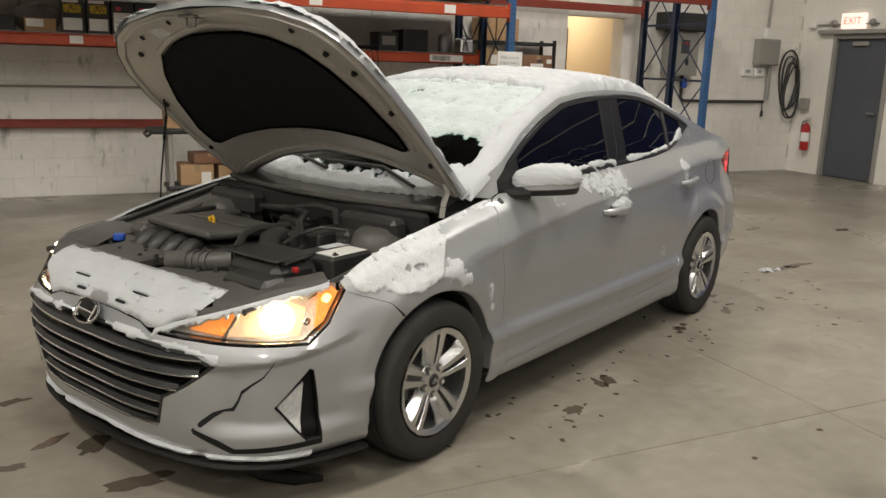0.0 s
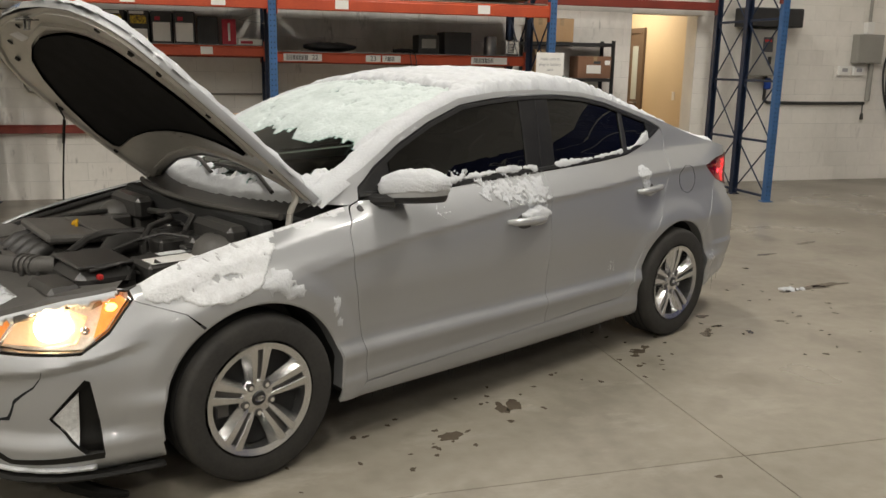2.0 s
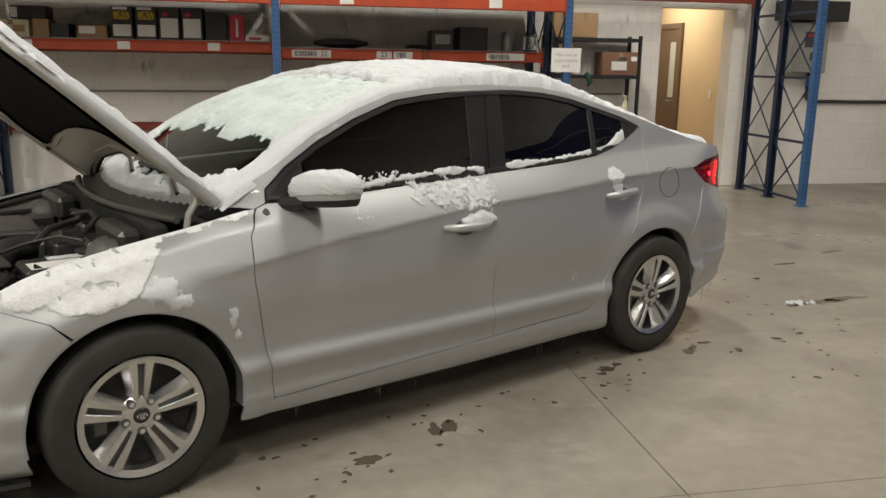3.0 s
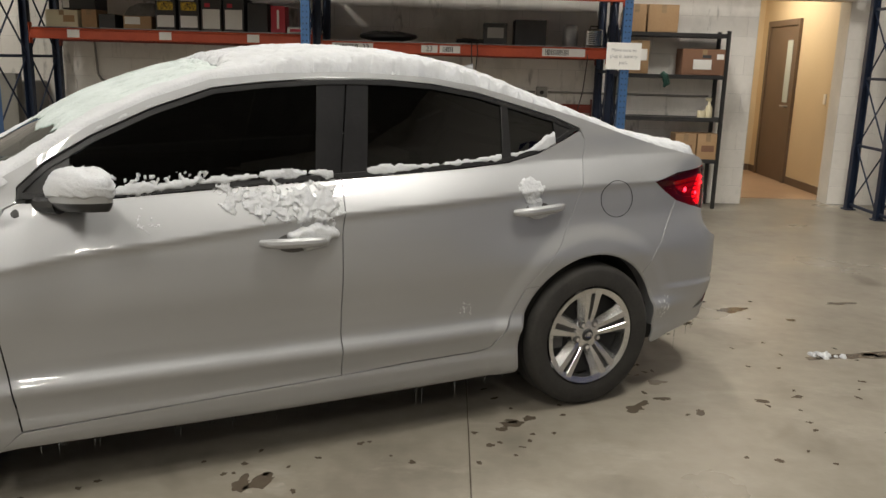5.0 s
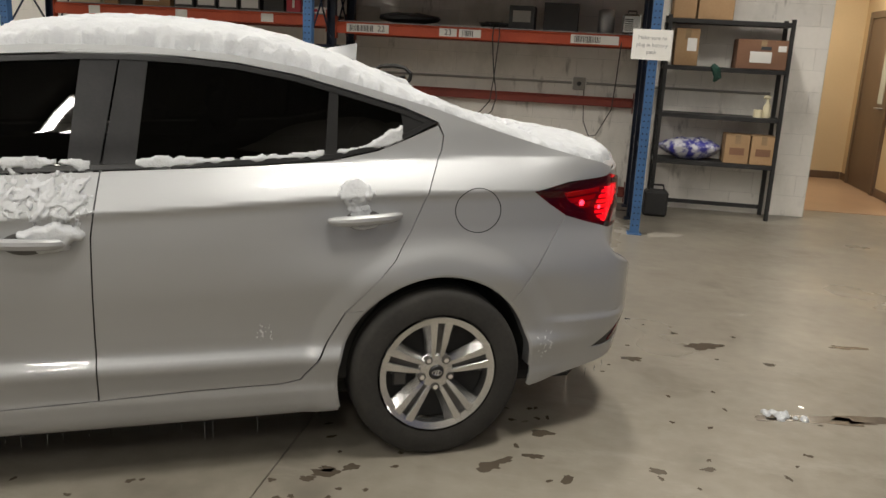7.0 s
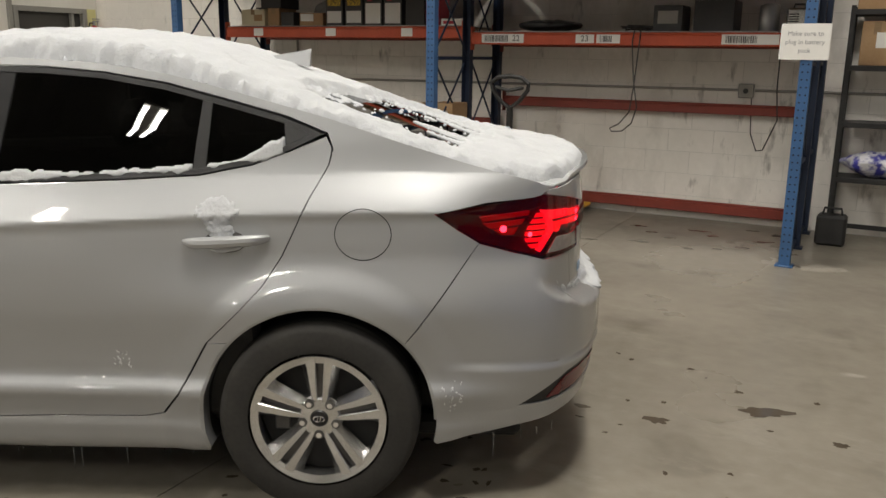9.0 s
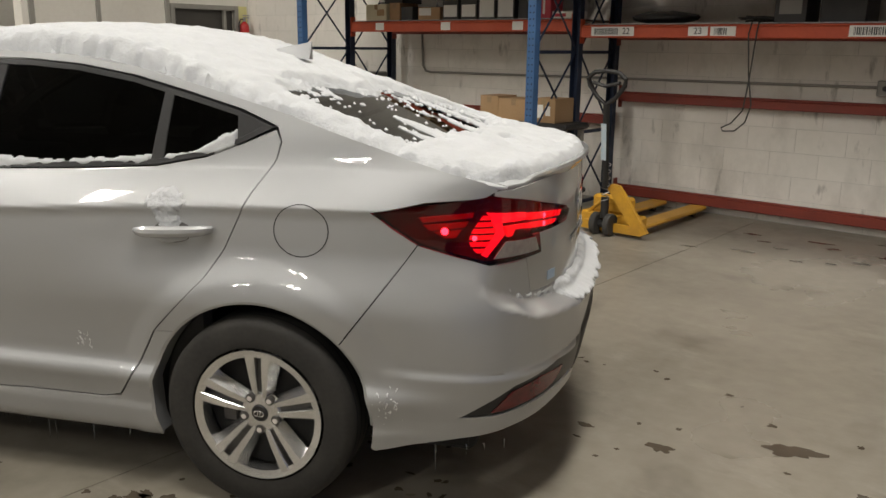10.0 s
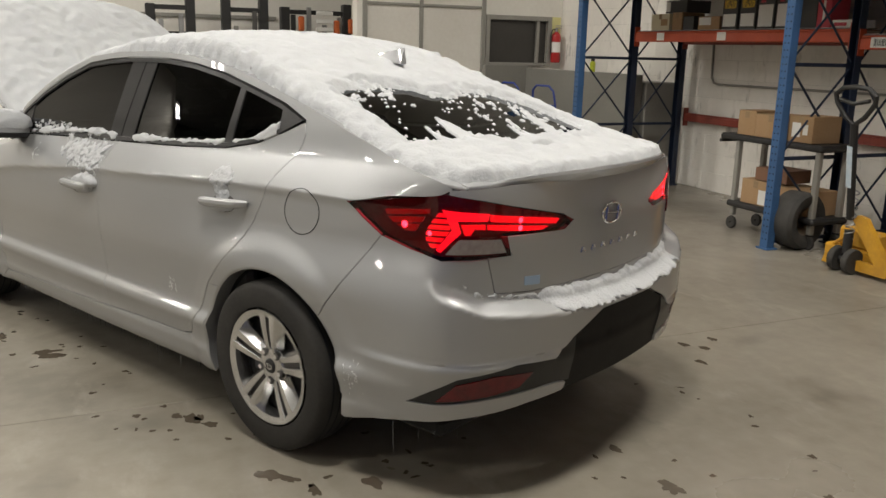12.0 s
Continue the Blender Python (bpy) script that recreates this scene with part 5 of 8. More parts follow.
rows = [[(edge(y) - 0.05, y, top(edge(y) - 0.05, y).z) for y in ys], [(edge(y) - 0.012 + 0.016 * fade(y), y, top(edge(y), y).z - 0.004 + 0.016 * fade(y)) for y in ys], [(edge(y) - 0.012 + 0.020 * fade(y), y, top(edge(y), y).z - 0.008 + 0.010 * fade(y)) for y in ys], [(edge(y) - 0.02, y, top(edge(y), y).z - 0.03) for y in ys]]
spoil.add([p for r in rows for p in r], [(r * 33 + k, r * 33 + k + 1, (r + 1) * 33 + k + 1, (r + 1) * 33 + k) for r in range(3) for k in range(32)])
part("boot_lip", spoil, M_PAINT, car)
an = B()
an.add([(2.38, 0, 1.42), (2.54, 0.018, 1.385), (2.54, -0.018, 1.385), (2.36, 0.02, 1.40), (2.36, -0.02, 1.40), (2.545, 0, 1.452), (2.50, 0, 1.44)], [(0, 6, 5), (0, 3, 6), (0, 6, 4), (3, 1, 6), (6, 1, 5), (4, 6, 2), (6, 5, 2), (1, 2, 5), (3, 0, 4), (3, 4, 2, 1)])
part("roof_antenna", an, M_PAINT, car)
# badges as plain shapes
def badge(name, s, z, rx, rz, fn, material, parent, off):
    b = B()
    n = 32
    pts = [fn(s + rx * math.cos(2 * math.pi * k / n), z + rz * math.sin(2 * math.pi * k / n), off) if s + rx * math.cos(2 * math.pi * k / n) <= SMAX and s + rx * math.cos(2 * math.pi * k / n) >= 0
           else flip(fn(2 * (SMAX if s > 3 else 0) - (s + rx * math.cos(2 * math.pi * k / n)), z + rz * math.sin(2 * math.pi * k / n), off)) for k in range(n)]
    b.tube(pts, 0.0045, 8, closed=True)
    a, c = pts[int(n * 0.36)], pts[int(n * 0.64)]
    d, e = pts[int(n * 0.14)], pts[int(n * 0.86)]
    b.tube([a, c], 0.005, 6).tube([d, e], 0.005, 6).tube([(a + c) / 2, (d + e) / 2], 0.005, 6)
    return part(name, b, material, parent)
badge("badge", 0, 0.622, 0.072, 0.040, body, M_CHROME, car, 0.034)
part("badge_plate", B().lathe([(0.0005, 0.004), (0.06, 0.003), (0.07, 0)], Matrix.Translation((-0.922, 0, 0.622)) @ Matrix.Rotation(radians(-90), 4, "Y") @ Matrix.Diagonal((0.58, 1, 1, 1)), 28), M_TRIM, car)
badge("badge", SMAX - 0.04, 0.905, 0.062, 0.036, body, M_CHROME, boot, 0.006)
for k in range(7):
    s0 = SMAX - 0.21 + k * 0.062
    f = (lambda u, v, o=0.0: body(u, v, o) if u <= SMAX else flip(body(2 * SMAX - u, v, o)))
    p, q = f(s0 - 0.011, 0.79, 0.002), f(s0 + 0.011, 0.805, 0.002)
    b = B()
    b.tube([f(s0 - 0.011, 0.788, 0.003), f(s0 - 0.004, 0.806, 0.003)], 0.0035, 6).tube([f(s0 + 0.004, 0.806, 0.003), f(s0 + 0.012, 0.789 + 0.005 * (k % 2), 0.003)], 0.0035, 6)
    part("nameplate_bar", b, M_CHROME, boot)
lb = sheet("sticker", [(5.27, 0.716), (5.34, 0.712), (5.34, 0.742), (5.27, 0.745)], body, 0.03, mat("blue_white_sticker", (0.35, 0.47, 0.62), 0.5), off=0.003, rim=0.002)
part("sticker", lb, M_PAPER, boot, "small blue and white sticker")

# underbody, bay shell, boot shell: dark shapes that close the car inside
part("underbody", B().box(-0.62, 3.35, -0.66, 0.66, 0.17, 0.24, 0.02).box(0.42, 2.28, -0.80, 0.80, 0.19, 0.26, 0.02), M_UNDER, car)
part("firewall", B().box(0.30, 0.40, -0.68, 0.68, 0.25, 0.90, 0.01), M_UNDER, car)
part("boot_shell", B().box(2.72, 3.36, -0.60, 0.60, 0.24, 0.98, 0.02), M_UNDER, car)
part("door_lining", B().box(0.5, 2.5, -0.79, -0.74, 0.28, 0.97, 0.02).box(0.5, 2.5, 0.74, 0.79, 0.28, 0.97, 0.02), M_DASH, car)
part("cabin_floor", B().box(0.4, 2.75, -0.75, 0.75, 0.26, 0.30), M_INTERIOR, car)
part("headliner", sheet("headliner", sym([(1.30, 0), (1.26, -0.58), (2.0, -0.62), (2.55, -0.60), (2.50, 0)]), top, 0.08, mat("grey_headliner", (0.22, 0.215, 0.20), 0.9, 0, (0.19, 0.185, 0.17), 9, 90, 0.8), UP, rim=0, off=-0.03), M_DASH, car)
dash = B()
dash.box(0.46, 0.95, -0.72, 0.72, 0.72, 0.93, 0.06)
part("dashboard", dash, M_DASH, car)
part("instrument_hood", B().box(0.72, 0.98, -0.52, -0.18, 0.90, 0.985, 0.03), M_DASH, car)
st = B()
q = Matrix.Translation((1.12, -0.36, 0.90)) @ Matrix.Rotation(radians(-62), 4, "Y")
st.tube([q @ Vector((0.18 * math.cos(a), 0.18 * math.sin(a), 0)) for a in np.linspace(0, 2 * math.pi, 32, endpoint=False)], 0.015, 8, closed=True)
st.tube([q @ Vector((-0.17, 0, 0)), q @ Vector((0.17, 0, 0))], 0.018, 8).tube([q @ Vector((0, -0.17, 0)), q @ Vector((0, 0, -0.02))], 0.018, 8).cyl(q @ Vector((0, 0, -0.05)), q @ Vector((0, 0, 0.02)), 0.06, n=16)
part("steering_wheel", st, M_DASH, car)
for y in (-0.37, 0.37):
    seat = part("seat", B().box(1.28, 1.78, y - 0.25, y + 0.25, 0.36, 0.56, 0.06), M_INTERIOR, car)
    part("backrest", B().box(-0.07, 0.07, -0.24, 0.24, 0, 0.62, 0.05, Matrix.Translation((1.80, y, 0.50)) @ Matrix.Rotation(radians(17), 4, "Y")), M_INTERIOR, seat)
    part("headrest", B().box(-0.05, 0.05, -0.13, 0.13, 0.64, 0.80, 0.04, Matrix.Translation((1.80, y, 0.50)) @ Matrix.Rotation(radians(15), 4, "Y")), M_INTERIOR, seat)
part("rear_bench", B().box(2.05, 2.5, -0.64, 0.64, 0.36, 0.58, 0.06).box(-0.07, 0.07, -0.62, 0.62, 0, 0.60, 0.05, Matrix.Translation((2.52, 0, 0.52)) @ Matrix.Rotation(radians(22), 4, "Y")), M_INTERIOR, car)
part("parcel_shelf", B().box(2.66, 3.1, -0.60, 0.60, 0.985, 1.01, 0.01), M_DASH, car)
part("inner_mirror", B().box(1.08, 1.11, -0.11, 0.11, 1.29, 1.35, 0.015), M_DASH, car)

# ---- wheels ----
def wheel(x, sg):
    """Tyre, ten-spoke rim in five pairs, brake disc; the outside looks along -y before mirroring."""
    w = part("wheel", B().lathe([(0.222, -0.095), (0.262, -0.106), (0.296, -0.104), (0.311, -0.090), (0.316, -0.06), (0.317, 0.0), (0.316, 0.06), (0.311, 0.09), (0.29, 0.104), (0.222, 0.095)], Matrix.Rotation(radians(90), 4, "X"), 80), M_TYRE, car, "black tyre on a silver alloy rim", 75)
    gro = B()
    for off in (-0.055, -0.02, 0.02, 0.055):
        gro.lathe([(0.3185, off - 0.004), (0.3188, off), (0.3185, off + 0.004)], Matrix.Rotation(radians(90), 4, "X"), 56)
    part("tread_groove", gro, M_HOLE, w)
    part("rim_barrel", B().lathe([(0.2305, -0.090), (0.2295, -0.1015), (0.219, -0.103), (0.214, -0.094), (0.207, -0.074), (0.196, -0.05), (0.19, 0.09), (0.214, 0.098)], Matrix.Rotation(radians(90), 4, "X"), 56), M_ALLOY, w)
    part("disc", B().lathe([(0.04, -0.018), (0.138, -0.018), (0.138, 0.0), (0.04, 0.0)], Matrix.Rotation(radians(90), 4, "X"), 40), M_DISC, w)
    part("backing", B().lathe([(0.0005, 0.03), (0.19, 0.03)], Matrix.Rotation(radians(90), 4, "X"), 32), M_UNDER, w)
    part("caliper", B().box(-0.16, -0.09, -0.035, 0.02, -0.07, 0.07, 0.015), M_ALLOYDK, w)
    for k in range(5):
        a = radians(88 + 72 * k)
        place = lambda r0, t, v: (lambda r: (r * math.cos(a) - t * math.sin(a), v, r * math.sin(a) + t * math.cos(a)))(min(r0, math.sqrt(0.2165**2 - t * t)))
        for sd in (-1, 1):
            # a ridged bar: crest near the groove between the pair, its outer flank falling away
            b = B()
            rows = []
            for r, w0, w1, dep in ((0.040, 0.006, 0.026, 0.070), (0.075, 0.007, 0.042, 0.079), (0.12, 0.009, 0.052, 0.087), (0.165, 0.0105, 0.062, 0.092), (0.2145, 0.012, 0.080, 0.095)):
                wm = w0 + (w1 - w0) * 0.52
                for t, v in ((w0, -dep + 0.034), (w0, -dep + 0.004), (w0 + 0.003, -dep), (wm, -dep + 0.001), (w1, -dep + 0.034), (w1 * 0.95, -dep + 0.048)):
                    rows.append(place(r, sd * t, v))
            b.add(rows, [(i * 6 + j, i * 6 + (j + 1) % 6, (i + 1) * 6 + (j + 1) % 6, (i + 1) * 6 + j) for i in range(4) for j in range(6)] + [tuple(range(6)), tuple(range(24, 30))])
            part("spoke", b, M_ALLOY, w, smooth=25)
        part("groove", B().box(-0.011, 0.011, -0.066, -0.055, 0.04, 0.205, 0.002, Matrix.Rotation(radians(90) - a, 4, "Y")), M_ALLOYDK, w)
        lx, lz = 0.056 * math.cos(a + 0.63), 0.056 * math.sin(a + 0.63)
        part("lug_hole", B().cyl((lx, -0.0765, lz), (lx, -0.05, lz), 0.0155, n=18), M_ALLOYDK, w)
        part("lug_nut", B().cyl((lx, -0.082, lz), (lx, -0.05, lz), 0.0095, 0.0105, n=6), M_CHROME, w)
    part("hub", B().lathe([(0.0005, 0.076), (0.036, 0.076), (0.062, 0.072), (0.074, 0.06), (0.078, 0.03)], Matrix.Rotation(radians(90), 4, "X"), 32), M_ALLOY, w)
    cap = part("centre_cap", B().lathe([(0.0005, 0.083), (0.024, 0.082), (0.029, 0.076)], Matrix.Rotation(radians(90), 4, "X"), 24), M_TRIM, w)
    part("cap_badge", B().tube([(0.017 * math.cos(t), -0.084, 0.010 * math.sin(t)) for t in np.linspace(0, 6.283, 18, endpoint=False)], 0.002, 5, closed=True).tube([(-0.006, -0.084, -0.008), (-0.003, -0.084, 0.008)], 0.002, 5).tube([(0.003, -0.084, -0.008), (0.006, -0.084, 0.008)], 0.002, 5), M_CHROME, cap)
    w.matrix_basis = pose(x, 0.782 * sg, 0.316, 0, 0, 0 if sg < 0 else 180)
    return w


for x in (0.0, 2.70):
    for sg in (-1, 1):
        wheel(x, sg)

# ---- hood, raised on its prop ----
HINGE, OPEN = Vector((0.40, 0, 0.965)), radians(41)
HF, HN = Vector((-math.cos(OPEN), 0, math.sin(OPEN))), Vector((math.sin(OPEN), 0, math.cos(OPEN)))


def hood_at(a, y, off=0.0):
    """A place on the raised hood: a metres ahead of its hinges."""
    q = y / 0.70
    return HINGE + HF * a + HN * (0.045 - 0.075 * q * q - 0.035 * step(0.95, 1.2, a) * (1 - 0.5 * q * q) - 0.065 * y + off) + Vector((0, y, 0))


HOOD = sym([(0.21, 0), (0.175, -0.3), (0.10, -0.52), (0.02, -0.665), (0.04, -0.70), (0.3, -0.722), (0.55, -0.73), (0.70, -0.725), (0.84, -0.705), (0.95, -0.655), (1.04, -0.565), (1.10, -0.42), (1.13, -0.2), (1.14, 0)])
hood = part("hood", sheet("hood", HOOD, hood_at, 0.05, M_PAINT, lambda p: HN, rim=0.03), M_PAINT, car, "raised silver hood covered with snow")
DN = lambda p: -HN
part("inner_panel", sheet("inner_panel", inward(HOOD, 0.012), hood_at, 0.05, M_HOODIN, DN, rim=0, off=-0.030), M_HOODIN, hood, "dusty painted inner panel")
PADO = sym([(0.415, 0), (0.405, -0.2), (0.378, -0.4), (0.335, -0.56), (0.35, -0.59), (0.45, -0.60), (0.65, -0.555), (0.80, -0.485), (0.90, -0.40), (0.955, -0.28), (0.985, -0.15), (0.99, 0)])
part("insulation_pad", sheet("insulation_pad", PADO, hood_at, 0.05, M_PAD, DN, rim=-0.012, off=-0.043), M_PAD, hood, "black insulation pad")
for k, w in ((inward(HOOD, 0.03), 0.022),):
    part("inner_rib", ring("inner_rib", k, w, lambda a, y, o=0.0: hood_at(a, y, -0.034 - o), M_HOODIN, 0.0, 0.008), M_HOODIN, hood)
part("pad_bead", ring("pad_bead", inward(PADO, -0.035), 0.03, lambda a, y, o=0.0: hood_at(a, y, -0.034 - o), M_HOODIN, 0.0, 0.010), M_HOODIN, hood)
hs = Matrix.Translation(HINGE)
for a, y in ((1.0, 0.43), (0.985, -0.43), (0.62, 0.655), (0.58, -0.655), (1.06, 0.2), (0.79, -0.61), (0.30, 0.66), (0.25, -0.65), (0.92, 0.52), (0.88, -0.53)):
    p, q = hood_at(a, y, -0.034), hood_at(a, y, -0.045 if abs(y) > 0.49 else -0.038)
    part("bump_stop", B().cyl(p, q, 0.013, 0.010, 12), M_PLASTIC, hood)
lp = hood_at(1.085, 0.03, -0.036)
part("latch_striker", B().box(-0.03, 0.03, -0.05, 0.05, -0.008, 0.004, 0.003, Matrix.Translation(lp)).tube([lp + Vector((0, -0.03, 0)), lp + Vector((-0.005, -0.025, -0.04)), lp + Vector((-0.005, 0.025, -0.04)), lp + Vector((0, 0.03, 0))], 0.005, 6), M_DKCHROME, hood)
part("warning_label", sheet("warning_label", [(1.035, 0.27), (1.035, 0.36), (0.985, 0.35), (0.985, 0.26)], hood_at, 0.05, M_FROST, DN, rim=0, off=-0.033), M_FROST, hood, "pale warning label")
for sg in (-1, 1):
    part("hinge", B().tube([(0.26, sg * 0.665, 0.90), (0.27, sg * 0.665, 0.955), (0.30, sg * 0.66, 1.0), hood_at(0.12, sg * 0.64, -0.036)], 0.013, 8), M_HOODIN, car)
part("prop_rod", B().tube([(-0.13, 0.745, 0.84), (-0.125, 0.74, 0.95), (-0.11, 0.70, 1.25), hood_at(0.655, 0.64, -0.04)], 0.0042, 8).tube([(-0.118, 0.715, 1.13), (-0.111, 0.70, 1.24)], 0.007, 8), M_PLASTIC, car, "thin hood prop rod")

# ---- engine bay ----
bay = B()
bay.box(-0.72, 0.30, -0.60, 0.60, 0.28, 0.33, 0.01)
part("bay_floor", bay, M_UNDER, car)
for sg in (-1, 1):
    lw = B()
    us = np.linspace(-0.52, 0.42, 24)
    zt = lambda x: 0.768 + 0.196 * (x + 0.42) / 0.9
    rows = [[(x, sg * 0.735, zt(x) - 0.002 + 0.0) for x in us], [(x, sg * 0.70, zt(x) - 0.035) for x in us], [(x, sg * 0.63, zt(x) - 0.045) for x in us], [(x, sg * 0.605, zt(x) - 0.12) for x in us], [(x, sg * 0.60, 0.35) for x in us]]
    lw.add([p for r in rows for p in r], [(r * 24 + k, r * 24 + k + 1, (r + 1) * 24 + k + 1, (r + 1) * 24 + k) for r in range(4) for k in range(23)])
    part("inner_wing", lw, M_BAYGREY, car, smooth=50)
    seal = B().tube([(x, sg * (0.715 - 0.07 * step(-0.35, -0.7, x)), zt(max(x, -0.5)) - 0.012 - 0.03 * step(-0.4, -0.75, x)) for x in np.linspace(-0.74, 0.24, 22)], 0.012, 8)
    part("bay_seal", seal, M_BAYBLACK, car)
    part("strut_tower", B().lathe([(0.03, 0.05), (0.07, 0.045), (0.10, 0.02), (0.12, -0.03), (0.13, -0.25)], Matrix.Translation((0.06, sg * 0.50, 0.82)), 24), M_BAYGREY, car)
NOSE_LOW = [(0, 0.645), (0.25, 0.635), (0.314, 0.62), (0.423, 0.664), (0.52, 0.69)]


def nose_at(y, t, off=0.0):
    """The sloping panel between grille and radiator cover: y across, t from front to back."""
    u = sf(abs(y) if abs(y) > 1e-4 else 1e-4)
    a = body(u, lerp(NOSE_LOW, u))
    b2 = Vector((body(u, 0.70).x, -abs(y), 0.722))
    c = Vector((-0.69, -abs(y), 0.748))
    p = a * (1 - t) ** 2 + b2 * 2 * t * (1 - t) + c * t * t + Vector((-0.45 * off, 0, 0.9 * off))
    return Vector((p.x, abs(p.y) if y > 0 else -abs(p.y), p.z))


part("nose_panel", sheet("nose_panel", [(-0.50, 0), (-0.40, 0), (0, 0), (0.40, 0), (0.50, 0), (0.50, 1), (-0.50, 1)], nose_at, 0.04, M_PAINT, lambda p: Vector((-0.4, 0, 1))), M_PAINT, car)
for y0, y1, t0, t1 in ((0.13, 0.24, 0.42, 0.455), (-0.26, -0.14, 0.42, 0.455), (0.10, 0.16, 0.14, 0.20), (-0.16, -0.10, 0.14, 0.20)):
    part("nose_slot", sheet("nose_slot", [(y0, t0), (y1, t0), (y1, t1), (y0, t1)], nose_at, 0.04, M_HOLE, lambda p: Vector((-0.4, 0, 1)), off=0.0015), M_HOLE, car)
for mir in BOTH:
    part("lamp_top", sheet("lamp_top", [(0.42, 0.665), (0.58, 0.703), (0.83, 0.755), (1.06, 0.775), (1.06, 0.785), (0.80, 0.768), (0.56, 0.716), (0.41, 0.683)], body, 0.03, M_BAYGREY, mirror=mir, off=-0.012), M_BAYGREY, car)
for y0, y1, x0, x1, z in ((-0.50, -0.02, -0.72, -0.50, 0.735), (0.10, 0.50, -0.72, -0.50, 0.735), (-0.44, 0.44, -0.76, -0.66, 0.725), (-0.62, -0.40, -0.66, -0.40, 0.74), (0.40, 0.62, -0.66, -0.42, 0.735)):
    part("radiator_cover", B().box(x0, x1, y0, y1, z - 0.05, z, 0.012, Matrix.Translation((0, 0, 0.012 * (y0 > 0)))), M_BAYGREY, car)
for sg in (-1, 1):
    b = B()
    us = np.linspace(0.54, 1.06, 16)
    edge0 = [body(float(u), lerp([(0.423, 0.668), (0.576, 0.708), (0.826, 0.758), (1.06, 0.778)], float(u)), -0.012) for u in us]
    rows = [edge0, [Vector((p.x + 0.05, p.y * 0.90, max(p.z, 0.735) + 0.006)) for p in edge0], [Vector((p.x + 0.13, p.y * 0.76, 0.752)) for p in edge0], [Vector((p.x + 0.14, p.y * 0.75, 0.70)) for p in edge0]]
    rows = [[flip(p) for p in r] if sg > 0 else r for r in rows]
    n = len(us)
    b.add([p for r in rows for p in r], [(r * n + k, r * n + k + 1, (r + 1) * n + k + 1, (r + 1) * n + k) for r in range(3) for k in range(n - 1)])
    part("headlight_shroud", b, M_BAYGREY, car, smooth=50)
rng = random.Random(21)
for k in range(16):
    x, y = rng.uniform(-0.62, -0.46), -0.40 + 0.82 * k / 15
    part("cover_clip", B().cyl((x, y, 0.735), (x, y, 0.7565), 0.009, 0.007, 10), M_BAYBLACK, car)
for k in range(10):
    x, y = rng.uniform(-0.10, 0.12), rng.uniform(-0.30, 0.45)
    w, d, h = rng.uniform(0.03, 0.07), rng.uniform(0.03, 0.08), rng.uniform(0.03, 0.08)
    part("bay_fitting", B().box(x - w, x + w, y - d, y + d, 0.72, 0.76 + h, 0.012), rng.choice((M_BAYBLACK, M_BAYGREY, M_BAYBLACK)), car)
for pts, r in (([(-0.02, -0.34, 0.855), (0.06, -0.25, 0.90), (0.08, -0.10, 0.90), (0.05, 0.05, 0.87)], 0.012), ([(-0.18, -0.30, 0.83), (-0.10, -0.20, 0.865), (0.02, -0.12, 0.875), (0.10, 0.10, 0.86), (0.10, 0.35, 0.84)], 0.014),
               ([(-0.42, -0.20, 0.80), (-0.33, -0.13, 0.83), (-0.25, -0.12, 0.845), (-0.10, -0.14, 0.84)], 0.016), ([(-0.36, 0.45, 0.80), (-0.22, 0.44, 0.83), (-0.02, 0.46, 0.83), (0.10, 0.40, 0.80)], 0.012), ([(-0.03, -0.41, 0.85), (-0.10, -0.33, 0.86), (-0.20, -0.30, 0.84), (-0.30, -0.33, 0.82)], 0.007)):
    part("engine_hose", B().tube(pts, r, 8), M_BAYBLACK, car)
part("fan_shroud", B().box(-0.50, -0.46, -0.42, 0.46, 0.40, 0.72, 0.01), M_BAYBLACK, car)
cov = part("engine_cover", B().box(-0.20, 0.17, -0.24, 0.24, -0.018, 0.018, 0.012, Matrix.Translation((-0.235, 0.165, 0.815)) @ Matrix.Rotation(radians(4), 4, "Y") @ Matrix.Rotation(radians(-4), 4, "Z")), M_BAYGREY, car, "dusty grey engine cover")
part("cover_rib", B().box(-0.02, 0.14, -0.20, 0.20, 0.016, 0.026, 0.006, Matrix.Translation((-0.235, 0.165, 0.815)) @ Matrix.Rotation(radians(4), 4, "Y")), M_BAYGREY, cov)
part("dipstick", B().tube([(-0.275, 0.137, 0.83), (-0.275, 0.137, 0.85), (-0.265, 0.155, 0.858), (-0.275, 0.165, 0.85), (-0.285, 0.15, 0.845)], 0.007, 8), M_YELLOWCAP, car, "yellow dipstick handle")
part("engine_block", B().box(-0.42, 0.02, -0.16, 0.44, 0.36, 0.78, 0.03), M_BAYBLACK, car)
for k in range(4):
    y = 0.36 - k * 0.098
    part("intake_runner", B().tube([(-0.40, y, 0.77), (-0.445, y, 0.765), (-0.485, y, 0.735), (-0.50, y, 0.68), (-0.48, y, 0.60)], 0.036, 12), M_BAYBLACK, car)
part("alternator", B().cyl((-0.46, -0.06, 0.66), (-0.34, -0.06, 0.66), 0.06, n=18), M_ALLOYDK, car)
batt = part("battery", B().box(-0.26, 0.02, -0.56, -0.36, 0.60, 0.795, 0.012), M_BAYBLACK, car, "black battery with a white label")
part("battery_label", B().box(-0.24, -0.06, -0.55, -0.45, 0.796, 0.798), M_PAPER, batt)
part("battery_label", B().box(-0.16, -0.03, -0.43, -0.38, 0.796, 0.798), M_FROST, batt)
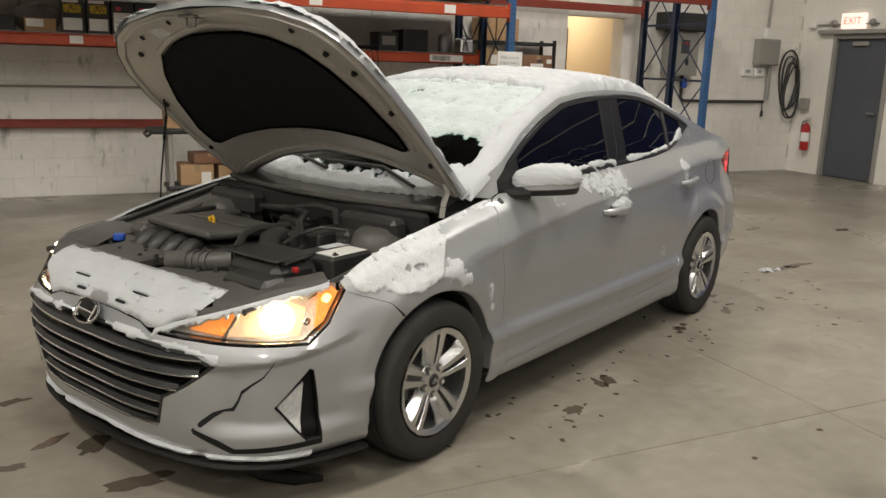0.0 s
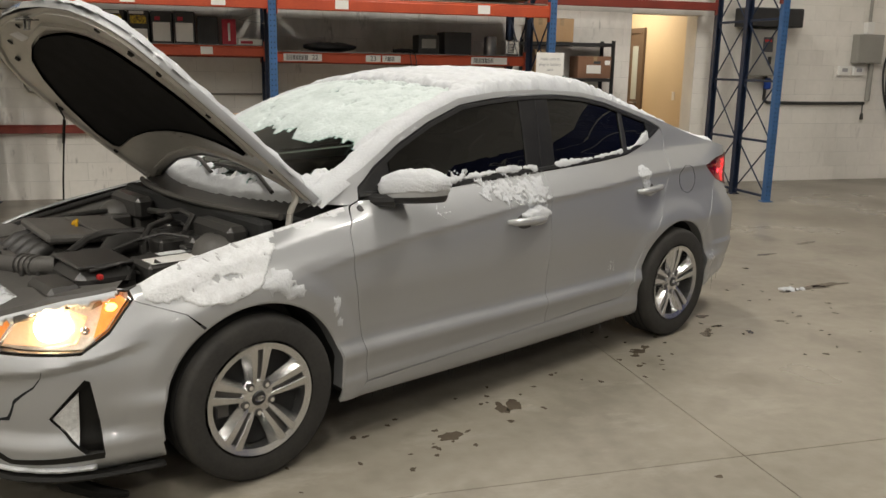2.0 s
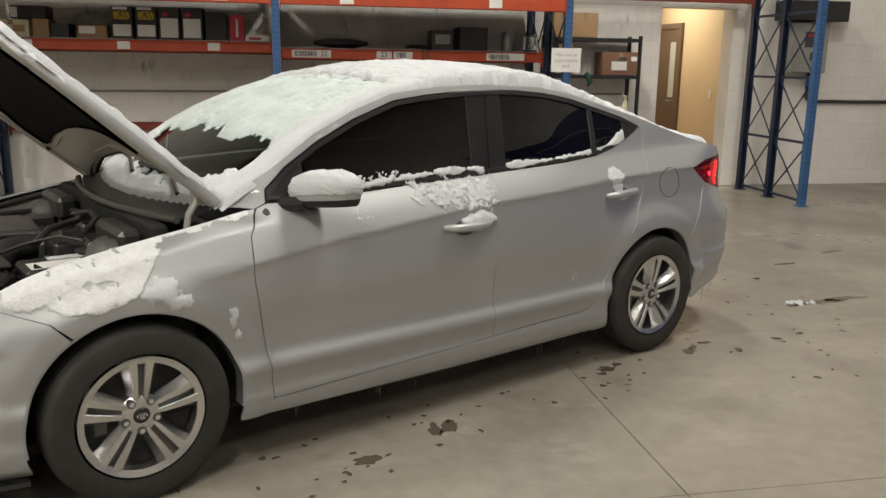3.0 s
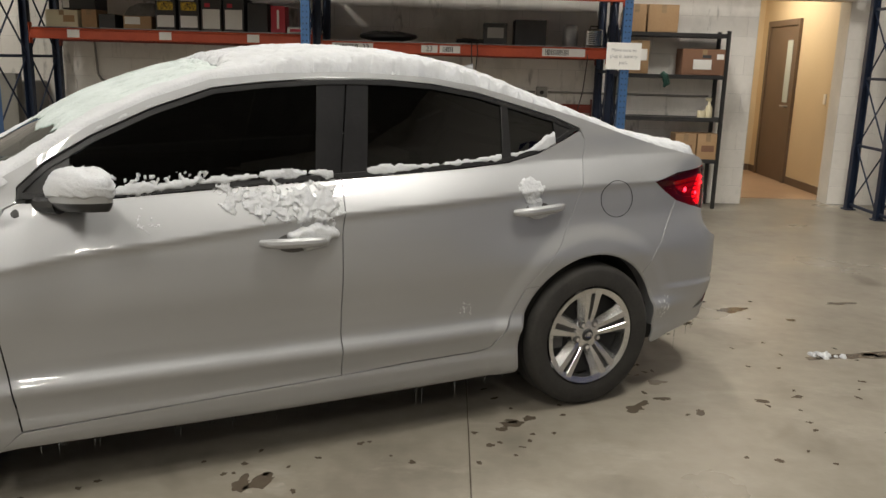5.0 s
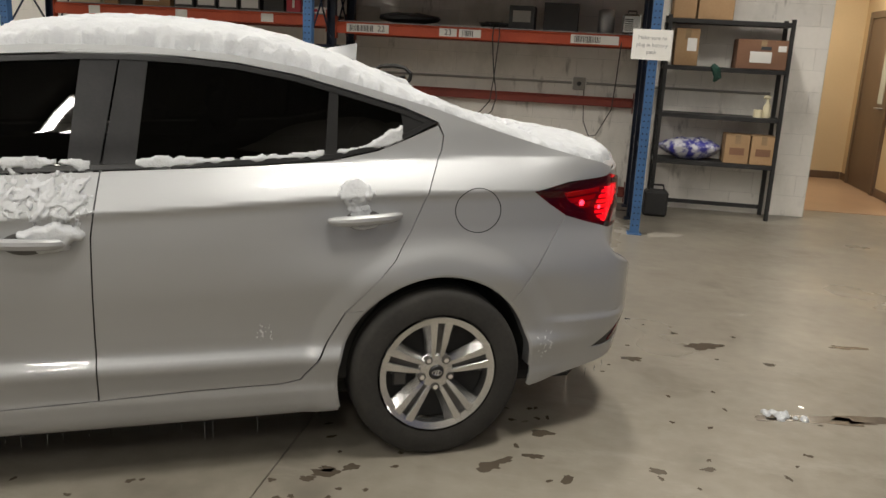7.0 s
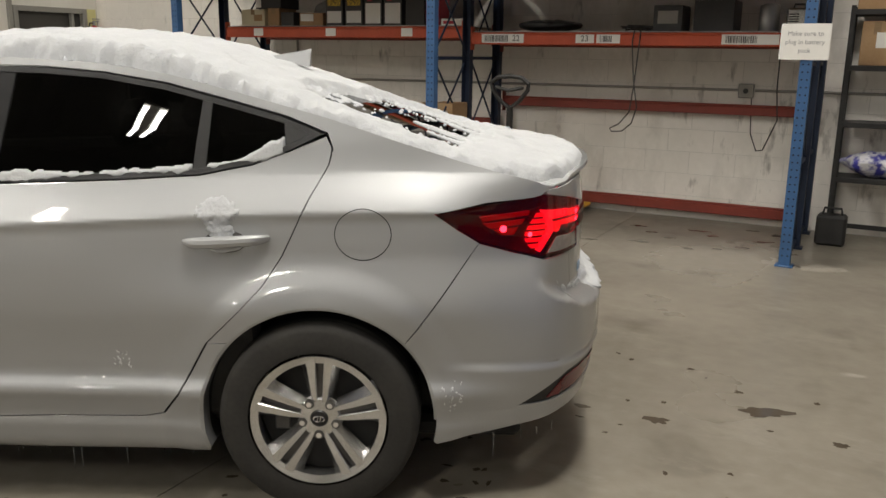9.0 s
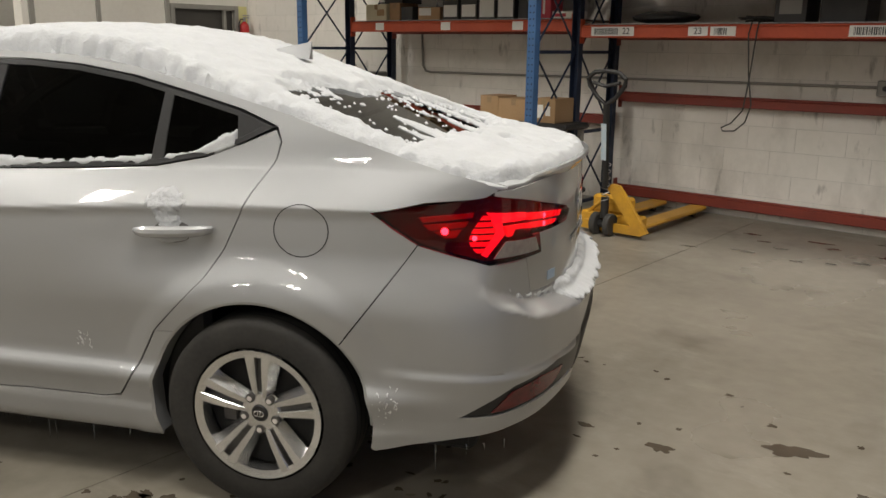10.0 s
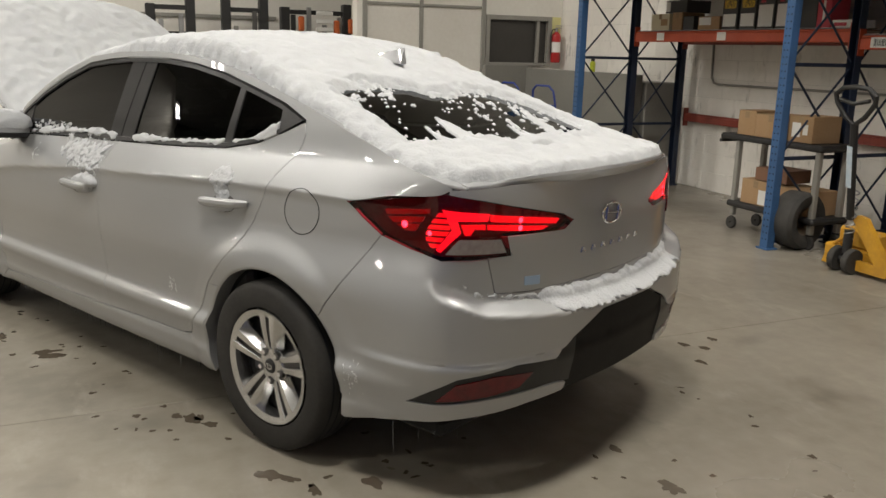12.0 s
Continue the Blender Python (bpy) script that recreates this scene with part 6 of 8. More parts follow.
part("terminal", B().cyl((-0.03, -0.40, 0.795), (-0.03, -0.40, 0.82), 0.016, n=12).box(-0.06, 0.0, -0.43, -0.37, 0.802, 0.816, 0.006), M_BAYBLACK, batt)
part("air_filter_box", B().box(-0.50, -0.28, -0.52, -0.22, 0.60, 0.80, 0.035), M_BAYBLACK, car)
part("filter_lid", B().box(-0.49, -0.29, -0.51, -0.23, 0.802, 0.815, 0.008), M_BAYBLACK, car)
duct = [(-0.60, -0.02, 0.752), (-0.56, -0.10, 0.758), (-0.53, -0.18, 0.762), (-0.47, -0.24, 0.77)]
part("intake_duct", B().tube(duct, 0.038, 14), M_BAYGREY, car)
for k in range(4):
    p = Vector(duct[1]).lerp(Vector(duct[2]), k / 3)
    part("duct_rib", B().tube([p + 0.041 * (math.cos(t) * Vector((0, 0, 1)) + math.sin(t) * Vector((0.94, 0.35, 0))) for t in np.linspace(0, 6.283, 16, endpoint=False)], 0.005, 6, closed=True), M_BAYGREY, car)
part("intake_hose", B().tube([(-0.30, -0.24, 0.76), (-0.24, -0.18, 0.80), (-0.16, -0.14, 0.80), (-0.08, -0.12, 0.78)], 0.045, 14), M_BAYBLACK, car)
part("fuse_box", B().box(-0.62, -0.50, -0.60, -0.36, 0.62, 0.775, 0.02), M_BAYBLACK, car)
part("relay_box", B().box(-0.02, 0.12, -0.40, -0.22, 0.66, 0.84, 0.02), M_BAYBLACK, car)
part("coolant_tank", B().box(-0.40, -0.20, 0.47, 0.60, 0.60, 0.79, 0.025), M_BAYGREY, car)
part("washer_cap", B().lathe([(0.0005, 0.008), (0.022, 0.007), (0.026, 0.0), (0.024, -0.02)], Matrix.Translation((-0.52, 0.46, 0.765)), 18), M_BLUECAP, car, "blue washer filler cap")
part("brake_reservoir", B().box(0.10, 0.22, -0.50, -0.38, 0.80, 0.885, 0.02), M_BAYGREY, car)
part("red_terminal_cap", B().box(-0.44, -0.42, -0.56, -0.535, 0.77, 0.79, 0.004), M_REDPAINT, car)
rng = random.Random(4)
for k in range(12):
    x, y = rng.uniform(-0.42, 0.1), rng.uniform(-0.5, 0.45)
    pts = [(x, y, 0.74)]
    for _ in range(4):
        x, y = min(max(x + rng.uniform(-0.13, 0.13), -0.46), 0.2), min(max(y + rng.uniform(-0.15, 0.15), -0.55), 0.52)
        pts.append((x, y, 0.74 + rng.uniform(0.0, 0.075)))
    part("engine_hose", B().tube(pts, rng.choice((0.008, 0.011, 0.016)), 8), rng.choice((M_BAYBLACK, M_BAYBLACK, M_BAYGREY)), car)
# wall coloured near black for the shadow at the rear of the bay
part("scuttle_wall", B().box(0.14, 0.20, -0.66, 0.66, 0.78, 0.925, 0.012), M_UNDER, car)
part("scuttle_seal", B().tube([(0.13 + 0.10 * (abs(y) / 0.66) ** 2, y, 0.938) for y in np.linspace(-0.66, 0.66, 25)], 0.014, 10), M_BAYGREY, car)
for sg in (-1, 1):
    part("bay_corner_cover", B().box(0.04, 0.13, sg * 0.44 - 0.16, sg * 0.44 + 0.16, 0.80, 0.905, 0.02), M_BAYBLACK, car)
sc = B()
ys = np.linspace(-0.68, 0.68, 25)
base = lambda y: 0.275 + 0.13 * (abs(y) / 0.66) ** 2
rows = [[(0.15 + 0.10 * (abs(y) / 0.66) ** 2, y, 0.945) for y in ys], [(0.20 + 0.10 * (abs(y) / 0.66) ** 2, y, 0.955) for y in ys], [(base(y) + 0.01, y, top(base(y) + 0.01, y).z - 0.012) for y in ys]]
sc.add([p for r in rows for p in r], [(r * 25 + k, r * 25 + k + 1, (r + 1) * 25 + k + 1, (r + 1) * 25 + k) for r in range(2) for k in range(24)])
part("scuttle_panel", sc, M_BAYBLACK, car)
for pts in ([(0.30, -0.48), (0.36, -0.25), (0.35, 0.10)], [(0.30, 0.05), (0.37, 0.30), (0.42, 0.58)]):
    part("wiper", B().tube([top(x, y, 0.018) for x, y in pts], 0.009, 8), M_BAYBLACK, car)

# the crack in the front bumper
crk = [(0.79, 0.555), (0.775, 0.525), (0.75, 0.495), (0.71, 0.47), (0.674, 0.443), (0.66, 0.41), (0.64, 0.38), (0.605, 0.375), (0.573, 0.36), (0.53, 0.325), (0.49, 0.293)]
wid = [0.001, 0.002, 0.003, 0.004, 0.006, 0.006, 0.007, 0.004, 0.009, 0.010, 0.004]
b = B()
lo = [body(s, z - w, 0.0012) for (s, z), w in zip(crk, wid)]
hi = [body(s - w * 0.6, z + w, 0.0012) for (s, z), w in zip(crk, wid)]
b.add(lo + hi, [(k, k + 1, 11 + k + 1, 11 + k) for k in range(10)])
part("crack", b, M_HOLE, fb, "jagged black crack")
part("loose_undertray", B().tube([(-0.62, -0.30, 0.15), (-0.64, -0.42, 0.10), (-0.60, -0.55, 0.055), (-0.52, -0.64, 0.03), (-0.44, -0.70, 0.018)], [0.02, 0.028, 0.03, 0.026, 0.012], 8).box(-0.55, -0.5, -0.68, -0.62, 0.09, 0.16, 0.006), M_PLASTIC, car, "torn plastic undertray hanging down")


# ---- snow ----
def nz(x, y, f=1.0, k=0.0):
    return noise.noise(Vector((x * f, y * f, k)))


def snow(name, fn, u0, u1, v0, v1, d, depth, label, material=M_SNOW, lumps=0.006):
    """A snow layer on the surface fn wherever depth(u, v) is above zero; its rim sinks into the surface."""
    nu, nv = int((u1 - u0) / d) + 1, int((v1 - v0) / d) + 1
    vs, hs = [], []
    for i in range(nu + 1):
        for j in range(nv + 1):
            u, v = u0 + i * d, v0 + j * d
            h = depth(u, v)
            if h > 0:
                h = h + lumps * nz(u, v, 18, 3.1) * min(1, h / 0.012) + 0.3 * lumps * nz(u, v, 60, 1.7) * min(1, h / 0.01)
            vs.append(fn(u, v, min(h, 0.12) if h > 0 else -0.006))
            hs.append(h)
    b = B()
    fs = []
    for i in range(nu):
        for j in range(nv):
            q = (i * (nv + 1) + j, (i + 1) * (nv + 1) + j, (i + 1) * (nv + 1) + j + 1, i * (nv + 1) + j + 1)
            if max(hs[k] for k in q) > 0:
                fs.append(q)
    used = sorted({k for q in fs for k in q})
    at = {k: n for n, k in enumerate(used)}
    b.add([vs[k] for k in used], [tuple(at[k] for k in q) for q in fs])
    return thing(name, b, material, label, "snow", kind="stuff", m=CAR, smooth=80)


def soft_edge(d, w=0.03):
    """Depth share for a distance d inside an edge: a rounded shoulder."""
    if d <= 0:
        return max(d * 4, -1)
    return math.sqrt(max(0.0, 1 - (1 - min(d / w, 1)) ** 2))


def glass_clear(x, y):
    """Distance inside the part of the rear glass that was blown clear."""
    front = lerp([(-0.50, 2.64), (-0.38, 2.63), (-0.21, 2.66), (-0.14, 2.71), (-0.07, 2.77), (0.02, 2.80), (0.08, 2.765), (0.12, 2.75), (0.30, 2.755), (0.38, 2.81), (0.45, 2.91), (0.50, 3.03)], y)
    back = lerp([(-0.56, 3.10), (-0.46, 3.14), (-0.36, 3.155), (-0.26, 3.165), (-0.21, 3.21), (-0.03, 3.205), (0.10, 3.225), (0.33, 3.195), (0.42, 3.17)], y)
    return min(x - front, back - x, y + lerp([(2.6, 0.475), (2.9, 0.515), (3.15, 0.565)], x), 0.48 - y)


def roof_snow(x, y):
    lim = lerp([(1.1, 0.64), (1.3, 0.630), (1.6, 0.615), (2.0, 0.60), (2.3, 0.60), (2.6, 0.632), (2.85, 0.635), (3.0, 0.66), (3.2, 0.685), (3.33, 0.66), (3.45, 0.58), (3.52, 0.45), (3.57, 0.28), (3.60, 0.1)], x)
    e = lim - abs(y) + 0.012 * nz(x, y, 9, 0.5) + 0.014 * nz(x, y, 25, 2.5) + 0.010 * nz(x, y, 55, 4.5)
    end = 3.590 - 0.38 * y * y - x
    e = min(e, end, x - 1.25 + 0.13 * step(0.48, 0.60, abs(y)) + 0.02 * nz(x, y, 8, 3) + 0.012 * nz(x, y, 30, 3))
    t = lerp([(1.1, 0.020), (1.25, 0.026), (1.45, 0.046), (1.9, 0.055), (2.35, 0.052), (2.6, 0.034), (3.0, 0.026), (3.3, 0.032), (3.5, 0.036), (3.6, 0.03)], x)
    h = t * soft_edge(e + 0.010 * nz(x, y, 80, 1.5), 0.045) * (1 + 0.35 * nz(x, y, 36, 6.5) * (1 - step(0.02, 0.10, e)))
    # glass blown clear at the rear
    g = glass_clear(x, y)
    if g > -0.05:
        clear = step(-0.05, 0.015, g + 0.035 * nz(x, y, 16, 9.0) + 0.02 * nz(x, y, 45, 2.0))
        h = h * (1 - clear) - clear * 0.004
    # small scoured patches on the boot lid
    for px, py, r in ((3.33, -0.10, 0.045), (3.30, 0.18, 0.03), (3.26, 0.35, 0.025)):
        dd = math.hypot((x - px) * 2.2, y - py)
        h *= 1 - 0.97 * (1 - step(r * 0.6, r * 1.5, dd + 0.012 * nz(x, y, 30)))
    return h


def rear_glass_snow(x, y):
    """What is left on the rear glass: a torn rim, tongues from below, streaks and flecks."""
    g = glass_clear(x, y) + 0.030 * nz(x, y, 15, 9.0) + 0.022 * nz(x, y, 42, 2.0) + 0.010 * nz(x, y, 100, 5.0)
    k = 1 - step(-0.012, 0.010, g)
    # tongues that reach up the glass from its lower edge: tip x, tip y, foot x, half width, lean
    for tx, ty, fx, w, lean in ((2.95, -0.265, 3.17, 0.055, -0.18), (3.05, -0.395, 3.15, 0.035, -0.15), (3.02, -0.555, 3.12, 0.022, -0.1), (3.08, 0.02, 3.21, 0.022, -0.3), (3.10, 0.24, 3.21, 0.03, -0.3)):
        u = (x - tx) / (fx - tx)
        if 0 < u < 1.2:
            k = max(k, 1 - step(-0.006, 0.006, abs(y - ty - lean * (x - tx)) - w * u ** 0.8 + 0.008 * nz(x, y, 45, 3.3)))
    across = y + 0.38 * x
    streak = 0.9 * nz(x * 0.14, across, 15, 7.7) + 0.5 * nz(x * 0.25, across, 40, 4.2) + 0.35 * nz(x, y, 45, 2.2)
    k = max(k, step(0.50, 0.62, streak + 0.24 * step(-0.16, 0.02, y) - 1.2 * max(0, g - 0.06)))
    fleck = 0.75 * nz(x * 0.7, across, 26, 1.3) + 0.8 * nz(x * 0.7, across, 55, 6.1) + 0.3 * nz(x, y, 125, 2.1)
    k = max(k, step(0.58, 0.70, fleck + 0.22 * (1 - step(0.02, 0.12, x - 2.66)) + 0.10 * step(-0.2, 0.0, y)))
    e = min(x - 2.60, 3.24 - x, y + 0.57, 0.52 - y)
    return (0.0045 * k + 0.006 * (1 - step(-0.012, 0.010, g))) * step(0, 0.02, e) - 0.002


def screen_snow(x, y):
    b2 = base(y)
    e = min(lerp([(0.3, 0.735), (0.6, 0.722), (0.9, 0.685), (1.1, 0.652), (1.3, 0.63)], x) - abs(y), x - b2 + 0.05, 1.222 + 0.078 * step(0.46, 0.56, abs(y)) - x + 0.02 * nz(0, y, 7, 5) + 0.012 * nz(x, y, 30, 5))
    upper = x - lerp([(-0.7, 0.60), (-0.55, 0.645), (-0.45, 0.66), (-0.20, 0.60), (-0.1, 0.65), (0.2, 0.64), (0.5, 0.62), (0.65, 0.60)], y) + 0.05 * nz(x, y, 7, 5) + 0.03 * nz(x, y, 22, 6) + 0.012 * nz(x, y, 60, 2)
    low = b2 + lerp([(-0.7, 0.20), (-0.5, 0.075), (-0.2, 0.05), (0.2, 0.06), (0.42, 0.10), (0.52, 0.20), (0.62, 0.30), (0.7, 0.34)], y) - x + 0.05 * nz(x, y, 9, 8) + 0.05 * nz(x, y, 24, 2) + 0.03 * nz(x, y, 60, 2)
    side = (-0.615 + 0.04 * step(0.5, 1.0, x)) - y + 0.022 * nz(x, y, 11, 3) + 0.012 * nz(x, y, 35, 3)
    h = max(0.010 * soft_edge(upper, 0.05), 0.013 * soft_edge(low, 0.03), 0.030 * soft_edge(side, 0.035), 0.02 * soft_edge(y - 0.60, 0.03))
    pit = nz(x * 0.6, y, 14, 12) + 0.6 * nz(x, y, 40, 13)
    if upper > 0.02 and abs(y) < 0.55:
        h *= 1 - 1.5 * step(0.42, 0.60, pit + 0.25 * step(0.95, 1.2, x))
    # bare slits along the upper edge of the screen
    if 1.12 < x < 1.235 and abs(y) < 0.5:
        h *= 1 - 1.6 * step(0.08, 0.22, nz(x * 3.2, y, 7, 4) + 0.35 * nz(x, y, 45, 7) - 2.5 * max(0.0, 1.17 - x))
    # thin film left on the glass
    film = nz(x * 0.5 + y * 0.4, y, 18, 21) + 0.6 * nz(x, y, 55, 22)
    if h <= 0.0 and x > b2 + 0.02:
        h = 0.003 * step(0.62, 0.75, film) - 0.003
    return min(h, 0.03 * soft_edge(e, 0.04)) if e < 0.04 else h


snow("roof_snow", top, 1.10, 3.61, -0.72, 0.72, 0.0095, roof_snow, "thick white snow on the car's roof and boot lid", lumps=0.009)
snow("rear_window_snow", top, 2.60, 3.24, -0.57, 0.52, 0.0055, rear_glass_snow, "thin streaks of snow on the rear glass", lumps=0.001)
ws = snow("windscreen_snow", top, 0.22, 1.31, -0.745, 0.74, 0.0115, screen_snow, "crusted white snow over the windscreen and its base", lumps=0.004)
# the crust over bare glass has a greenish cast; base and pillars are plain snow
ws.data.materials.append(M_MINT)
for f in ws.data.polygons:
    c = f.center
    if c.x > base(c.y) + 0.22 and abs(c.y) < 0.57:
        f.material_index = 1
snow("hood_snow", hood_at, 0.12, 1.15, -0.735, 0.735, 0.0145,
     lambda a, y: 0.022 * soft_edge(min(lerp([(0, 0.69), (0.3, 0.712), (0.55, 0.72), (0.70, 0.715), (0.84, 0.695), (0.95, 0.645), (1.04, 0.555), (1.10, 0.41), (1.14, 0.0)], a) - abs(y), a - 0.23 + 0.21 * (y / 0.7) ** 2, 1.13 - a), 0.03) * (0.85 + 0.4 * nz(a, y, 4)), "white snow on the raised hood", lumps=0.011)


def wing_top(u):
    return lerp([(-0.42, 0.775), (-0.28, 0.822), (-0.1, 0.862), (0.1, 0.898), (0.3, 0.932), (0.45, 0.962)], float(np.interp(u, ARC, HALF[:, 0])))


def fender_snow(s, w):
    x = float(np.interp(s, ARC, HALF[:, 0]))
    z = wing_top(s) - w
    lowb = lerp([(-0.40, 0.748), (-0.30, 0.725), (-0.15, 0.705), (-0.02, 0.72), (0.05, 0.78), (0.12, 0.87), (0.3, 0.92), (0.45, 0.95)], x)
    e = min(z - lowb, x + 0.385) + 0.014 * nz(s, z, 14, 1) + 0.010 * nz(s, z, 40, 2)
    return 0.006 * soft_edge(min(e, w + 0.004), 0.012) if e > 0 and nz(s, z, 30, 5) + 0.4 * nz(s, z, 70, 5) > -0.42 else -0.004


def bits(patches):
    """Small ragged snow patches: (x, z, half width, half height, depth)."""
    def f(s, z):
        x = float(np.interp(s, ARC, HALF[:, 0]))
        h = -0.01
        for px, pz, rx, rz, t in patches:
            d = 1 - math.hypot((x - px) / rx, (z - pz) / rz) + 0.55 * nz(s, z, 20, px * 9) + 0.45 * nz(s, z, 55, pz * 9)
            h = max(h, t * soft_edge(d, 0.5))
        return h
    return f


snow("fender_snow", lambda u, w, o=0.0: body(u, wing_top(u) - w, o), sx(-0.42), sx(0.46), -0.002, 0.20, 0.0065, fender_snow, "thin crusted snow on the front fender", M_FROST, lumps=0.004)
snow("fender_snow", body, sx(-0.02), sx(0.42), 0.48, 0.80, 0.010, bits([(0.09, 0.745, 0.055, 0.045, 0.007), (0.15, 0.70, 0.05, 0.03, 0.005), (0.335, 0.60, 0.018, 0.05, 0.004), (0.35, 0.545, 0.015, 0.03, 0.003)]), "small snow patches over the front wheel arch", lumps=0.003)


def door_snow(s, z):
    x = float(np.interp(s, ARC, HALF[:, 0]))
    topz = lerp([(0.7, 0.99), (1.05, 1.02), (1.5, 1.04), (1.6, 1.03)], x)
    belt = 0.011 - abs(z - topz - 0.012) + 0.016 * nz(s, z, 15, 3) + 0.012 * nz(s, 0, 6, 8) + 0.008 * nz(s, z, 50, 8)
    h = 0.009 * soft_edge(min(belt, 1.57 - x, x - 0.74), 0.012)
    lowb = lerp([(1.12, 0.97), (1.2, 0.925), (1.3, 0.895), (1.42, 0.87), (1.52, 0.865), (1.56, 0.90)], x)
    e = min(x - 1.13, 1.585 - x, z - lowb, topz + 0.01 - z) + 0.035 * nz(s, z, 13, 6) + 0.02 * nz(s, z, 40, 7)
    if e > 0:
        grain = nz(s, z, 30, 4) + 0.8 * nz(s, z, 66, 4) + 0.5 * nz(s, z, 130, 4)
        k = step(-0.30, 0.15, grain + 9 * (e - 0.045))
        h = max(h, 0.011 * soft_edge(e, 0.05) * k * (0.45 + 0.9 * abs(nz(s, z, 36, 9)) + 0.5 * abs(nz(s, z, 90, 2))) - 0.0012)
    # flecks thrown on the lower glass
    if x < 1.12 and z > topz:
        fl = 0.7 * nz(s, z, 40, 8) + 0.8 * nz(s, z, 95, 3) - 9 * (z - topz) + 0.12
        h = max(h, 0.005 * step(0.02, 0.25, fl))
    hd = 1 - math.hypot((x - 1.46) / 0.085, (z - 0.842) / 0.045) + 0.4 * nz(s, z, 24, 1)
    return max(h, 0.034 * soft_edge(hd, 0.5))


snow("door_snow", body, sx(0.74), sx(1.60), 0.78, 1.07, 0.0045, door_snow, "white snow stuck to the front door and its handle", lumps=0.006)


def rear_door_snow(s, z):
    x = float(np.interp(s, ARC, HALF[:, 0]))
    zz = lerp([(1.7, 1.046), (2.1, 1.064), (2.33, 1.08), (2.49, 1.112), (2.6, 1.155)], x)
    belt = 0.007 + 0.010 * nz(s, 0, 7, 2) + 0.012 * math.exp(-((x - 1.77) / 0.05) ** 2) + 0.014 * step(2.42, 2.55, x) + 0.008 * nz(s, z, 40, 6) - abs(z - zz - 0.008)
    h = 0.006 * soft_edge(min(belt, x - 1.70, 2.585 - x, abs(x - 2.325) - 0.025), 0.010)
    ragged = 0.22 * nz(s, z, 22, 8) + 0.28 * nz(s, z, 48, 8) + 0.2 * nz(s, z, 110, 5)
    d = 0.85 - math.hypot((x - 2.395) / 0.072, (z - 0.972) / 0.047) + ragged
    d2 = 0.85 - math.hypot((x - 2.405) / 0.045, (z - 0.915) / 0.058) + ragged
    d3 = 1 - math.hypot((x - 2.42) / 0.045, (z - 0.865) / 0.02) + 0.4 * nz(s, z, 26, 3)
    return max(h, 0.009 * soft_edge(max(d, d2), 0.5) * (0.4 + 0.8 * abs(nz(s, z, 40, 9)) + 0.5 * abs(nz(s, z, 95, 2))), 0.03 * soft_edge(d3, 0.5))


snow("door_snow", body, sx(1.69), sx(2.62), 0.83, 1.19, 0.004, rear_door_snow, "white snow along the rear window and handle", lumps=0.004)
def specks(cx, cz, rx, rz, k):
    """A splash of tiny frost grains round one spot."""
    def f(s, z):
        x = float(np.interp(s, ARC, HALF[:, 0]))
        d = math.hypot((x - cx) / rx, (z - cz) / rz)
        n = nz(s, z, 70, k) + 0.8 * nz(s, z * 0.6, 160, k + 3)
        return 0.0012 if n > 0.15 + 0.75 * d * d else -0.002
    return f


snow("frost_speck", body, sx(2.02), sx(2.16), 0.42, 0.58, 0.003, specks(2.085, 0.505, 0.05, 0.06, 2.0), "small frost splash on the rear door", M_FROST, lumps=0.0)
snow("frost_speck", body, sx(3.06), sx(3.24), 0.28, 0.48, 0.003, specks(3.12, 0.39, 0.06, 0.08, 5.0), "frost splash behind the rear wheel", M_FROST, lumps=0.0)
snow("frost_speck", body, sx(0.80), sx(0.98), 0.84, 0.98, 0.003, specks(0.90, 0.92, 0.06, 0.05, 9.0), "frost splash under the door mirror", M_FROST, lumps=0.0)


def bumper_snow(s, z):
    m = s if s <= SMAX else 2 * SMAX - s
    x = float(np.interp(m, ARC, HALF[:, 0]))
    zl = lerp(LEDGE, x)
    heavy = step(5.30, 5.45, s)
    e = min(z - (zl + 0.035 - 0.035 * heavy), zl + 0.055 + 0.012 * heavy - z, s - 5.03, SMAX + 0.52 - s) + 0.012 * nz(s, z, 14, 4) + 0.007 * nz(s, z, 45, 1)
    return (0.006 + 0.020 * heavy) * soft_edge(e, 0.032) if e > 0 and (heavy > 0.3 or nz(s, z, 28, 3) > -0.15) else -0.004


snow("bumper_snow", LR, 5.0, SMAX + 0.62, 0.60, 0.76, 0.0065, bumper_snow, "white snow on the rear bumper ledge", lumps=0.004)


def nose_snow(y, t):
    h = 0.0055 * soft_edge(min(0.50 - abs(y), (t - 0.03) * 0.2, (0.97 - t) * 0.2) + 0.012 * nz(y, t * 0.2, 14, 4) + 0.008 * nz(y, t * 0.2, 44, 5), 0.015)
    for cy, ct, w, ht in ((0.185, 0.437, 0.066, 0.04), (-0.20, 0.437, 0.07, 0.04), (0.13, 0.17, 0.045, 0.055), (-0.13, 0.17, 0.045, 0.055), (0, 0.08, 0.07, 0.2)):
        h *= step(0.7, 1.15, math.hypot((y - cy) / w, (t - ct) / ht) + 0.3 * nz(y, t * 0.2, 40))
    return h if h > 0.0008 and nz(y, t * 0.2, 30, 9) > -0.55 else -0.004


def strip_snow(u, z):
    a = abs(u)
    strip = 0.010 - abs(z - lerp([(0, 0.602), (0.3, 0.590), (0.5, 0.579), (0.62, 0.55)], a)) + 0.012 * nz(u, z, 16, 6) + 0.006 * nz(u, z, 45, 6)
    return 0.009 * soft_edge(min(strip, 0.6 - a, a - 0.09), 0.012)


